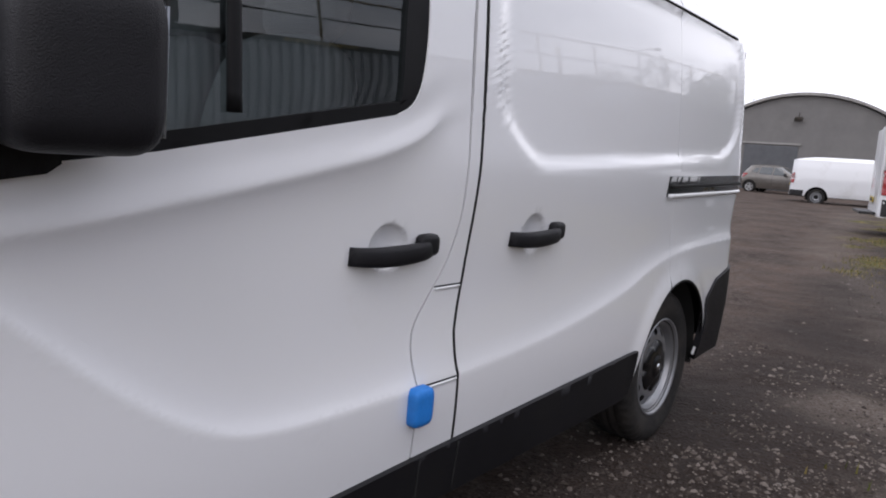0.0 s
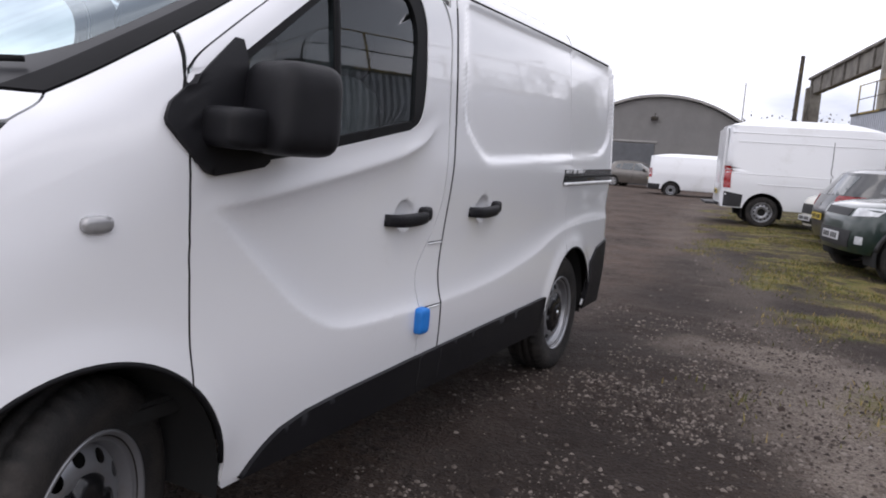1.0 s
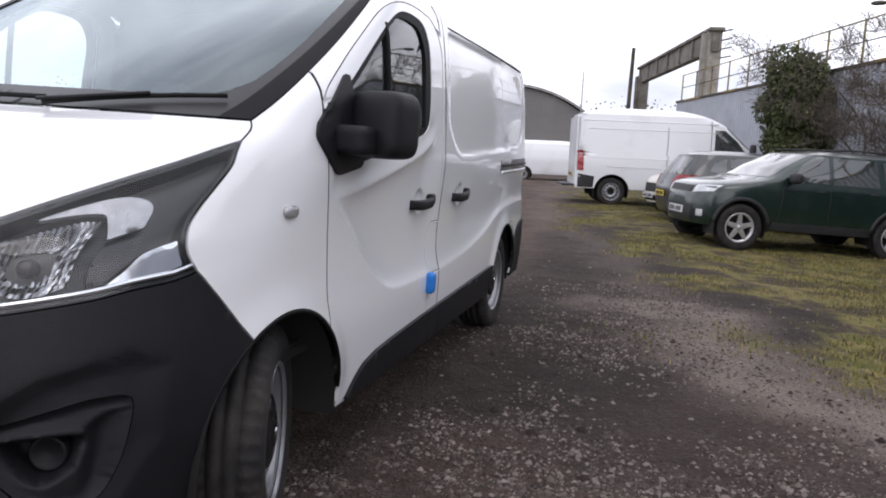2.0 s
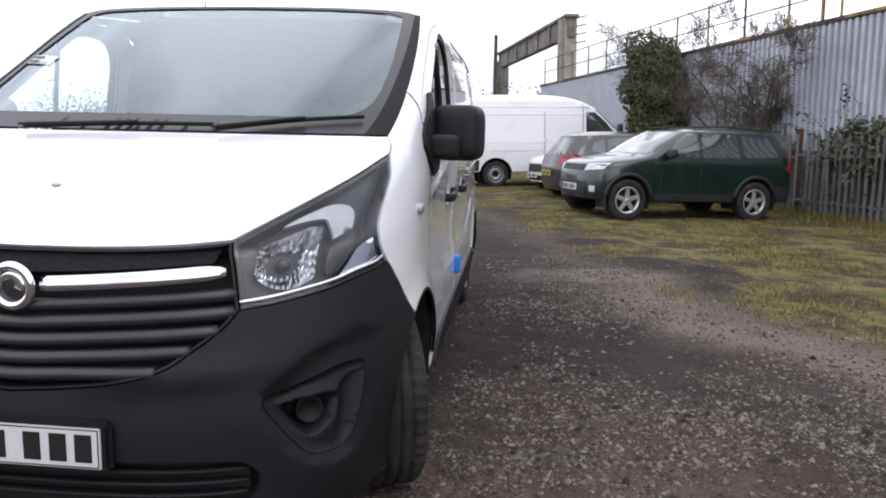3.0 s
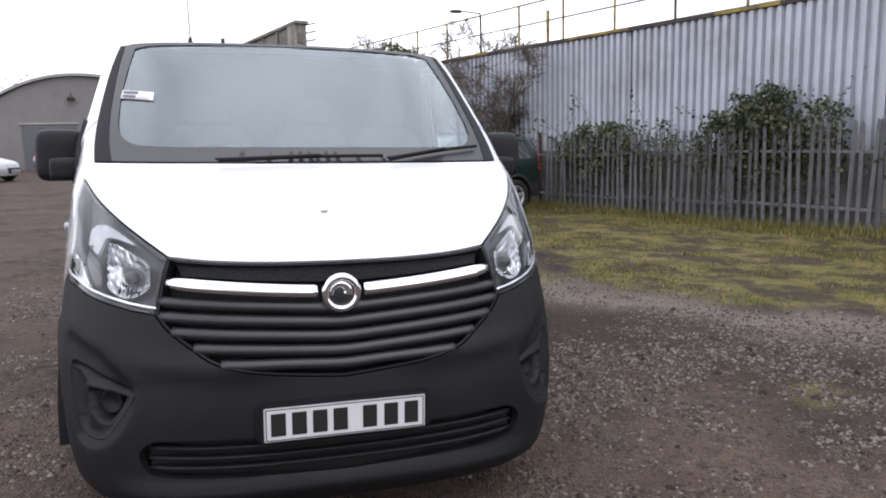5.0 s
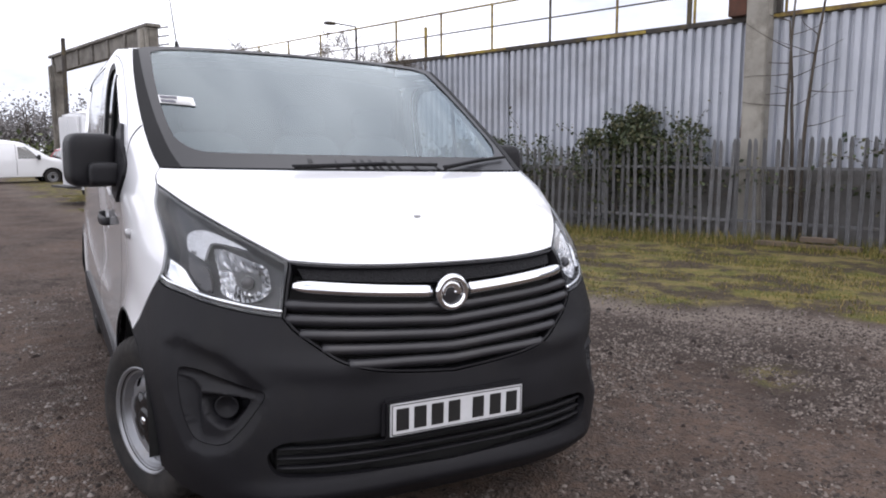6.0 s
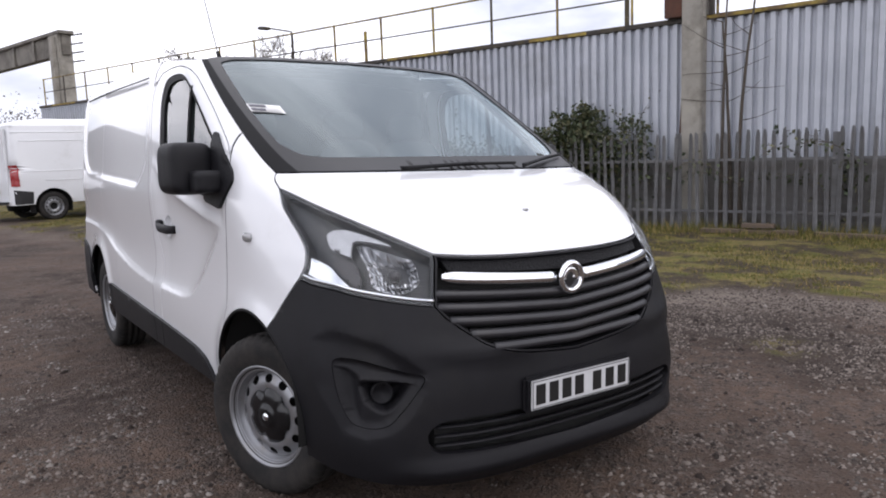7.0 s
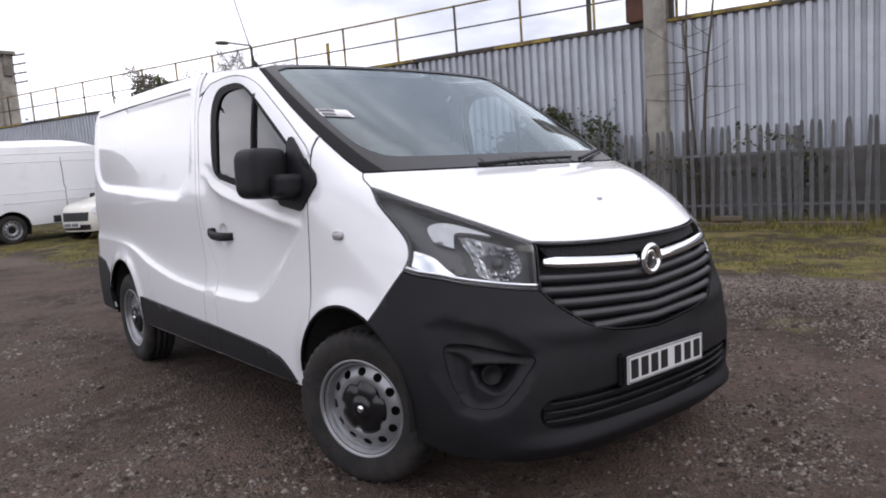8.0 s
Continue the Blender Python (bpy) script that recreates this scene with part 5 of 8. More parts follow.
def ground_mesh():
    xs = np.concatenate([-np.geomspace(12, 900, 16)[::-1], np.linspace(-11.5, -4.2, 40), np.linspace(-4, 6, 160), np.linspace(6.2, 14, 42), np.geomspace(15, 900, 16)])
    ys = np.concatenate([-np.geomspace(12, 900, 16)[::-1], np.linspace(-11.5, -3.2, 40), np.linspace(-3, 8, 176), np.linspace(8.2, 34, 120), np.geomspace(36, 1200, 16)])
    X, Y = np.meshgrid(xs, ys)
    Z = ground_z(X, Y) + np.array([[ripple(x, y) if abs(x) < 15 and abs(y) < 35 else 0 for x in xs] for y in ys])
    n = len(xs)
    vs = np.stack([X.ravel(), Y.ravel(), Z.ravel()], 1)
    fs = [(j * n + i, j * n + i + 1, (j + 1) * n + i + 1, (j + 1) * n + i) for j in range(len(ys) - 1) for i in range(n - 1)]
    me = to_mesh("ground", vs, fs)
    # how grassy each spot is
    at = me.attributes.new("grassy", "FLOAT", "POINT")
    g = []
    for x, y, z in vs:
        if abs(x) > 40 or abs(y) > 60:
            g.append(0.45)
            continue
        d = x - float(grass_edge(y)) + 1.0 * fnoise(x, y, 0.8, 7.0) + 0.5 * fnoise(x, y, 2.1, 1.0)
        p = math.exp(-((x - 2.55) / 0.5) ** 2 - ((y + 0.3) / 0.45) ** 2) * (0.42 + 0.5 * fnoise(x, y, 3.0, 5.0))
        g.append(max(float(sstep((d + 0.5) / 1.6)), p))
    at.data.foreach_set("value", g)
    at2 = me.attributes.new("dusty", "FLOAT", "POINT")
    g = []
    for x, y, z in vs:
        d = x - (float(grass_edge(y)) - 0.34) + 0.45 * fnoise(x, y, 1.1, 9.0) + 0.25 * fnoise(x, y, 3.1, 9.0)
        g.append(math.exp(-((d / 0.45) ** 2)) * (1 if -4 < y < 4.5 else 0.35))
    at2.data.foreach_set("value", g)
    # the trodden yard behind is damper than the open gravel
    at3 = me.attributes.new("damp", "FLOAT", "POINT")
    at3.data.foreach_set("value", [float(np.clip((y + 0.7 + 2 * fnoise(x, y, 0.5, 4.0)) / 2.6, 0, 1) * sstep((x - 0.1 + 0.6 * fnoise(x, y, 0.7, 2.0)) / 1.0)) for x, y, z in vs])
    return new("ground", me)


def ground_material():
    m = bpy.data.materials.new("gravel_mud_grass")
    m.use_nodes = True
    n, l = m.node_tree.nodes, m.node_tree.links
    b = n["Principled BSDF"]
    b.inputs["Roughness"].default_value = 0.93
    b.inputs["Specular IOR Level"].default_value = 0.25
    tc = n.new("ShaderNodeTexCoord")

    def tex(kind, scale, detail=5.0, rough=0.6):
        t = n.new(kind)
        t.inputs["Scale"].default_value = scale
        if kind == "ShaderNodeTexNoise":
            t.inputs["Detail"].default_value = detail
            t.inputs["Roughness"].default_value = rough
        l.new(tc.outputs["Object"], t.inputs["Vector"])
        return t

    def ramp(src, lo, hi, c0, c1):
        r = n.new("ShaderNodeValToRGB")
        r.color_ramp.elements[0].position, r.color_ramp.elements[1].position = lo, hi
        r.color_ramp.elements[0].color, r.color_ramp.elements[1].color = (*c0, 1), (*c1, 1)
        l.new(src, r.inputs["Fac"])
        return r.outputs["Color"]

    def mix(fac, a, c, mode="MIX"):
        x = n.new("ShaderNodeMixRGB")
        x.blend_type = mode
        if isinstance(fac, float):
            x.inputs["Fac"].default_value = fac
        else:
            l.new(fac, x.inputs["Fac"])
        l.new(a, x.inputs["Color1"])
        if isinstance(c, tuple):
            x.inputs["Color2"].default_value = (*c, 1)
        else:
            l.new(c, x.inputs["Color2"])
        return x.outputs["Color"]

    big = tex("ShaderNodeTexNoise", 0.8, 6).outputs["Fac"]
    mid = tex("ShaderNodeTexNoise", 3.2, 8, 0.7).outputs["Fac"]
    clump = tex("ShaderNodeTexNoise", 9.0, 6, 0.7).outputs["Fac"]
    fine = tex("ShaderNodeTexNoise", 45, 6, 0.75).outputs["Fac"]
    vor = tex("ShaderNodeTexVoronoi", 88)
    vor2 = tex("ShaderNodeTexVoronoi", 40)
    mud = ramp(big, 0.40, 0.60, (0.034, 0.0222, 0.0172), (0.122, 0.083, 0.062))
    mud = mix(ramp(clump, 0.44, 0.60, (0, 0, 0), (0.9, 0.9, 0.9)), mud, (0.068, 0.047, 0.037))
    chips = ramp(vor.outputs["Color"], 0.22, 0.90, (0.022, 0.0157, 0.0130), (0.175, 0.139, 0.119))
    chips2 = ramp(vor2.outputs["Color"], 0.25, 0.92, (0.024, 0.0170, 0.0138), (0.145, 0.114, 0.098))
    stony = ramp(mid, 0.40, 0.56, (0.12, 0.12, 0.12), (1.0, 1.0, 1.0))
    sparse = ramp(clump, 0.36, 0.56, (0.15, 0.15, 0.15), (0.95, 0.95, 0.95))
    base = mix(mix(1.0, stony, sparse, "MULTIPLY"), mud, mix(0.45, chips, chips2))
    da = n.new("ShaderNodeAttribute")
    da.attribute_name = "damp"
    dk = n.new("ShaderNodeMath")
    dk.operation = "MULTIPLY"
    dk.inputs[1].default_value = 0.80
    l.new(da.outputs["Fac"], dk.inputs[0])
    base = mix(dk.outputs["Value"], base, (0.018, 0.0128, 0.0105))
    du = n.new("ShaderNodeAttribute")
    du.attribute_name = "dusty"
    dm = n.new("ShaderNodeMath")
    dm.operation = "MULTIPLY"
    dm.inputs[1].default_value = 0.7
    l.new(du.outputs["Fac"], dm.inputs[0])
    pale = mix(ramp(vor.outputs["Color"], 0.2, 0.9, (0, 0, 0), (1, 1, 1)), ramp(fine, 0.3, 0.7, (0.125, 0.098, 0.080), (0.20, 0.162, 0.135)), (0.29, 0.25, 0.215))
    base = mix(dm.outputs["Value"], base, pale)
    turf = ramp(mid, 0.36, 0.64, (0.066, 0.076, 0.016), (0.25, 0.182, 0.066))
    turf = mix(ramp(fine, 0.35, 0.7, (0.0, 0.0, 0.0), (0.8, 0.8, 0.8)), turf, (0.085, 0.094, 0.022))
    turf = mix(ramp(big, 0.47, 0.60, (0, 0, 0), (0.6, 0.6, 0.6)), turf, (0.17, 0.132, 0.058))
    bare = tex("ShaderNodeTexNoise", 1.9, 8, 0.68).outputs["Fac"]
    turf = mix(ramp(bare, 0.46, 0.55, (0, 0, 0), (0.95, 0.95, 0.95)), turf, mix(clump, base, (0.070, 0.052, 0.034)))
    gr = n.new("ShaderNodeAttribute")
    gr.attribute_name = "grassy"
    mm = n.new("ShaderNodeMath")
    mm.operation = "ADD"
    nz = n.new("ShaderNodeMath")
    nz.operation = "MULTIPLY_ADD"
    nz.inputs[1].default_value, nz.inputs[2].default_value = 1.1, -0.55
    l.new(fine, nz.inputs[0])
    l.new(gr.outputs["Fac"], mm.inputs[0])
    l.new(nz.outputs["Value"], mm.inputs[1])
    gm = ramp(mm.outputs["Value"], 0.30, 0.72, (0, 0, 0), (1, 1, 1))
    l.new(mix(gm, base, turf), b.inputs["Base Color"])
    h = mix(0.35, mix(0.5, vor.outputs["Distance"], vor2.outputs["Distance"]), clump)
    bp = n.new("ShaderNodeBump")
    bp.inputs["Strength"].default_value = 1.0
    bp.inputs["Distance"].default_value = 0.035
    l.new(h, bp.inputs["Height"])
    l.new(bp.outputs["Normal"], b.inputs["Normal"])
    return m


ground = ground_mesh()
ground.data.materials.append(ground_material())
tagged(ground, "muddy dark gravel yard with rough grass beside it", "ground", kind="structure")


def island_mat(name, c0, c1, c2, rough=0.9):
    """Colour by piece, for joined stones, blades and leaves."""
    m = bpy.data.materials.new(name)
    m.use_nodes = True
    n, l = m.node_tree.nodes, m.node_tree.links
    b = n["Principled BSDF"]
    b.inputs["Roughness"].default_value = rough
    b.inputs["Specular IOR Level"].default_value = 0.3
    g = n.new("ShaderNodeNewGeometry")
    r = n.new("ShaderNodeValToRGB")
    r.color_ramp.elements[0].color, r.color_ramp.elements[1].color = (*c0, 1), (*c2, 1)
    e = r.color_ramp.elements.new(0.55)
    e.color = (*c1, 1)
    l.new(g.outputs["Random Per Island"], r.inputs["Fac"])
    l.new(r.outputs["Color"], b.inputs["Base Color"])
    return m


def bulk_mesh(name, verts, faces, mat):
    """One mesh from arrays of alike faces."""
    me = bpy.data.meshes.new(name)
    k = faces.shape[1]
    me.vertices.add(len(verts))
    me.vertices.foreach_set("co", np.ascontiguousarray(verts, dtype=np.float32).ravel())
    me.loops.add(faces.size)
    me.loops.foreach_set("vertex_index", np.ascontiguousarray(faces, dtype=np.int32).ravel())
    me.polygons.add(len(faces))
    me.polygons.foreach_set("loop_start", np.arange(0, faces.size, k, dtype=np.int32))
    me.update(calc_edges=True)
    me.materials.append(mat)
    return new(name, me)


def pebbles(name, count, area, size, mat, seed, keep):
    rng = np.random.default_rng(seed)
    # a buried chip: a ring of five and two uneven crests
    oct_v = np.array([(1, 0, -0.3), (0.3, 0.95, -0.3), (-0.8, 0.6, -0.3), (-0.8, -0.6, -0.3), (0.3, -0.95, -0.3), (0.35, 0.15, 0.75), (-0.35, -0.15, 0.85)])
    oct_f = np.array([(0, 1, 5), (1, 2, 6), (1, 6, 5), (2, 3, 6), (3, 4, 6), (4, 5, 6), (4, 0, 5)])
    x = rng.uniform(area[0], area[1], count)
    y = rng.uniform(area[2], area[3], count)
    ok = keep(x, y, rng.uniform(0, 1, count))
    x, y = x[ok], y[ok]
    n = len(x)
    s = size[0] * (size[1] / size[0]) ** (rng.uniform(0, 1, n) ** 2.2)
    z = ground_z(x, y) + np.array([ripple(a, b) for a, b in zip(x.tolist(), y.tolist())])
    v = oct_v[None] * (1 + rng.uniform(-0.3, 0.3, (n, 7, 3))) * (s[:, None] * rng.uniform(0.6, 1.25, (n, 3)) * np.array([1, 1, 0.7]))[:, None, :]
    a = rng.uniform(0, 6.28, n)
    c, si = np.cos(a)[:, None], np.sin(a)[:, None]
    v = np.stack([v[..., 0] * c - v[..., 1] * si, v[..., 0] * si + v[..., 1] * c, v[..., 2]], -1)
    v = v + np.stack([x, y, z + s * 0.12], 1)[:, None, :]
    f = oct_f[None] + (np.arange(n) * 7)[:, None, None]
    return bulk_mesh(name, v.reshape(-1, 3), f.reshape(-1, 3), mat)


STONE = island_mat("gravel_stones", (0.024, 0.018, 0.0155), (0.074, 0.059, 0.050), (0.20, 0.170, 0.150))
PALESTONE = island_mat("pale_stones", (0.06, 0.052, 0.046), (0.12, 0.105, 0.094), (0.26, 0.235, 0.215))


def stony_spot(x, y, r):
    """Which of the places lie on a stony patch."""
    d = x - grass_edge(y)
    nz = np.array([0.8 * fnoise(a, b, 0.9, 11.0) + 0.6 * fnoise(a, b, 3.0, 2.0) + 0.4 * fnoise(a, b, 8.0, 2.0) for a, b in zip(x.tolist(), y.tolist())])
    k = 0.06 + 2.2 * np.maximum(0.0, 0.10 + nz) + 0.5 * np.exp(-(((d + 0.5) / 0.5) ** 2))
    k = k * (0.55 + 0.45 * sstep((x + 0.6) / 1.8)) * (1 - 0.74 * sstep((y - 0.2) / 1.6))
    hidden = (np.abs(x) < 0.7) & (y > -0.4)
    return (r < np.where(d > -0.2, k * np.exp(-(d + 0.2) * 1.5), k)) & ~hidden


g1 = pebbles("gravel", 400000, (-3.0, 4.6, -2.2, 5.2), (0.0045, 0.0165), STONE, 5, stony_spot)
tagged(g1, "loose grey and brown gravel chips on mud", "gravel", kind="stuff")
g2 = pebbles("gravel", 30000, (-9.0, 6.0, 5.2, 20.0), (0.008, 0.020), STONE, 6, stony_spot)
tagged(g2, "scattered small stones over the far yard", "gravel", kind="stuff")
g3 = pebbles("gravel", 1100, (-3.0, 4.4, -2.2, 6.0), (0.010, 0.026), PALESTONE, 8, lambda x, y, r: stony_spot(x, y, r * 1.5))
tagged(g3, "larger pale stones among the gravel", "gravel", kind="stuff")
CLOD = island_mat("mud_clods", (0.014, 0.010, 0.009), (0.030, 0.021, 0.017), (0.060, 0.044, 0.036))


def scatter_spot(x, y, r):
    """Small heaps of loose stones over the trodden side of the yard."""
    nz = np.array([fnoise(a, b, 2.2, 21.0) + 0.7 * fnoise(a, b, 6.0, 22.0) for a, b in zip(x.tolist(), y.tolist())])
    return (r < 3.0 * np.maximum(0.0, nz - 0.16)) & ((x < -1.0) | (y < -1.0))


g4 = pebbles("gravel", 70000, (-5.0, 1.4, -2.3, 5.0), (0.006, 0.017), PALESTONE, 15, scatter_spot)
tagged(g4, "pale grey chips lying in small heaps", "gravel", kind="stuff")
g5 = pebbles("mud_clods", 2600, (-5.0, 4.2, -2.3, 5.0), (0.012, 0.034), CLOD, 16, lambda x, y, r: stony_spot(x, y, r * 0.8) & (x < grass_edge(y) - 0.3))
tagged(g5, "dark crumbled clods of damp mud", "mud", kind="stuff")


def blades(name, count, place, height, width, mat, seed, lean=0.5):
    """Grass blades; place(rng, n) gives x, y and a height factor."""
    rng = np.random.default_rng(seed)
    x, y, k = place(rng, count)
    n = len(x)
    h = height * k * rng.uniform(0.5, 1.3, n)
    a = rng.uniform(0, 6.28, n)
    dx, dy = np.cos(a) * width / 2, np.sin(a) * width / 2
    b = rng.uniform(0, 6.28, n)
    lx, ly = np.cos(b) * h * lean * rng.uniform(0.2, 1, n), np.sin(b) * h * lean * rng.uniform(0.2, 1, n)
    z = ground_z(x, y) + np.array([ripple(a, b) for a, b in zip(x.tolist(), y.tolist())]) - 0.008
    p0 = np.stack([x - dx, y - dy, z], 1)
    p1 = np.stack([x + dx, y + dy, z], 1)
    p2 = np.stack([x + dx * 0.6 + lx * 0.4, y + dy * 0.6 + ly * 0.4, z + h * 0.6], 1)
    p3 = np.stack([x - dx * 0.6 + lx * 0.4, y - dy * 0.6 + ly * 0.4, z + h * 0.6], 1)
    p4 = np.stack([x + lx, y + ly, z + h], 1)
    v = np.stack([p0, p1, p2, p3, p4], 1)
    f = np.array([(0, 1, 2), (0, 2, 3), (3, 2, 4)])[None] + (np.arange(n) * 5)[:, None, None]
    return bulk_mesh(name, v.reshape(-1, 3), f.reshape(-1, 3), mat)


def turf_place(rng, n):
    x, y = rng.uniform(0.0, 10.5, n), rng.uniform(-3.0, 22.0, n)
    e = grass_edge(y)
    d = x - e
    nz = np.array([fnoise(a, b, 0.8, 7.0) + 0.5 * fnoise(a, b, 2.1, 1.0) for a, b in zip(x, y)])
    p = sstep((d + nz + 0.4) / 1.5) * (0.08 + 0.92 * sstep((nz + 0.25) / 0.4))
    behind = (x - FENCE0.x) * FN.x + (y - FENCE0.y) * FN.y > 0.3
    ok = (rng.uniform(0, 1, n) < p) & ~behind
    near = (x - FENCE0.x) * FN.x + (y - FENCE0.y) * FN.y
    k = 0.7 + 1.5 * sstep((near + 1.4) / 1.2) + 0.4 * np.clip(nz, 0, 1)
    return x[ok], y[ok], k[ok]


TURF = island_mat("rough_grass", (0.058, 0.072, 0.014), (0.130, 0.122, 0.030), (0.32, 0.235, 0.100))
tf = blades("grass", 190000, turf_place, 0.050, 0.010, TURF, 12, 0.9)
tagged(tf, "short rough green and straw-coloured grass", "grass", kind="stuff")


def verge_place(rng, n):
    a, o = rng.uniform(-10, 15, n), rng.normal(-0.15, 0.25, n)
    x, y = FENCE0.x + FA.x * a + FN.x * o, FENCE0.y + FA.y * a + FN.y * o
    return x, y, np.clip(1.1 - np.abs(o), 0.3, 1.2)


vg = blades("grass", 12000, verge_place, 0.20, 0.009, TURF, 13, 0.6)
tagged(vg, "long dry grass along the fence foot", "grass", kind="stuff")


# ---------------------------------------------------------------- fence and works building
PALE = make_mat("galvanised_steel_weathered", (0.155, 0.155, 0.16), 0.62, metal=0.25, var=0.3, scale=5, dirt=(0.09, 0.075, 0.06), dirt_scale=3, dirt_lo=0.5, dirt_hi=0.8, random=0.22, bump=0.2, bump_scale=60)
METAL_WALL = make_mat("pale_grey_steel_cladding", (0.47, 0.49, 0.54), 0.5, metal=0.1, color2=(0.39, 0.41, 0.455), scale=0.9, dirt=(0.24, 0.24, 0.25), dirt_scale=0.55, dirt_lo=0.5, dirt_hi=0.85)
YELLOW = make_mat("faded_yellow_paint_rusting", (0.36, 0.265, 0.035), 0.7, color2=(0.24, 0.175, 0.05), scale=5, dirt=(0.085, 0.048, 0.03), dirt_scale=2.6, dirt_lo=0.42, dirt_hi=0.62)
DARKSTEEL = make_mat("grimy_dark_steel", (0.05, 0.042, 0.036), 0.75, var=0.4, scale=4, dirt=(0.12, 0.09, 0.03), dirt_scale=2.2, dirt_lo=0.5, dirt_hi=0.75)
RUST = make_mat("rusty_brown_steel", (0.10, 0.042, 0.026), 0.85, color2=(0.055, 0.028, 0.02), scale=4, bump=0.3, bump_scale=60)
CONCRETE = make_mat("weathered_concrete", (0.33, 0.31, 0.27), 0.9, color2=(0.25, 0.235, 0.21), scale=2.2, dirt=(0.13, 0.115, 0.09), dirt_scale=1.1, dirt_lo=0.5, dirt_hi=0.8, bump=0.4, bump_scale=25)
OLD_CONC = make_mat("stained_dark_concrete", (0.21, 0.195, 0.17), 0.9, color2=(0.14, 0.13, 0.115), scale=1.2, dirt=(0.075, 0.066, 0.055), dirt_scale=0.6, dirt_lo=0.45, dirt_hi=0.75, bump=0.4, bump_scale=12)

PLINTH = make_mat("dark_stained_blockwork", (0.135, 0.13, 0.128), 0.9, color2=(0.09, 0.085, 0.08), scale=1.4, dirt=(0.05, 0.048, 0.036), dirt_scale=2.2, dirt_lo=0.5, dirt_hi=0.75, bump=0.4, bump_scale=18)

# palisade fence
fence = thing("palisade_fence", Matrix.Translation(by_fence(0, 0, 0)) @ pose(0, 0, 0, 0, 0, FENCE_TURN), "grey galvanised palisade fence with pointed pales", "fence")


def pale_mesh():
    """A pale with a folded W section and a pointed, split top."""
    prof = [(-0.034, 0.000), (-0.026, -0.014), (-0.011, -0.020), (0.0, -0.010), (0.011, -0.020), (0.026, -0.014), (0.034, 0.000)]
    tops = [1.70, 1.735, 1.765, 1.735, 1.765, 1.735, 1.70]
    vs = [(d, y, 0.0) for y, d in prof] + [(d, y, t - 0.07) for (y, d), t in zip(prof, tops)] + [(d + 0.004 * (abs(y) > 0.02), y * 0.8, t) for (y, d), t in zip(prof, tops)]
    n = len(prof)
    fs = [(j * n + i, j * n + i + 1, (j + 1) * n + i + 1, (j + 1) * n + i) for j in range(2) for i in range(n - 1)]
    back = [(d + 0.003, y, z) for d, y, z in vs]
    vs2 = vs + back
    m = len(vs)
    fs2 = fs + [tuple(reversed([i + m for i in f])) for f in fs]
    ring = list(range(n)) and [(2 * n + i, 2 * n + i + 1, 2 * n + i + 1 + m, 2 * n + i + m) for i in range(n - 1)]
    return to_mesh("pale", vs2, fs2 + [tuple(reversed(r)) for r in ring], False)


pm = pale_mesh()
pm.materials.append(PALE)
rng = random.Random(4)
a = -9.0
while a < 13.5:
    if rng.random() > 0.015:
        ob = new("pale", pm)
        ob.parent = fence
        base = float(ground_z(*by_fence(a, 0)[:2]))
        lift = -0.06 - 0.018 * max(0.0, a - 2)
        ob.matrix_basis = pose(rng.uniform(-0.008, 0.004), a, base + lift + rng.uniform(-0.02, 0.02), rng.gauss(0, 1.1), rng.gauss(0, 0.5), rng.gauss(0, 4))
    a += 0.155
for z in (0.35, 1.22):
    for k in range(9):
        s0, s1 = -9 + k * 2.5, -9 + (k + 1) * 2.5
        bm = bmesh.new()
        box(bm, (0.022, (s0 + s1) / 2, z - 0.2 - 0.018 * max(0, (s0 + s1) / 2 - 2)), (0.035, 2.5, 0.045), None, 0.004)
        part("rail", bm, PALE, fence, "horizontal angle rail")
for k in range(10):
    bm = bmesh.new()
    box(bm, (0.06, -9 + k * 2.5, 0.55), (0.05, 0.10, 1.75), None, 0.006)
    part("post", bm, RUST if k == 7 else PALE, fence)

# corrugated wall behind it
WALL_TOP, WALL_OFF = 3.43, 0.62
wall = thing("wall_east", Matrix.Translation(by_fence(0, WALL_OFF, 0)) @ pose(0, 0, 0, 0, 0, FENCE_TURN), "pale grey corrugated steel wall of a works building", "wall", kind="structure")


def corrugated(a0, a1, z0, z1, pitch=0.175, depth=0.075):
    cols = []
    n = int((a1 - a0) / pitch)
    for i in range(n):
        s = a0 + i * pitch
        cols += [(s, 0), (s + pitch * 0.30, 0), (s + pitch * 0.42, -depth), (s + pitch * 0.88, -depth)]
    cols.append((a0 + n * pitch, 0))
    vs = [(d, s, z) for z in (z0, z1) for s, d in cols]
    k = len(cols)
    fs = [(i, k + i, k + i + 1, i + 1) for i in range(k - 1)]
    back = [(d + 0.12, s, z) for d, s, z in vs]
    return vs + back, fs + [tuple(reversed([i + 2 * k for i in f])) for f in fs] + [(k + i, 3 * k + i, 3 * k + i + 1, k + i + 1) for i in range(k - 1)]


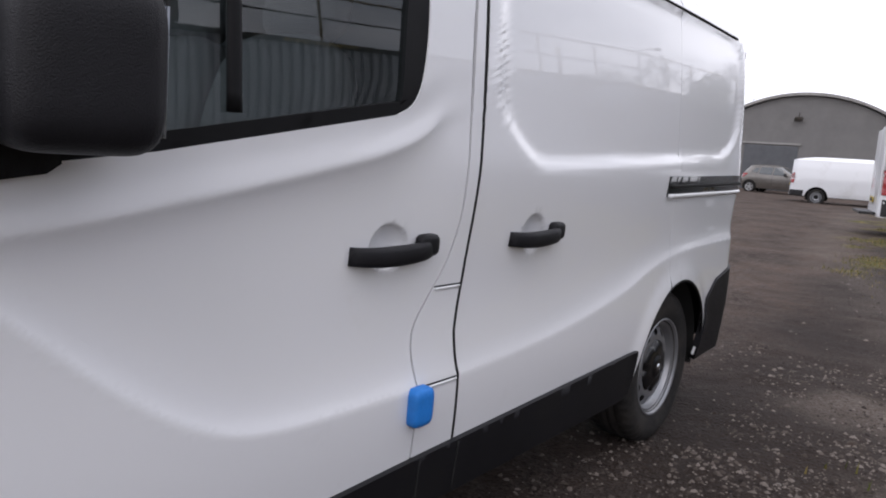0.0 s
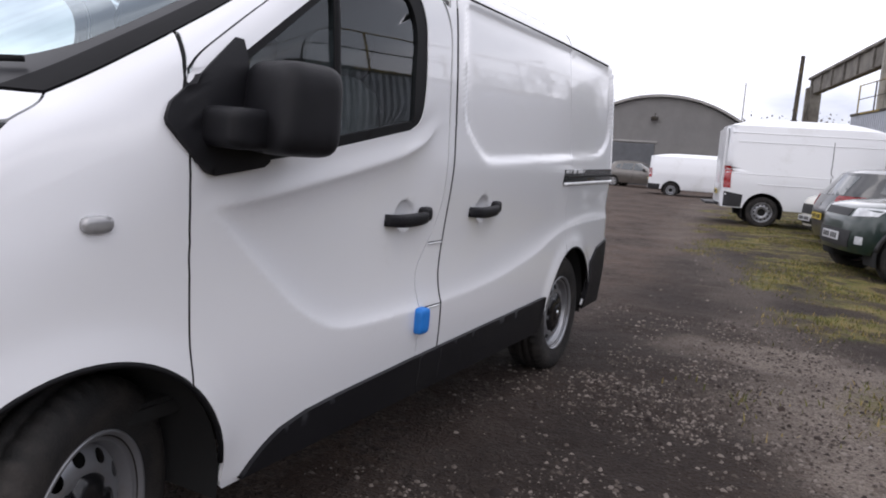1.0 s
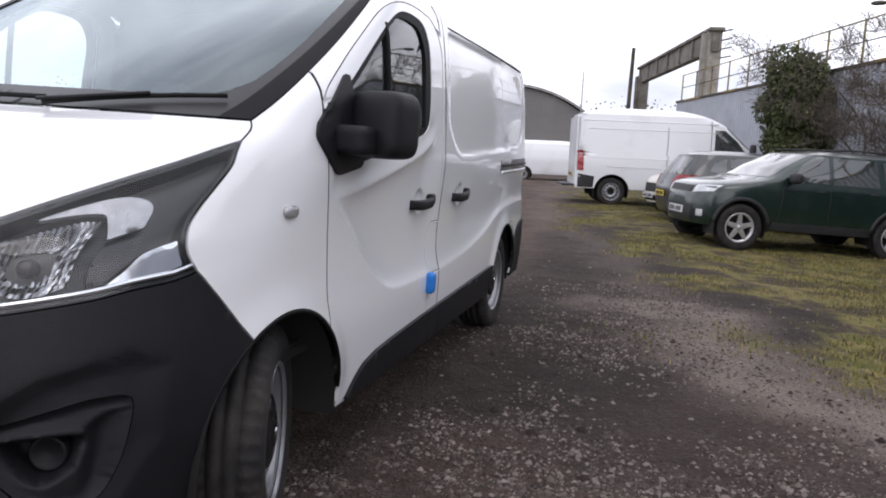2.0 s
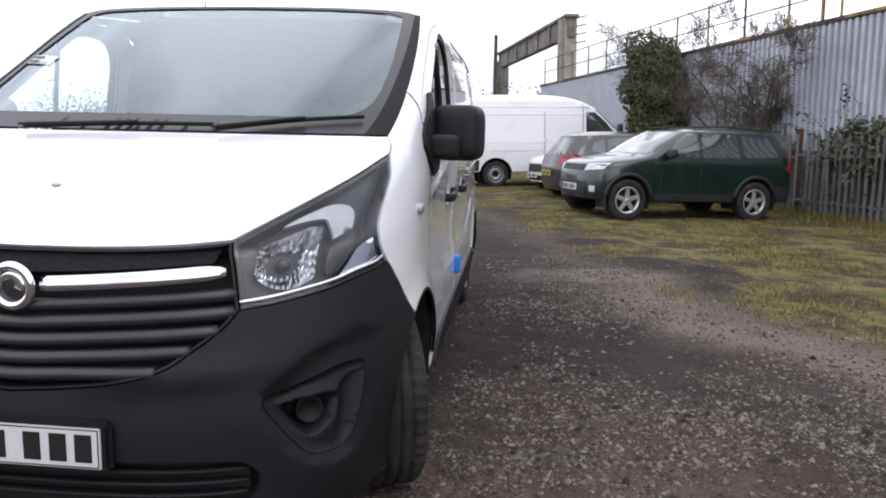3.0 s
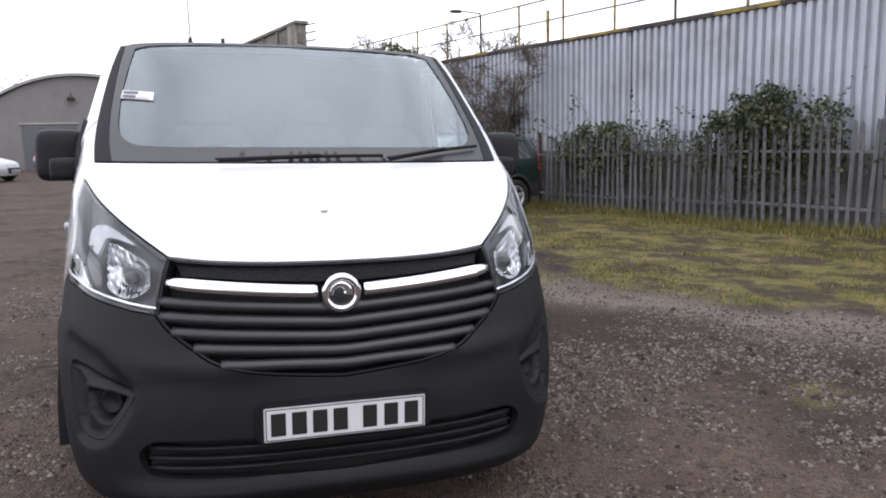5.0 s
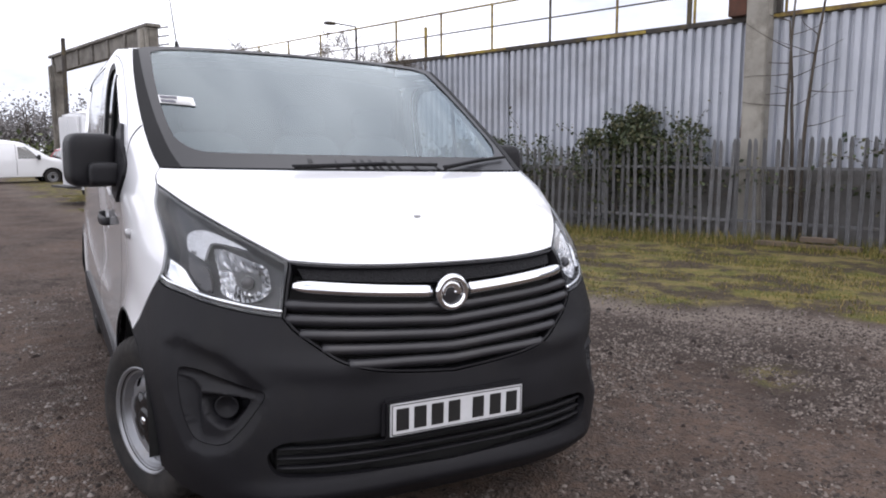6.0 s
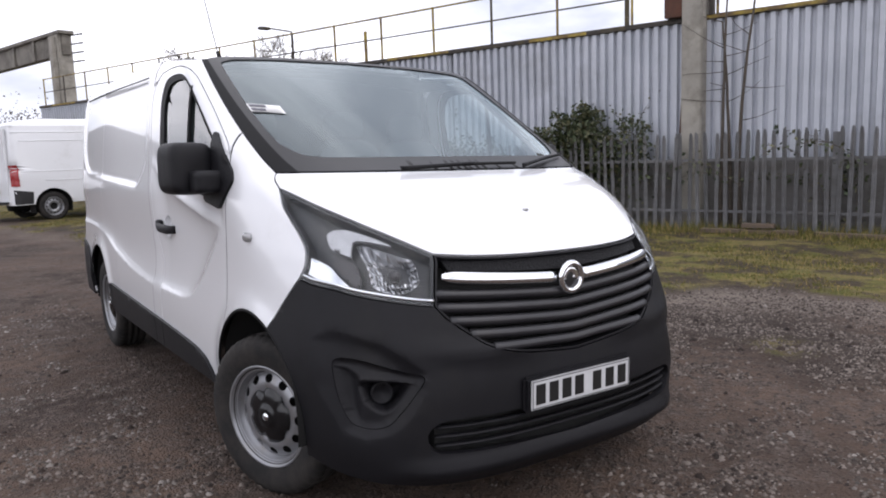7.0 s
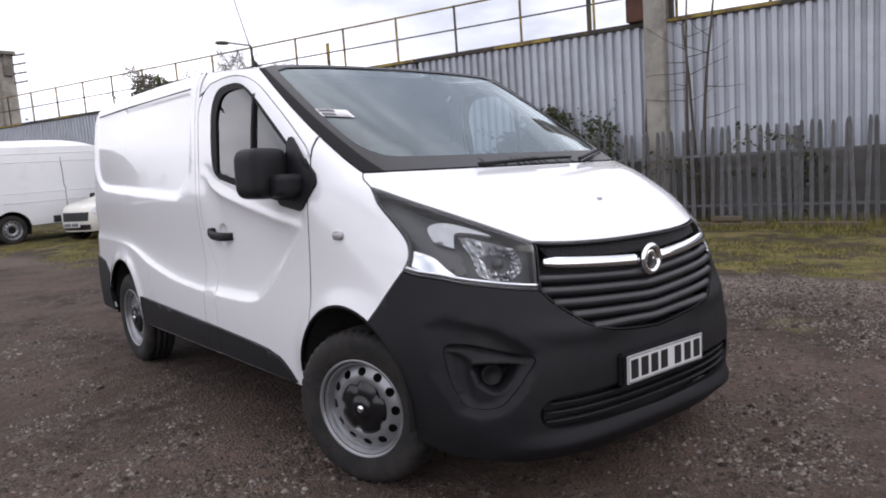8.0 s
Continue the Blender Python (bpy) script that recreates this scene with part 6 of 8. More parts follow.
seg = [(-14.0, 0.90), (0.95, 6.3), (6.31, 12.2), (12.2, 25.9)]
for s0, s1 in seg:
    v, f = corrugated(s0, s1, -0.5, WALL_TOP)
    part_mesh("cladding_sheet", v, f, METAL_WALL, wall, "corrugated sheet", False)
for s0, s1 in ((-14.0, 0.62), (1.08, 12.0), (12.01, 25.9)):
    bm = bmesh.new()
    box(bm, (-0.14, (s0 + s1) / 2, 0.20), (0.08, s1 - s0, 1.6), None, 0.01)
    part("plinth", bm, PLINTH, wall, "dark stained low wall under the cladding")
bm = bmesh.new()
box(bm, (0.02, 5.95, WALL_TOP + 0.045), (0.24, 39.9, 0.09), None, 0.01)
part("wall_capping", bm, DARKSTEEL, wall, "dark weathered capping beam")
rr = random.Random(9)
for k in range(28):
    s = -13.5 + k * 1.4 + rr.uniform(-0.4, 0.4)
    bm = bmesh.new()
    box(bm, (-0.104, s, WALL_TOP + 0.05 + rr.uniform(-0.01, 0.02)), (0.012, rr.uniform(0.9, 1.9), 0.06), None, 0.003)
    if k % 3 == 0 or k < 11:
        part("paint_patch", bm, YELLOW, wall, "yellow paint left on the beam")
    else:
        bm.free()

# railing along the wall head
rail = thing("roof_railing", Matrix.Translation(by_fence(0, WALL_OFF, WALL_TOP + 0.09)) @ pose(0, 0, 0, 0, 0, FENCE_TURN), "yellow tube railing along the wall top", "railing")
for i in range(26):
    s = -13.6 + i * 1.57
    bm = bmesh.new()
    cyl(bm, (0.05, s, 0), (0.05, s, 1.0), 0.026, seg=8)
    part("post", bm, YELLOW if i % 4 else DARKSTEEL, rail)
for z, rad in ((0.98, 0.02), (0.5, 0.016)):
    for s0, s1 in ((-14, 0.3), (1.25, 25.7)):
        bm = bmesh.new()
        cyl(bm, (0.05, s0, z), (0.05, s1, z), rad, seg=8)
        part("tube", bm, YELLOW if z > 0.7 else DARKSTEEL, rail)
for i, s in enumerate((2.2, 8.9)):
    bm = bmesh.new()
    box(bm, (0.05, s, 0.35), (0.03, 0.09, 0.75), None, 0.005)
    part("upright_plate", bm, YELLOW if i else DARKSTEEL, rail)

# concrete column in the wall, with the rusty bracket beside it
colm = thing("concrete_column", Matrix.Translation(by_fence(0.85, WALL_OFF - 0.12, 0)) @ pose(0, 0, 0, 0, 0, FENCE_TURN), "tall stained concrete crane column", "column")
bm = bmesh.new()
box(bm, (0, 0, 3.0), (0.42, 0.36, 7.0), None, 0.02)
part("shaft", bm, CONCRETE, colm)
bm = bmesh.new()
box(bm, (0.02, 0.36, 4.05), (0.25, 0.34, 1.05), None, 0.01)
box(bm, (0.02, 0.20, 2.6), (0.05, 0.05, 2.2), (3, 0, 0), 0.01)
part("bracket", bm, RUST, colm, "rusty steel bracket")
bm = bmesh.new()
box(bm, (0.05, -0.26, 4.0), (0.12, 0.08, 1.0), None, 0.01)
part("ladder_edge", bm, DARKSTEEL, colm)

# flood lamp on the wall head
fl = thing("flood_lamp", Matrix.Translation(by_fence(11.6, WALL_OFF + 0.1, WALL_TOP + 0.09)) @ pose(0, 0, 0, 0, 0, FENCE_TURN), "small swan-neck lamp on a thin pole", "lamp")
bm = bmesh.new()
cyl(bm, (0, 0, 0), (0, 0, 1.05), 0.022, seg=8)
cyl(bm, (0, 0, 1.05), (-0.1, 0.75, 1.22), 0.018, seg=8)
part("pole", bm, DARKSTEEL, fl)
v, f = blob((-0.12, 0.95, 1.24), (0.09, 0.24, 0.05), 3, 16, 8, (8, 0, 0))
part_mesh("lamp_head", v, f, DARKSTEEL, fl)

# concrete gantry beyond
GA, GB = Vector((4.22, 31.1, 0)), Vector((1.40, 44.3, 0))
gd = (GB - GA).normalized()
gturn = math.degrees(math.atan2(gd.y, gd.x)) - 90
gan = thing("crane_gantry", Matrix.Translation(GA) @ pose(0, 0, 0, 0, 0, gturn), "derelict stained concrete crane gantry", "gantry")
gl = (GB - GA).length
for s, w, top in ((0, 0.72, 6.5), (gl, 0.75, 6.1)):
    bm = bmesh.new()
    box(bm, (0, s, top / 2 - 0.3), (0.55, w, top + 0.6), None, 0.03)
    box(bm, (-0.36, s, top / 2 - 0.3), (0.18, w * 0.45, top + 0.4), None, 0.02)
    box(bm, (0, s, 2.6), (0.66, w + 0.1, 0.35), None, 0.02)
    part("gantry_column", bm, CONCRETE if s == 0 else OLD_CONC, gan)
bm = bmesh.new()
box(bm, (0, gl / 2, 6.12), (0.34, gl + 0.9, 0.95), None, 0.03)
box(bm, (0, gl / 2, 6.54), (0.62, gl + 1.1, 0.14), None, 0.02)
for k in range(7):
    box(bm, (-0.2, k * gl / 6, 6.1), (0.12, 0.2, 0.8), None, 0.01)
part("beam", bm, OLD_CONC, gan, "deep concrete crane beam")
for k in range(4):
    bm = bmesh.new()
    cyl(bm, (0.2, -0.3, 5.4 + 0.35 * k), (0.55, -0.75, 5.45 + 0.35 * k), 0.03, seg=6)
    part("bracket", bm, DARKSTEEL, gan)
pl = thing("old_pole", pose(0.91, 32.7, 0), "dark timber pole standing alone", "pole")
bm = bmesh.new()
cyl(bm, (0, 0, -0.2), (0.12, 0, 6.05), 0.11, 0.085, 10)
part("shaft", bm, DARKSTEEL, pl)

# arched shed at the far end of the yard
SHED = make_mat("grey_shed_cladding", (0.185, 0.18, 0.175), 0.75, color2=(0.155, 0.15, 0.148), scale=0.7, dirt=(0.12, 0.115, 0.11), dirt_scale=0.5, dirt_lo=0.5, dirt_hi=0.9)
SHED_TRIM = make_mat("pale_shed_trim", (0.30, 0.29, 0.28), 0.7, var=0.2, scale=2)
DOOR_GREY = make_mat("grey_roller_door", (0.11, 0.115, 0.125), 0.6, var=0.2, scale=2)
shed = thing("arched_shed", pose(-6.9, 46.2, 0, 0, 0, 6), "grey shed with a curved roof and roller door", "shed")
half, spring, rise = 4.7, 3.85, 1.6
arcx = np.linspace(-half, half, 29)
arcz = spring + rise * (1 - (np.abs(arcx) / half) ** 2.1)
for yy, nm in ((0.0, "gable"),):
    vs = [(x, yy, z) for x, z in zip(arcx, arcz)] + [(half, yy, -0.4), (-half, yy, -0.4)]
    vb = [(x, y + 0.2, z) for x, y, z in vs]
    n = len(vs)
    fs = [tuple(reversed(range(n))), tuple(range(n, 2 * n))] + [(i, (i + 1) % n, n + (i + 1) % n, n + i) for i in range(n)]
    part_mesh(nm, vs + vb, fs, SHED, shed, "plain grey gable wall", False)
vs = [(x * 1.03, y, z + dz) for dz in (0.04, 0.2) for y in (-0.25, 16.0) for x, z in zip(arcx, arcz)]
n = 29
fs = []
for i in range(n - 1):
    fs += [(2 * n + i, 2 * n + i + 1, 3 * n + i + 1, 3 * n + i), (i, n + i, n + i + 1, i + 1), (i, i + 1, 2 * n + i + 1, 2 * n + i)]
part_mesh("roof", vs, fs, SHED_TRIM, shed, "pale curved roof edge", False)
for sx in (-1, 1):
    bm = bmesh.new()
    box(bm, (sx * half, 8, 1.7), (0.2, 16, 4.3))
    part("side_wall", bm, SHED, shed)
bm = bmesh.new()
box(bm, (-1.75, -0.02, 1.3), (2.9, 0.03, 2.6))
rd = part("roller_door", bm, DOOR_GREY, shed, "closed grey roller door")
for k in range(13):
    bm = bmesh.new()
    box(bm, (-1.75, -0.05, 0.1 + k * 0.2), (2.88, 0.04, 0.185), None, 0.01)
    part("slat", bm, DOOR_GREY, rd)
bm = bmesh.new()
box(bm, (-1.75, -0.05, 2.72), (3.15, 0.1, 0.12), None, 0.01)
part("door_frame", bm, SHED_TRIM, shed)
bm = bmesh.new()
box(bm, (-0.45, -0.25, 4.15), (0.42, 0.3, 0.2), (20, 0, 0), 0.03)
cyl(bm, (-0.45, -0.05, 4.5), (-0.45, -0.22, 4.25), 0.03, seg=6)
part("wall_lamp", bm, DARKSTEEL, shed)
mast = thing("thin_mast", pose(-2.1, 44.0, 0), "thin pale mast behind the vans", "mast")
bm = bmesh.new()
cyl(bm, (0, 0, -0.2), (0, 0, 6.2), 0.045, 0.03, 8)
part("shaft", bm, SHED_TRIM, mast)

# timber scraps at the fence foot
SCRAP = make_mat("grey_brown_scrap_timber", (0.14, 0.10, 0.07), 0.85, color2=(0.09, 0.07, 0.055), scale=6, bump=0.3, bump_scale=50)
for s, o, ln, rz in ((-0.3, -0.25, 1.5, 2), (-1.9, -0.3, 1.2, -3), (-0.45, -0.22, 0.5, 4)):
    p = by_fence(s, o, 0)
    z = float(ground_z(p.x, p.y)) + (0.05 if ln > 0.6 else 0.15)
    tb = thing("timber_plank", pose(p.x, p.y, z, 0, 0, FENCE_TURN + rz), "weathered scrap plank lying at the fence foot", "plank", "scrap timber")
    bm = bmesh.new()
    box(bm, (0, 0, 0), (0.16, ln, 0.07), None, 0.008)
    part("board", bm, SCRAP, tb)


# ---------------------------------------------------------------- parked vehicles
CARGLASS = make_mat("dark_car_glass", (0.045, 0.052, 0.052), 0.04, var=0.4, scale=3, spec=1.0, coat=1.0)
CARTRIM = make_mat("dark_car_trim", (0.018, 0.018, 0.02), 0.6, var=0.3, scale=6)
ALLOY = make_mat("alloy_wheel_silver", (0.55, 0.55, 0.56), 0.3, metal=0.7, dirt=(0.25, 0.23, 0.2), dirt_scale=12, dirt_lo=0.5, dirt_hi=0.85)
HEADLAMP = make_mat("car_headlamp", (0.62, 0.64, 0.66), 0.12, coat=1.0, var=0.35, scale=14)
YPLATE = make_mat("yellow_number_plate", (0.62, 0.46, 0.05), 0.4, var=0.1, scale=20)


def alloy_wheel(parent, m, r=0.34, w=0.21, rim=0.215, spokes=5):
    v, f = lathe(tyre_profile(r, w, rim), 48)
    wh = part_mesh("wheel", v, f, RUBBER, parent, "black tyre on a five-spoke alloy wheel", True, m)
    o = w / 2
    v, f = lathe([(rim, -o * 0.8), (rim - 0.02, 0), (rim - 0.015, o * 0.6), (rim + 0.006, o * 0.86), (rim - 0.006, o * 0.92), (rim - 0.03, o * 0.7)], 48)
    part_mesh("rim", v, f, ALLOY, wh, "", True, m)
    # added black disc: the shade behind the spokes put in as colour
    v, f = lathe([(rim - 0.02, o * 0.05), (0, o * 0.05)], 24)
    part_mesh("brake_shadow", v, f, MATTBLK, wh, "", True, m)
    for k in range(spokes):
        bm = bmesh.new()
        vs = box(bm, (o * 0.62, 0, (rim + 0.03) / 2), (0.04, 0.055, rim - 0.03), None, 0.008)
        for q in bm.verts:
            if q.co.z < 0.08:
                q.co.y *= 1.5
        part("spoke", bm, ALLOY, wh, "", False, m @ pose(0, 0, 0, 360 * k / spokes, 0, 0))
    v, f = lathe([(0.0, o * 0.85), (0.035, o * 0.82), (0.055, o * 0.7), (0.06, o * 0.4)], 20)
    part_mesh("hub", v, f, ALLOY, wh, "", True, m)
    return wh


def vehicle(name, label, m, spec, paint, group=""):
    """A parked vehicle: front axle at the origin, nose along -y, nearside along +x."""
    root = thing(name, m, label, spec["category"], group)
    zb, zt = spec["floor"], spec["top"]
    H = Hull(yf=smooth_fn(*spec["yf"]), yr=smooth_fn(*spec["yr"]), W=smooth_fn(*spec["W"]), ycf=smooth_fn(*spec["ycf"]), ycr=smooth_fn(*spec["ycr"]), nf=const(spec.get("nf", 2.8)), nr=const(spec.get("nr", 3.2)))
    st = spec.get("step", 0.07)

    def S(pts):
        p = np.array(pts, float)
        return np.stack([H.side(p[:, 0], p[:, 1]), p[:, 1]], 1)

    def F(pts):
        p = np.array(pts, float)
        return np.stack([H.front(p[:, 0], p[:, 1]), p[:, 1]], 1)

    def B(pts):
        p = np.array(pts, float)
        return np.stack([H.rear(p[:, 0], p[:, 1]), p[:, 1]], 1)

    wb, ar = spec["wheelbase"], spec["arch"]

    def arch_pts(cy):
        r0 = spec["radius"]
        a0 = math.asin(max(-0.95, min(0.95, (zb - r0) / ar)))
        return [(cy + ar * math.cos(math.pi - a0 - (math.pi - 2 * a0) * i / 18), r0 + ar * math.sin(a0 + (math.pi - 2 * a0) * i / 18)) for i in range(19)]

    low = S([(float(H.yf(zb)) + 0.02, zb)] + dense(arch_pts(0.0), 0.08).tolist() + dense([(ar + 0.02, zb), (wb - ar - 0.02, zb)], 0.2).tolist() + dense(arch_pts(wb), 0.08).tolist() + [(float(H.yr(zb)) - 0.02, zb)])
    ur = lambda z: float(H.rear(np.array(1e-4), np.array(z)))
    right_edge = np.array([[ur(z), z] for z in np.linspace(zb, zt, 16)])
    half = np.vstack([[(0, zb)], low, right_edge])
    top = np.array([[ur(zt) * k, zt] for k in np.linspace(1, 0, 40)][1:])
    loop = np.vstack([half, top])
    body = None
    for mir in (False, True):
        b = H.panel("body" if body is None else "body_side", [loop], paint, root if body is None else body, st, gap=0, thick=0.0, mirror=mir)
        body = body or b
    # roof
    U = np.array([ur(zt) * k for k in np.linspace(-1, 1, 64)[:-1]])
    ring = H.raw(U, np.full(len(U), zt))
    mid = (ring[:, 1].min() + ring[:, 1].max()) / 2
    vs, fs = [], []
    sc = [1.0, 0.96, 0.88, 0.72, 0.5, 0.25, 0.02]
    for s in sc:
        q = ring.copy()
        q[:, 0] *= s
        q[:, 1] = mid + (q[:, 1] - mid) * (0.25 + 0.75 * s if s < 0.9 else s)
        q[:, 2] = zt + spec["crown"] * (1 - s**2.4)
        vs.append(q)
    k = len(U)
    for j in range(len(sc) - 1):
        for i in range(k):
            fs.append((j * k + i, j * k + (i + 1) % k, (j + 1) * k + (i + 1) % k, (j + 1) * k + i))
    part_mesh("roof", np.vstack(vs), fs, paint, root)
    # glass, trim and lamps on the skin
    for kind, where, pts, mat, lab in spec["patches"]:
        conv = {"side": S, "front": F, "rear": B}[where]
        lp = conv(dense(list(pts) + [pts[0]], 0.08)[:-1])
        for mir in ((False,) if where == "front" and pts[0][0] * pts[1][0] < 0 else (False, True)):
            H.panel(kind, [lp], mat, body if kind in ("seam", "moulding") else root, min(st, 0.06), gap=0, thick=0.012, off=0.007 if mat is CARTRIM else 0.012 if mat is RED else 0.004, mirror=mir, label=lab)
    bm = bmesh.new()
    L = spec["yr"][1][1] - spec["yf"][1][1]
    box(bm, (0, (spec["yr"][1][1] + spec["yf"][1][1]) / 2, zb + 0.08), (spec["W"][1][1] * 1.5, L * 0.92, 0.2), None, 0.05)
    part("underbody", bm, MATTBLK, root)
    for cy in (0, wb):
        for sx in (-1, 1):
            a = np.linspace(radians(-20), radians(200), 20)
            vs = [(sx * x, cy + (ar - 0.01) * math.cos(t), spec["radius"] + (ar - 0.01) * math.sin(t)) for x in (spec["track"] + 0.1, spec["track"] - 0.28) for t in a]
            n = len(a)
            part_mesh("wheel_arch_liner", vs, [(i, i + 1, n + i + 1, n + i) for i in range(n - 1)] + [tuple(range(n, 2 * n))], MATTBLK, root)
            wm = pose(sx * spec["track"], cy, spec["radius"], 0, 0, 0 if sx > 0 else 180)
            if spec["wheels"] == "alloy":
                alloy_wheel(root, wm, spec["radius"], 0.21, spec["radius"] * 0.64)
            else:
                steel_wheel(root, wm, spec["radius"], 0.205, spec["radius"] * 0.62, 12, cap=False)
    for sx in (-1, 1):
        yy, zz = spec["mirror"]
        x = float(H.raw(H.side(np.array([yy]), np.array([zz])), np.array([zz]))[0, 0])
        v, f = blob((sx * (x + 0.12), yy, zz + 0.05), (0.11, 0.06, spec.get("mirror_h", 0.08)), 4, 20, 12)
        part_mesh("door_mirror", v, f, CARTRIM, root, "", True)
    # number plates without characters
    for where, y, z, mat in (("f", spec["plate_f"][0], spec["plate_f"][1], PLATE), ("r", spec["plate_r"][0], spec["plate_r"][1], YPLATE)):
        bm = bmesh.new()
        box(bm, (0, y, z), (0.52, 0.012, 0.11), None, 0.004)
        pb = part("number_plate", bm, mat, root)
        for xx in (-0.2, -0.13, -0.06, 0.04, 0.11, 0.18):
            bm = bmesh.new()
            box(bm, (xx, y + (-0.008 if where == "f" else 0.008), z), (0.045, 0.004, 0.07))
            part("bar", bm, INK, pb)
    return root


SUV = dict(category="car", floor=0.34, top=1.57, crown=0.10, wheelbase=2.45, arch=0.41, radius=0.345, track=0.76, wheels="alloy", step=0.05,
           yf=([0.2, 0.34, 0.5, 0.75, 0.92, 1.0, 1.06, 1.10, 1.35, 1.57], [-0.50, -0.60, -0.64, -0.63, -0.56, -0.30, 0.0, 0.24, 0.60, 0.98]),
           yr=([0.2, 0.4, 0.75, 1.1, 1.57], [3.16, 3.30, 3.31, 3.28, 3.08]),
           W=([0.2, 0.4, 0.7, 0.95, 1.08, 1.57], [0.78, 0.85, 0.865, 0.855, 0.83, 0.69]),
           ycf=([0.2, 0.9, 1.08, 1.57], [0.05, 0.1, 0.62, 1.35]), ycr=([0.2, 1.1, 1.57], [2.99, 2.97, 2.74]), nf=3.0,
           mirror=(0.70, 1.08), plate_f=(-0.65, 0.52), plate_r=(3.33, 0.75),
           patches=[("windscreen", "front", [(-0.70, 1.13), (0.70, 1.13), (0.60, 1.54), (-0.60, 1.54)], CARGLASS, "pale reflecting windscreen"),
                    ("side_window", "side", [(0.68, 1.10), (1.30, 1.09), (1.30, 1.53), (1.12, 1.535), (0.90, 1.38)], CARGLASS, ""),
                    ("side_window", "side", [(1.37, 1.09), (2.10, 1.09), (2.05, 1.53), (1.37, 1.535)], CARGLASS, ""),
                    ("side_window", "side", [(2.20, 1.10), (2.90, 1.14), (2.72, 1.49), (2.15, 1.53)], CARGLASS, ""),
                    ("rear_window", "rear", [(0.02, 1.14), (0.68, 1.14), (0.60, 1.50), (0.02, 1.50)], CARGLASS, ""),
                    ("headlamp", "front", [(0.42, 0.80), (0.74, 0.84), (0.77, 0.94), (0.44, 0.92)], HEADLAMP, "large clear headlamp"),
                    ("grille", "front", [(-0.36, 0.80), (0.36, 0.80), (0.38, 0.90), (-0.38, 0.90)], CARTRIM, ""),
                    ("lower_grille", "front", [(-0.45, 0.40), (0.45, 0.40), (0.48, 0.62), (-0.48, 0.62)], CARTRIM, ""),
                    ("fog_lamp", "front", [(0.56, 0.46), (0.66, 0.46), (0.66, 0.56), (0.56, 0.56)], HEADLAMP, ""),
                    ("tail_lamp", "side", [(3.08, 0.88), (3.22, 0.88), (3.20, 1.22), (3.08, 1.22)], RED, ""),
                    ("moulding", "side", [(0.46, 0.34), (2.0, 0.34), (2.0, 0.46), (0.5, 0.46)], CARTRIM, ""),
                    ("seam", "side", [(0.55, 0.46), (0.56, 0.46), (0.62, 1.08), (0.61, 1.08)], CARTRIM, ""),
                    ("seam", "side", [(1.33, 0.46), (1.34, 0.46), (1.34, 1.09), (1.33, 1.09)], CARTRIM, ""),
                    ("rear_bumper", "side", [(2.89, 0.34), (3.22, 0.36), (3.24, 0.62), (2.86, 0.62)], CARTRIM, "dark plastic bumper end"),
                    ("handle", "side", [(1.12, 0.95), (1.25, 0.95), (1.25, 0.985), (1.12, 0.985)], CARTRIM, ""),
                    ("handle", "side", [(1.95, 0.97), (2.08, 0.97), (2.08, 1.005), (1.95, 1.005)], CARTRIM, "")])
squash = lambda z: z if z < 1.0 else 1.0 + (z - 1.0) * 0.88
for key in ("yf", "yr", "W", "ycf", "ycr"):
    SUV[key] = ([squash(z) for z in SUV[key][0]], SUV[key][1])
SUV["patches"] = [(a, b, [(p, squash(q)) for p, q in c], d, e) for a, b, c, d, e in SUV["patches"]]
SUV["top"], SUV["crown"] = squash(SUV["top"]), 0.09
suv = vehicle("green_suv", "dark green five-door off-road car parked on grass", pose(3.03, 10.41, -0.085, -2.3, 0.6, -70), SUV, GREEN)
for sx in (-1, 1):
    t = np.linspace(0, 1, 14)
    pts = np.stack([np.full(14, sx * 0.60), 1.15 + 1.55 * t, 1.565 + 0.045 * np.sin(math.pi * t)], 1)
    v, f = sweep(pts, 0.035, 0.03, np.tile([0, 0, 1.0], (14, 1)))
    part_mesh("roof_bar", v, f, CARTRIM, suv, "black roof bar")
for cy in (0, 2.45):
    for sx in (-1, 1):
        a = np.linspace(radians(8), radians(172), 20)
        pts = np.stack([np.full(20, sx * 0.868), cy + 0.425 * np.cos(a), 0.345 + 0.425 * np.sin(a)], 1)
        v, f = sweep(pts, 0.06, 0.03, np.tile([sx * 1.0, 0, 0], (20, 1)))
        part_mesh("arch_moulding", v, f, CARTRIM, suv, "dark wheel arch moulding")

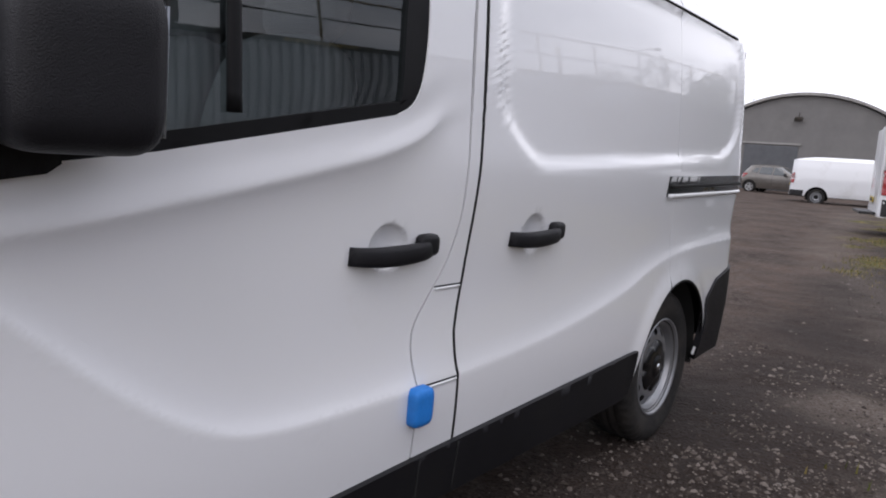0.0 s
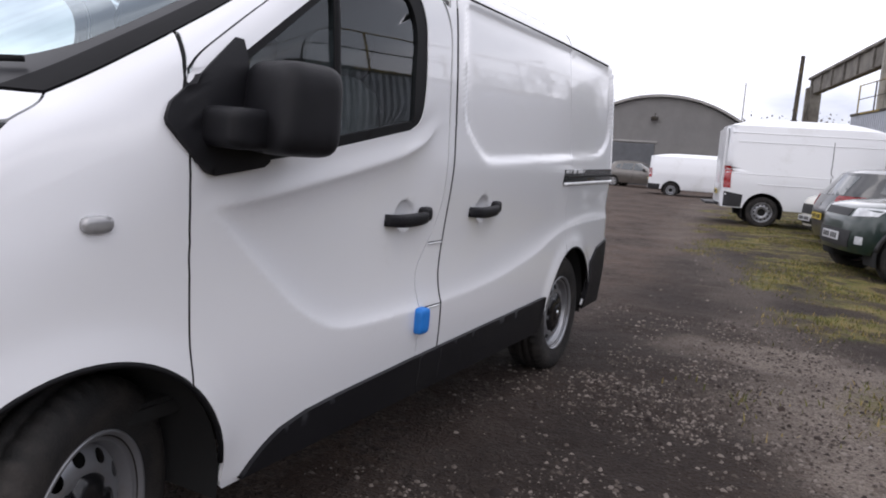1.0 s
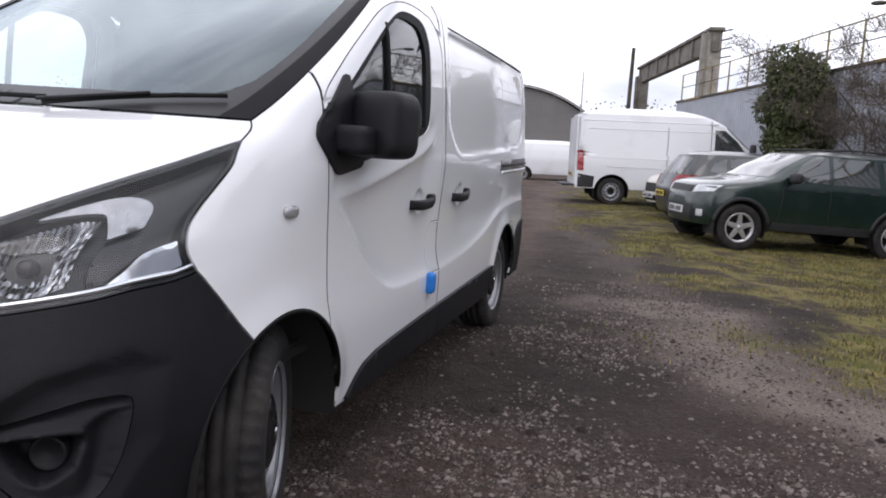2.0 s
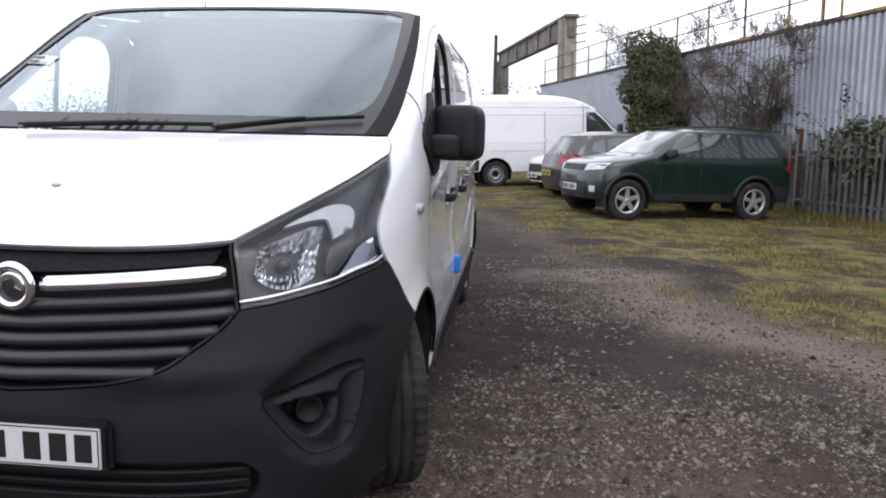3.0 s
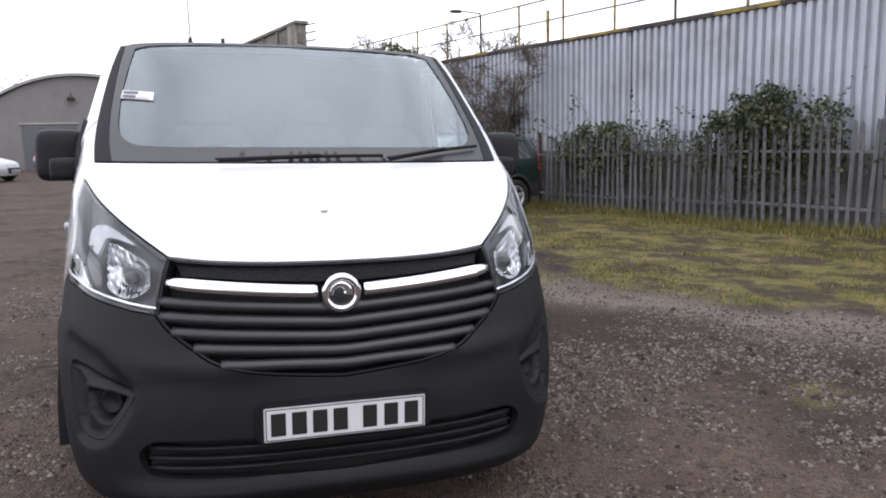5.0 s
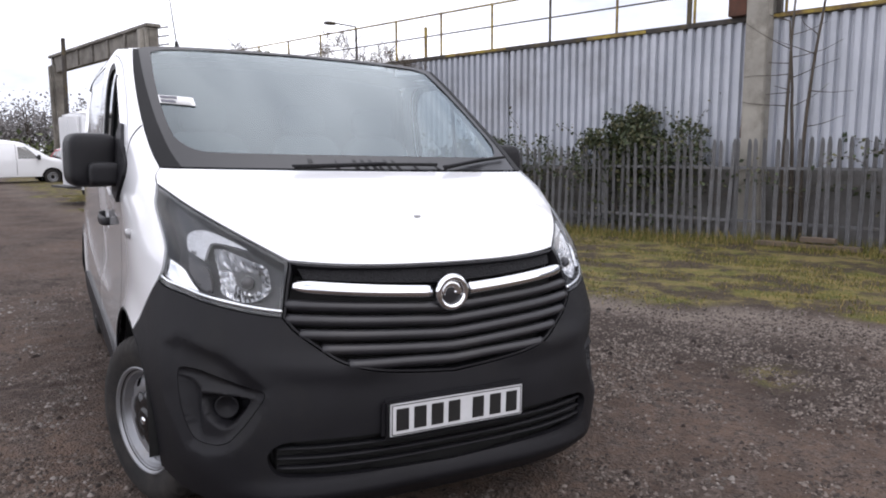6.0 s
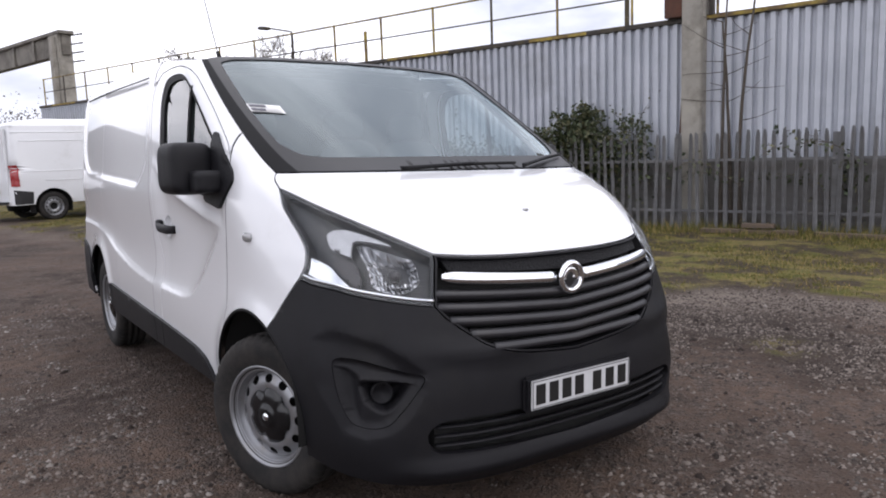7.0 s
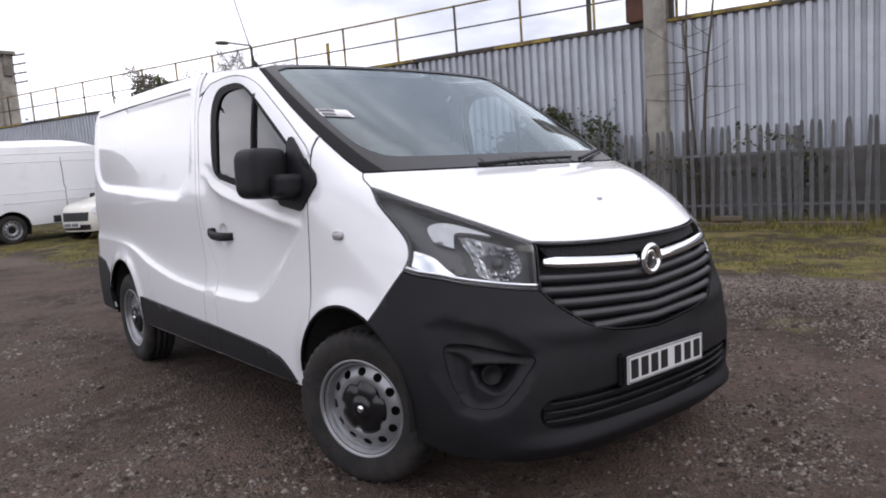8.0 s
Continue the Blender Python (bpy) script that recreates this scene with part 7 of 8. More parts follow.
HATCH = dict(category="car", floor=0.26, top=1.40, crown=0.09, wheelbase=2.46, arch=0.36, radius=0.31, track=0.73, wheels="alloy", step=0.06,
             yf=([0.15, 0.26, 0.45, 0.65, 0.80, 0.90, 0.98, 1.15, 1.40], [-0.66, -0.74, -0.78, -0.74, -0.60, -0.25, 0.15, 0.52, 1.00]),
             yr=([0.15, 0.4, 0.7, 0.95, 1.40], [2.95, 3.08, 3.10, 3.02, 2.72]),
             W=([0.15, 0.35, 0.6, 0.85, 0.95, 1.40], [0.76, 0.83, 0.85, 0.845, 0.82, 0.60]),
             ycf=([0.15, 0.8, 0.98, 1.40], [0.10, 0.15, 0.65, 1.35]), ycr=([0.15, 0.95, 1.40], [2.65, 2.60, 2.20]), nf=2.6, nr=2.8,
             mirror=(0.68, 0.97), plate_f=(-0.79, 0.42), plate_r=(3.12, 0.62),
             patches=[("windscreen", "front", [(-0.66, 1.0), (0.66, 1.0), (0.55, 1.37), (-0.55, 1.37)], CARGLASS, ""),
                      ("side_window", "side", [(0.66, 0.97), (1.32, 0.98), (1.32, 1.36), (1.10, 1.365), (0.90, 1.25)], CARGLASS, ""),
                      ("side_window", "side", [(1.38, 0.98), (2.05, 1.01), (2.0, 1.34), (1.38, 1.36)], CARGLASS, ""),
                      ("side_window", "side", [(2.11, 1.03), (2.42, 1.08), (2.30, 1.28), (2.08, 1.32)], CARGLASS, ""),
                      ("rear_window", "rear", [(0.02, 1.0), (0.60, 1.02), (0.50, 1.34), (0.02, 1.36)], CARGLASS, ""),
                      ("headlamp", "front", [(0.42, 0.66), (0.74, 0.70), (0.76, 0.80), (0.50, 0.76)], HEADLAMP, ""),
                      ("grille", "front", [(-0.38, 0.34), (0.38, 0.34), (0.42, 0.56), (-0.42, 0.56)], CARTRIM, ""),
                      ("tail_lamp", "rear", [(0.48, 0.80), (0.83, 0.80), (0.83, 1.0), (0.52, 1.0)], RED, "red tail lamp"),
                      ("seam", "side", [(0.56, 0.4), (0.57, 0.4), (0.62, 0.96), (0.61, 0.96)], CARTRIM, ""),
                      ("seam", "side", [(1.34, 0.4), (1.35, 0.4), (1.35, 0.97), (1.34, 0.97)], CARTRIM, "")])
vehicle("grey_hatchback", "dark grey hatchback with red tail lamps on grass", pose(5.25, 14.3, -0.08, 0, 0, 105.6), HATCH, GREYCAR, "small parked cars")
mini = dict(HATCH)
mini.update(yf=([0.15, 0.26, 0.45, 0.70, 0.84, 0.92, 0.98, 1.12, 1.36], [-0.62, -0.68, -0.72, -0.70, -0.60, -0.25, 0.22, 0.42, 0.72]), top=1.34, crown=0.06,
            patches=[("windscreen", "front", [(-0.62, 1.0), (0.62, 1.0), (0.54, 1.31), (-0.54, 1.31)], CARGLASS, ""),
                     ("side_window", "side", [(0.60, 0.97), (1.50, 0.98), (1.48, 1.30), (0.90, 1.30)], CARGLASS, ""),
                     ("headlamp", "front", [(0.48, 0.66), (0.56, 0.62), (0.66, 0.66), (0.69, 0.74), (0.64, 0.82), (0.54, 0.82), (0.48, 0.76)], HEADLAMP, "round headlamp"),
                     ("grille", "front", [(-0.40, 0.50), (0.40, 0.50), (0.42, 0.70), (-0.42, 0.70)], CARTRIM, "black grille"),
                     ("lower_grille", "front", [(-0.42, 0.30), (0.42, 0.30), (0.44, 0.42), (-0.44, 0.42)], CARTRIM, "")])
vehicle("white_small_car", "cream white small hatchback with black grille on grass", pose(2.75, 15.9, -0.04, 0, 0, -66), mini, CREAM, "small parked cars")

HIGHVAN = dict(category="van", floor=0.42, top=2.28, crown=0.20, wheelbase=4.05, arch=0.44, radius=0.35, track=0.86, wheels="steel", step=0.07,
               yf=([0.3, 0.45, 0.8, 1.05, 1.2, 1.3, 1.4, 1.8, 2.1, 2.28], [-0.62, -0.70, -0.70, -0.62, -0.40, -0.05, 0.30, 0.80, 1.15, 1.55]),
               yr=([0.3, 2.28], [4.98, 4.93]), W=([0.3, 0.5, 1.0, 1.5, 2.0, 2.28], [0.95, 0.99, 1.0, 0.97, 0.93, 0.88]),
               ycf=([0.3, 1.2, 1.4, 2.28], [0.2, 0.35, 1.1, 2.2]), ycr=([0.3, 2.28], [4.75, 4.70]), nf=3.0, nr=4.0,
               mirror=(0.65, 1.45), mirror_h=0.17, plate_f=(-0.72, 0.55), plate_r=(5.0, 0.75),
               patches=[("windscreen", "front", [(-0.80, 1.44), (0.80, 1.44), (0.74, 2.05), (-0.74, 2.05)], CARGLASS, ""),
                        ("side_window", "side", [(0.75, 1.38), (1.58, 1.38), (1.58, 1.98), (1.32, 1.98), (1.00, 1.72)], CARGLASS, ""),
                        ("moulding", "side", [(0.5, 0.44), (3.1, 0.44), (3.1, 0.60), (0.5, 0.60)], CARTRIM, ""),
                        ("rear_bumper", "side", [(4.52, 0.44), (4.90, 0.44), (4.90, 0.78), (4.50, 0.72)], CARTRIM, "black corner bumper"),
                        ("seam", "side", [(1.66, 0.62), (1.675, 0.62), (1.675, 2.2), (1.66, 2.2)], CARTRIM, ""),
                        ("seam", "side", [(2.72, 0.66), (2.732, 0.66), (2.732, 2.0), (2.72, 2.0)], CARTRIM, ""),
                        ("tail_lamp", "side", [(4.78, 0.86), (4.92, 0.86), (4.92, 1.36), (4.80, 1.36)], RED, "tall red tail lamp"),
                        ("headlamp", "front", [(0.55, 0.85), (0.88, 0.90), (0.88, 1.10), (0.60, 1.02)], HEADLAMP, "")])
hv = vehicle("high_roof_van", "long white high-roof van with red tail lamps", pose(4.90, 18.9, -0.02, 0, 0, 102), HIGHVAN, WHITE_FAR, "white vans")
for sx in (-1, 1):
    for zz, y0, y1, w in ((2.12, 1.5, 4.85, 0.03), (1.92, 1.55, 4.7, 0.02), (1.20, 1.5, 4.75, 0.022), (0.98, 1.5, 4.2, 0.018)):
        t = np.linspace(y0, y1, 12)
        Hh = np.interp(zz, HIGHVAN["W"][0], HIGHVAN["W"][1])
        pts = np.stack([np.full(12, sx * (Hh + 0.002)), t, np.full(12, zz)], 1)
        v, f = sweep(pts, w, 0.02, np.tile([sx * 1.0, 0, 0], (12, 1)))
        part_mesh("pressed_swage", v, f, WHITE_FAR, hv)
    bm = bmesh.new()
    box(bm, (sx * 0.40, 4.945, 1.35), (0.78, 0.05, 1.75), None, 0.02)
    part("rear_door", bm, WHITE_FAR, hv)
    bm = bmesh.new()
    box(bm, (sx * 0.83, 3.2, 0.52), (0.04, 0.75, 0.16), None, 0.01)
    part("side_skirt", bm, WHITE_FAR, hv)
bm = bmesh.new()
box(bm, (0, 5.12, 0.48), (1.5, 0.30, 0.05), None, 0.01)
part("rear_step", bm, CARTRIM, hv, "black rear step")

LOWVAN = dict(HIGHVAN)
LOWVAN.update(top=1.78, crown=0.16, wheelbase=3.85, floor=0.36, radius=0.33, arch=0.41, track=0.80,
              yf=([0.3, 0.45, 0.75, 0.95, 1.08, 1.16, 1.5, 1.78], [-0.82, -0.90, -0.90, -0.78, -0.45, -0.10, 0.45, 0.95]),
              yr=([0.3, 1.78], [4.88, 4.83]), W=([0.3, 0.5, 1.0, 1.4, 1.78], [0.90, 0.94, 0.95, 0.90, 0.78]),
              ycf=([0.3, 0.95, 1.16, 1.78], [0.05, 0.1, 0.6, 1.5]), ycr=([0.3, 1.78], [4.65, 4.60]), mirror=(0.5, 1.12), mirror_h=0.11, plate_f=(-0.92, 0.45), plate_r=(4.9, 0.8),
              patches=[("windscreen", "front", [(-0.74, 1.18), (0.74, 1.18), (0.64, 1.70), (-0.64, 1.70)], CARGLASS, ""),
                       ("side_window", "side", [(0.45, 1.12), (1.25, 1.12), (1.25, 1.62), (0.95, 1.62)], CARGLASS, ""),
                       ("rear_bumper", "side", [(4.35, 0.36), (4.83, 0.36), (4.83, 0.58), (4.32, 0.58)], CARTRIM, ""),
                       ("seam", "side", [(1.32, 0.45), (1.332, 0.45), (1.332, 1.7), (1.32, 1.7)], CARTRIM, ""),
                       ("tail_lamp", "side", [(4.70, 0.85), (4.85, 0.85), (4.85, 1.25), (4.70, 1.25)], RED, "red tail lamp"),
                       ("headlamp", "front", [(0.50, 0.72), (0.82, 0.76), (0.82, 0.90), (0.55, 0.86)], HEADLAMP, "")])
vehicle("low_roof_van", "white low-roof panel van parked by the shed", pose(0.14, 33.7, -0.1, 0, 0, 98), LOWVAN, WHITE_FAR, "white vans")
far = dict(HATCH)
far.update(step=0.10)
vehicle("silver_hatchback", "brownish silver hatchback parked before the shed door", pose(-5.6, 40.8, -0.05, 0, 0, 82), far, SILVERCAR, "distant parked cars")
vehicle("red_hatchback", "red hatchback parked behind the white vans", pose(1.9, 32.6, 0, 0, 0, 20), far, REDCAR, "distant parked cars")
for i, (x, y, rz, pt, lab) in enumerate(((-8.2, 31.0, 70, PALECAR, "pale silver hatchback in a distant row"), (-10.6, 29.0, 60, GREYCAR, "dark grey hatchback in a distant row"), (-9.6, 35.5, 75, PALECAR, "pale silver car further back in a row"), (-13.0, 33.0, 64, SILVERCAR, "brown silver car in a distant row"))):
    vehicle("row_hatchback", lab, pose(x, y, 0, 0, 0, rz), far, pt, "distant parked cars")


# ---------------------------------------------------------------- plants
BARK = make_mat("grey_brown_bark", (0.085, 0.068, 0.052), 0.9, color2=(0.05, 0.042, 0.034), scale=9, bump=0.4, bump_scale=70)
IVY = island_mat("ivy_leaves", (0.030, 0.042, 0.016), (0.066, 0.082, 0.030), (0.12, 0.13, 0.055), 0.55)
BRAMBLE = island_mat("bramble_leaves", (0.026, 0.038, 0.018), (0.052, 0.066, 0.030), (0.11, 0.10, 0.05), 0.55)
DRYLEAF = island_mat("dry_brown_leaves", (0.08, 0.068, 0.046), (0.12, 0.098, 0.066), (0.18, 0.15, 0.10), 0.8)
TWIG = make_mat("fine_twigs", (0.125, 0.102, 0.080), 0.9, var=0.3, scale=8)
WOODS = island_mat("far_bare_woods", (0.13, 0.125, 0.125), (0.19, 0.18, 0.175), (0.26, 0.25, 0.245), 0.95)


def leaf_mesh(name, pos, size, mat, seed, droop=0.3):
    """Small folded leaves at the given places."""
    rng = np.random.default_rng(seed)
    n = len(pos)
    d = rng.normal(size=(n, 3)) + np.array([0, 0, -droop])
    d /= np.linalg.norm(d, axis=1)[:, None]
    e = np.cross(d, rng.normal(size=(n, 3)))
    e /= np.linalg.norm(e, axis=1)[:, None]
    nn = np.cross(d, e)
    s = (size * rng.uniform(0.6, 1.4, n))[:, None]
    p0 = pos
    p1 = pos + d * s * 0.5 + e * s * 0.36 + nn * s * 0.10
    p2 = pos + d * s
    p3 = pos + d * s * 0.5 - e * s * 0.36 + nn * s * 0.10
    v = np.stack([p0, p1, p2, p3], 1)
    f = np.array([(0, 1, 2), (0, 2, 3)])[None] + (np.arange(n) * 4)[:, None, None]
    me_ob = bulk_mesh(name, v.reshape(-1, 3), f.reshape(-1, 3), mat)
    return me_ob


def limbs(rng, start, direction, length, radius, depth, out, tips, spread=0.6, rise=0.15):
    """A branching skeleton of tapered rods."""
    p, d = Vector(start), Vector(direction).normalized()
    k = 6
    r = radius
    for i in range(k):
        d = (d + Vector((rng.gauss(0, 0.19), rng.gauss(0, 0.19), rng.gauss(0, 0.13) + rise * 0.2))).normalized()
        q = p + d * length / k
        r2 = r * 0.87
        out.append((p.copy(), q.copy(), r, r2))
        if depth > 0 and i > 0 and (i % 2 or depth < 3):
            for _ in range(rng.choice((1, 1, 2))):
                s = Vector((rng.gauss(0, 1), rng.gauss(0, 1), rng.gauss(0.25, 0.6))).normalized()
                limbs(rng, q, d * (1 - spread) + s * spread, length * rng.uniform(0.30, 0.55), r2 * 0.5, depth - 1, out, tips, spread, rise)
        p, r = q, r2
    tips.append(p.copy())


def rods(name, segs, mat, parent, sides=5, label=""):
    vs, fs = [], []
    for a, b, r1, r2 in segs:
        d = b - a
        if d.length < 1e-5:
            continue
        q = d.to_track_quat("Z", "Y").to_matrix()
        k = len(vs)
        n = sides if r1 > 0.012 else 3
        for p, r in ((a, r1), (b, r2)):
            for i in range(n):
                t = 2 * math.pi * i / n
                vs.append(p + q @ Vector((r * math.cos(t), r * math.sin(t), 0)))
        for i in range(n):
            j = (i + 1) % n
            fs.append((k + i, k + j, k + n + j, k + n + i))
    return part_mesh(name, vs, fs, mat, parent, label)


def under(ob, parent, m):
    """Hangs a mesh built in world places under a thing."""
    ob.data.transform(m.inverted())
    ob.parent = parent
    return ob


def ivy_tree():
    base = by_fence(14.1, -0.2, 0)
    m = Matrix.Translation((base.x, base.y, -0.2))
    t = thing("ivy_tree", m, "bushy tree smothered in dark green ivy", "tree")
    rng = random.Random(21)
    segs, tips = [], []
    for k in range(3):
        limbs(rng, (rng.uniform(-0.3, 0.3), rng.uniform(-0.3, 0.3), 0), (rng.gauss(0, 0.15), rng.gauss(0, 0.15), 1), 2.9, 0.11, 0, segs, tips, 0.35)
    rods("trunk", segs, BARK, t, 7)
    g = np.random.default_rng(22)
    lumps = []
    for k in range(70):
        z = g.uniform(0.5, 4.1)
        w = 0.72 * math.sin(min(1.0, (z + 0.5) / 2.0) * math.pi / 2) * (1 - max(0, (z - 2.7) / 2.6))
        a = g.uniform(0, 6.28)
        r = w * g.uniform(0.2, 1.0)
        lumps.append((r * math.cos(a), r * math.sin(a), z, g.uniform(0.25, 0.48)))
    pos = []
    for x, y, z, r in lumps:
        n = int(900 * (r / 0.5) ** 2)
        d = g.normal(size=(n, 3))
        d /= np.linalg.norm(d, axis=1)[:, None]
        pos.append(np.array([x, y, z]) + d * r * g.uniform(0.72, 1.08, (n, 1)) * np.array([1, 1, 0.9]))
    pos = np.vstack(pos) + np.array([base.x, base.y, -0.2])
    under(leaf_mesh("crown", pos, 0.085, IVY, 23, 0.6), t, m)


def bare_tree(along, off, height, seed, name, label, leaves=900, stems=4, spread=0.62):
    base = by_fence(along, off, 0)
    z0 = float(ground_z(base.x, base.y)) - 0.05
    m = Matrix.Translation((base.x, base.y, z0))
    t = thing(name, m, label, "tree")
    rng = random.Random(seed)
    segs, tips = [], []
    for k in range(stems):
        a = 2 * math.pi * k / stems + rng.uniform(-0.4, 0.4)
        limbs(rng, (0.12 * math.cos(a), 0.12 * math.sin(a), 0), (0.24 * math.cos(a), 0.24 * math.sin(a), 1), height * rng.uniform(0.7, 0.95), 0.042, 3, segs, tips, spread)
    # fine sprays along every thin branch
    spray = []
    for a, b, r1, r2 in segs:
        if r1 < 0.016:
            for _ in range(1):
                d = ((b - a).normalized() + Vector((rng.gauss(0, 0.7), rng.gauss(0, 0.7), rng.gauss(0.1, 0.6)))).normalized()
                p = a.lerp(b, rng.random())
                q = p + d * rng.uniform(0.06, 0.22)
                e = q + (d + Vector((rng.gauss(0, 0.5), rng.gauss(0, 0.5), rng.gauss(0, 0.5)))).normalized() * rng.uniform(0.05, 0.16)
                spray += [(p, q, 0.006, 0.005), (q, e, 0.005, 0.0035)]
                tips.append(e.copy())
    segs += spray
    rods("trunk", [s for s in segs if s[2] > 0.014], BARK, t, 7)
    tw = rods("twig", [s for s in segs if s[2] <= 0.014], TWIG, t, 3)
    tagged(tw, "mass of fine brown twigs", kind="stuff")
    g = np.random.default_rng(seed + 1)
    ends = np.array([tuple(p) for p in tips])
    if leaves:
        pos = ends[g.integers(0, len(ends), leaves)] + g.normal(0, 0.05, (leaves, 3)) + np.array([base.x, base.y, z0])
        under(leaf_mesh("crown", pos, 0.034, DRYLEAF, seed + 2), t, m)
    return t


def sapling(along, off, height, seed):
    base = by_fence(along, off, 0)
    z0 = float(ground_z(base.x, base.y)) - 0.05
    t = thing("bare_sapling", Matrix.Translation((base.x, base.y, z0)), "thin leafless sapling growing through the fence", "tree", "saplings at the fence")
    rng = random.Random(seed)
    segs, stem = [], []
    p, d, r = Vector((0, 0, 0)), Vector((rng.gauss(0, 0.05), rng.gauss(0, 0.05), 1)).normalized(), 0.046
    k = 16
    for i in range(k):
        d = (d + Vector((rng.gauss(0, 0.03), rng.gauss(0, 0.03), 0.05))).normalized()
        q = p + d * height / k
        stem.append((p.copy(), q.copy(), r, r * 0.93))
        if i > 5:
            for _ in range(rng.choice((0, 1, 1))):
                s = Vector((FA.x * rng.choice((-1, 1)), FA.y * rng.choice((-1, 1)), rng.uniform(-0.1, 0.7))) + Vector((rng.gauss(0, 0.25), rng.gauss(0, 0.25), 0))
                s.normalize()
                b, rb = q.copy(), 0.011
                for j in range(5):
                    s = (s + Vector((rng.gauss(0, 0.1), rng.gauss(0, 0.1), rng.gauss(0.04, 0.08)))).normalized()
                    c = b + s * rng.uniform(0.10, 0.2)
                    segs.append((b.copy(), c.copy(), rb, rb * 0.8))
                    b, rb = c, rb * 0.8
        p, r = q, r * 0.93
    pts = np.array([tuple(q[0]) for q in stem] + [tuple(stem[-1][1])])
    v, f = sweep(pts, 0.092, 0.092, np.tile([1.0, 0.0, 0.0], (len(pts), 1)), taper=0.93 ** np.arange(len(pts)))
    part_mesh("stem", v, f, BARK, t)
    tagged(rods("twig", segs, BARK, t, 4), "thin bare side twigs", kind="stuff")


def bramble(along, length, top, seed, count):
    """Brambles heaped on the fence."""
    base = by_fence(along, 0.3, 0)
    m = Matrix.Translation((base.x, base.y, -0.2))
    t = thing("bramble_bush", m, "tangled green brambles climbing over the fence", "bush", "brambles on the fence")
    g = np.random.default_rng(seed)
    rng = random.Random(seed)
    segs = []
    pos = []
    n = count * 5
    a = g.uniform(-length / 2, length / 2, n)
    o = g.normal(0.20, 0.16, n)
    z = g.uniform(0.1, top + 0.3, n)
    keep = g.uniform(0, 1, n)
    for ai, oi, zi, ki in zip(a, o, z, keep):
        edge = 1 - (2 * abs(ai) / length) ** 2.5
        hh = top * (0.62 + 0.38 * edge) + 0.34 * fnoise(ai + along, seed, 1.3) + 0.22 * fnoise(ai + along, seed, 4.0)
        d = fnoise(ai * 2.6 + along, zi * 2.6, 1.0, seed + oi * 2.6) + 0.5 * fnoise(ai * 7 + along, zi * 7, 1.0, seed + oi * 7)
        low = min(1.0, 0.10 + max(0.0, (zi - 0.75) * 1.1))
        if zi < hh and d + 0.22 > 0 and ki < low * min(1.0, max(0.12, edge * 1.6)) * min(1.0, (hh - zi) / 0.12 + 0.25):
            pos.append(np.array(by_fence(along + ai, oi, zi - 0.2))[None])
    for k in range(int(9 * length)):
        a = g.uniform(-length / 2, length / 2)
        p = by_fence(a, g.uniform(-0.1, 0.3), 0) - by_fence(0, 0, 0)
        p = Vector((p.x, p.y, 0.1))
        d = Vector((FA.x * rng.gauss(0, 0.5), FA.y * rng.gauss(0, 0.5), 1.4)).normalized()
        for j in range(9):
            q = p + d * 0.26
            segs.append((p.copy(), q.copy(), 0.006, 0.005))
            d = (d + Vector((rng.gauss(0, 0.15), rng.gauss(0, 0.15), -0.23))).normalized()
            p = q
            if p.z > 0.8:
                w = np.array(p) + np.array([base.x, base.y, -0.2])
                pos.append(w + g.normal(0, 0.06, (6, 3)))
    tagged(rods("cane", segs, TWIG, t, 3), "tangled thorny canes", kind="stuff")
    under(leaf_mesh("crown", np.vstack(pos), 0.07, BRAMBLE, seed + 1), t, m)


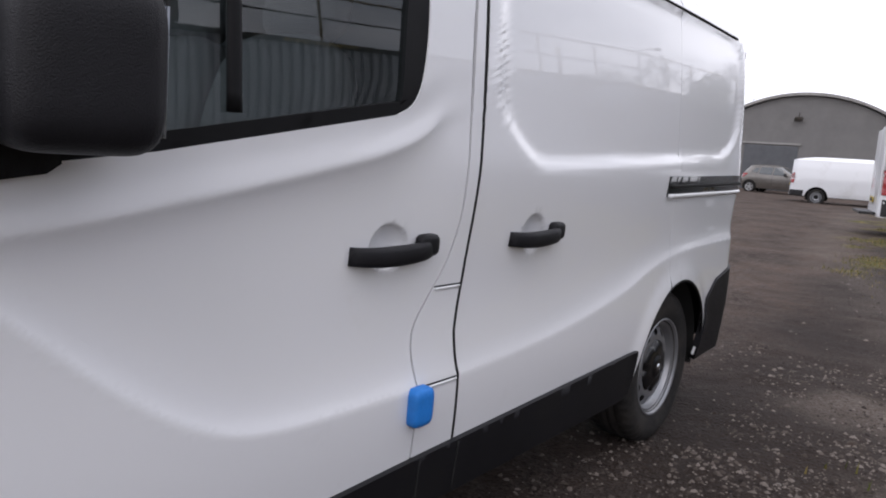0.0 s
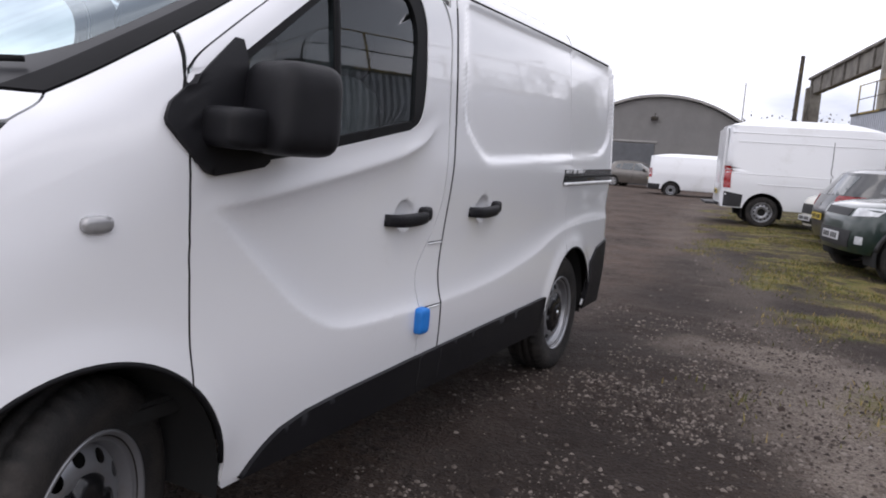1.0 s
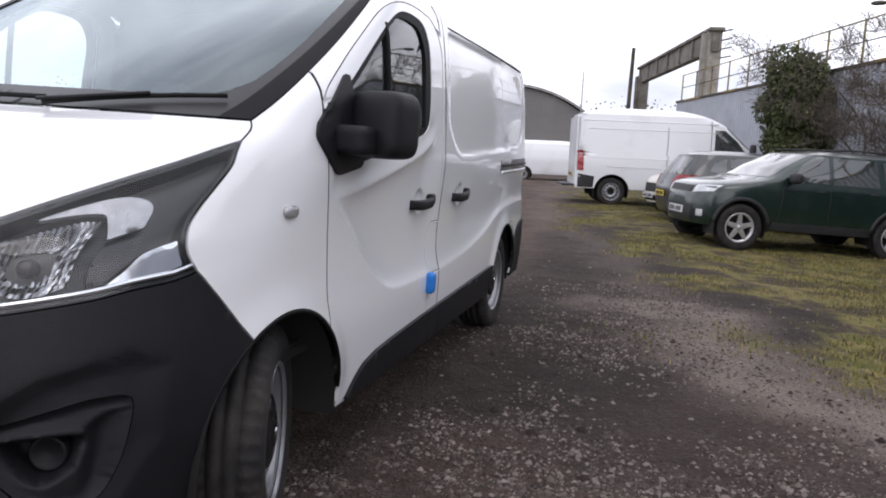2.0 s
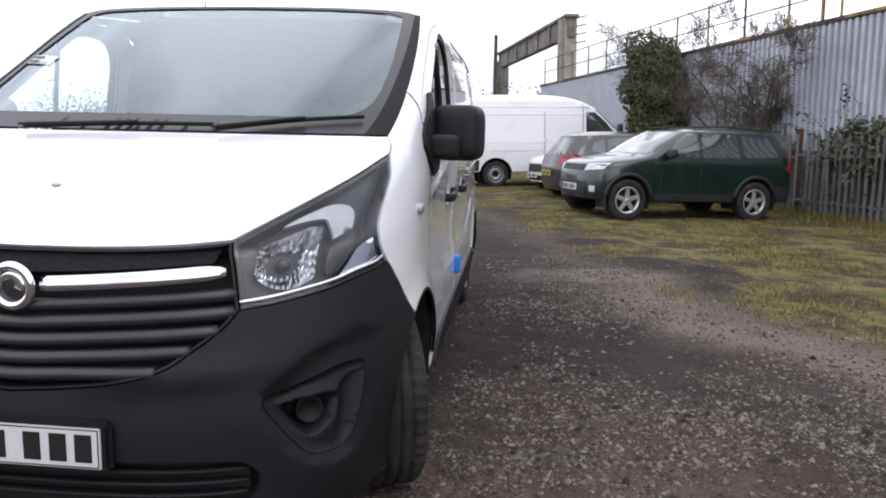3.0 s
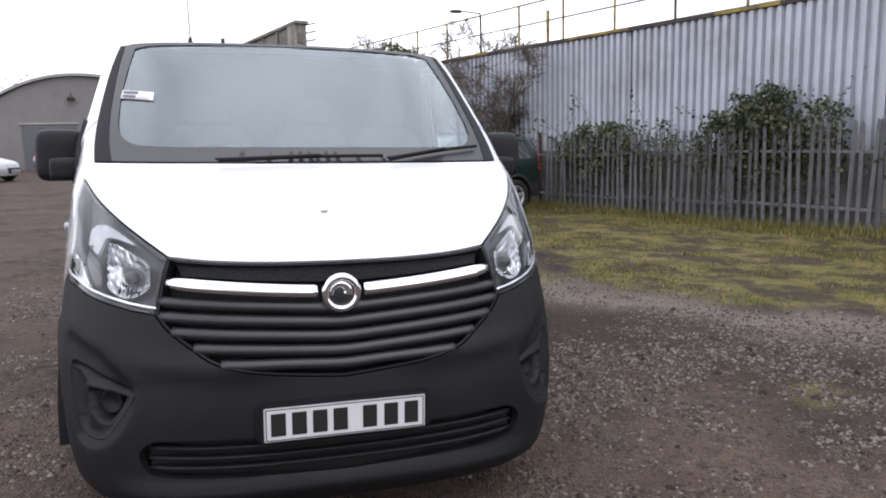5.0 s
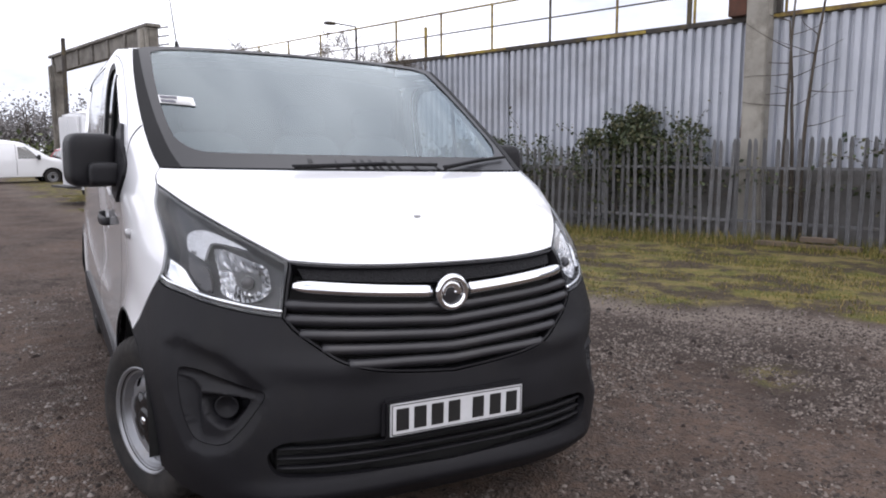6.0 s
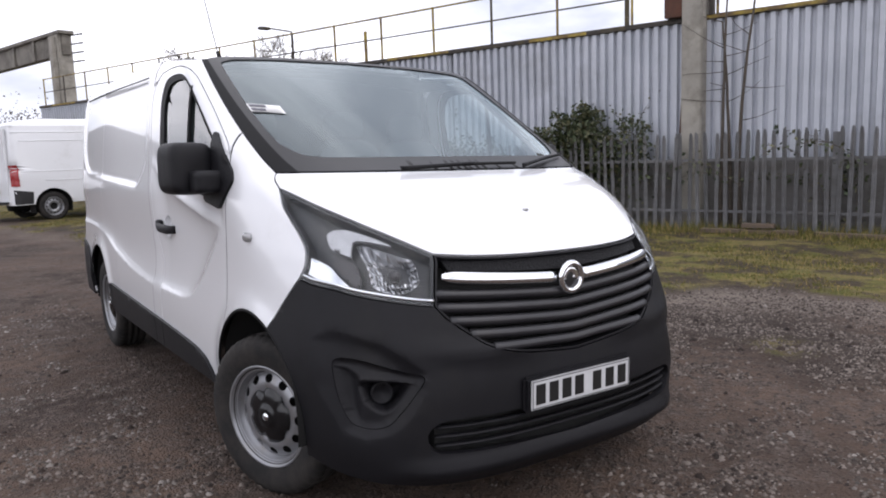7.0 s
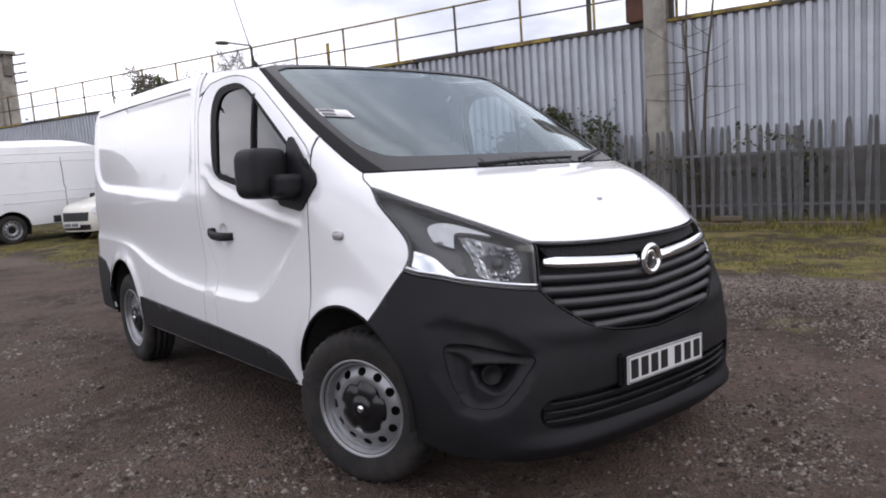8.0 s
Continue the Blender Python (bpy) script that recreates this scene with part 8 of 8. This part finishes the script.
ivy_tree()
bare_tree(10.3, 0.15, 4.0, 31, "bare_thorn_tree", "leafless thorn tree with brown twigs by the wall", 3000, 8, 0.54)
sapling(-0.05, 0.25, 4.4, 41)
sapling(0.30, 0.22, 4.0, 42)
sapling(0.12, 0.28, 3.6, 44)
bramble(3.2, 2.3, 2.1, 51, 4200)
bramble(1.9, 0.9, 1.9, 52, 600)
bramble(6.8, 2.8, 1.82, 53, 3300)
bramble(5.1, 1.1, 1.6, 54, 400)
bramble(-1.6, 1.0, 1.1, 55, 250)


def far_woods():
    """A belt of bare woods along the horizon."""
    g = np.random.default_rng(61)
    pos, segs = [], []
    for k in range(250):
        x = g.uniform(-75, 45)
        y = g.uniform(74, 92) - 0.12 * abs(x)
        if k >= 150:
            # the belt turns along the yard's open side
            x, y = g.uniform(-70, -58), g.uniform(-70, 80)
        h = g.uniform(3.6, 7.0)
        for j in range(3):
            a = g.uniform(-0.3, 0.3)
            segs.append((Vector((x, y, -0.5)), Vector((x + a * h * 0.6, y, h * g.uniform(0.6, 0.95))), 0.14, 0.03))
        n = 520 if k < 150 else 220
        d = g.normal(size=(n, 3)) * np.array([1.5, 1.0, 1.25])
        pos.append(np.array([x, y, h * 0.62]) + d * h / 6)
    ob = leaf_mesh("woods", np.vstack(pos), 0.26, WOODS, 62)
    tagged(ob, "distant belt of bare winter trees", "woods", kind="stuff")
    tr = rods("woods", segs, BARK, None, 5)
    tagged(tr, "distant bare tree trunks", "woods", kind="stuff")
    # low evergreen hedge in front
    n = 9000
    x = g.uniform(-60, 20, n)
    p = np.stack([x, 66 + g.normal(0, 0.8, n), np.abs(g.normal(0, 1.0, n)) * 1.1], 1)
    p2 = np.stack([-50 + g.normal(0, 0.8, n), g.uniform(-60, 66, n), np.abs(g.normal(0, 1.0, n)) * 1.4], 1)
    p = np.vstack([p, p2])
    hb = leaf_mesh("hedge", p, 0.4, IVY, 63)
    tagged(hb, "distant dark hedge below the bare trees", "hedge", kind="stuff")


far_woods()
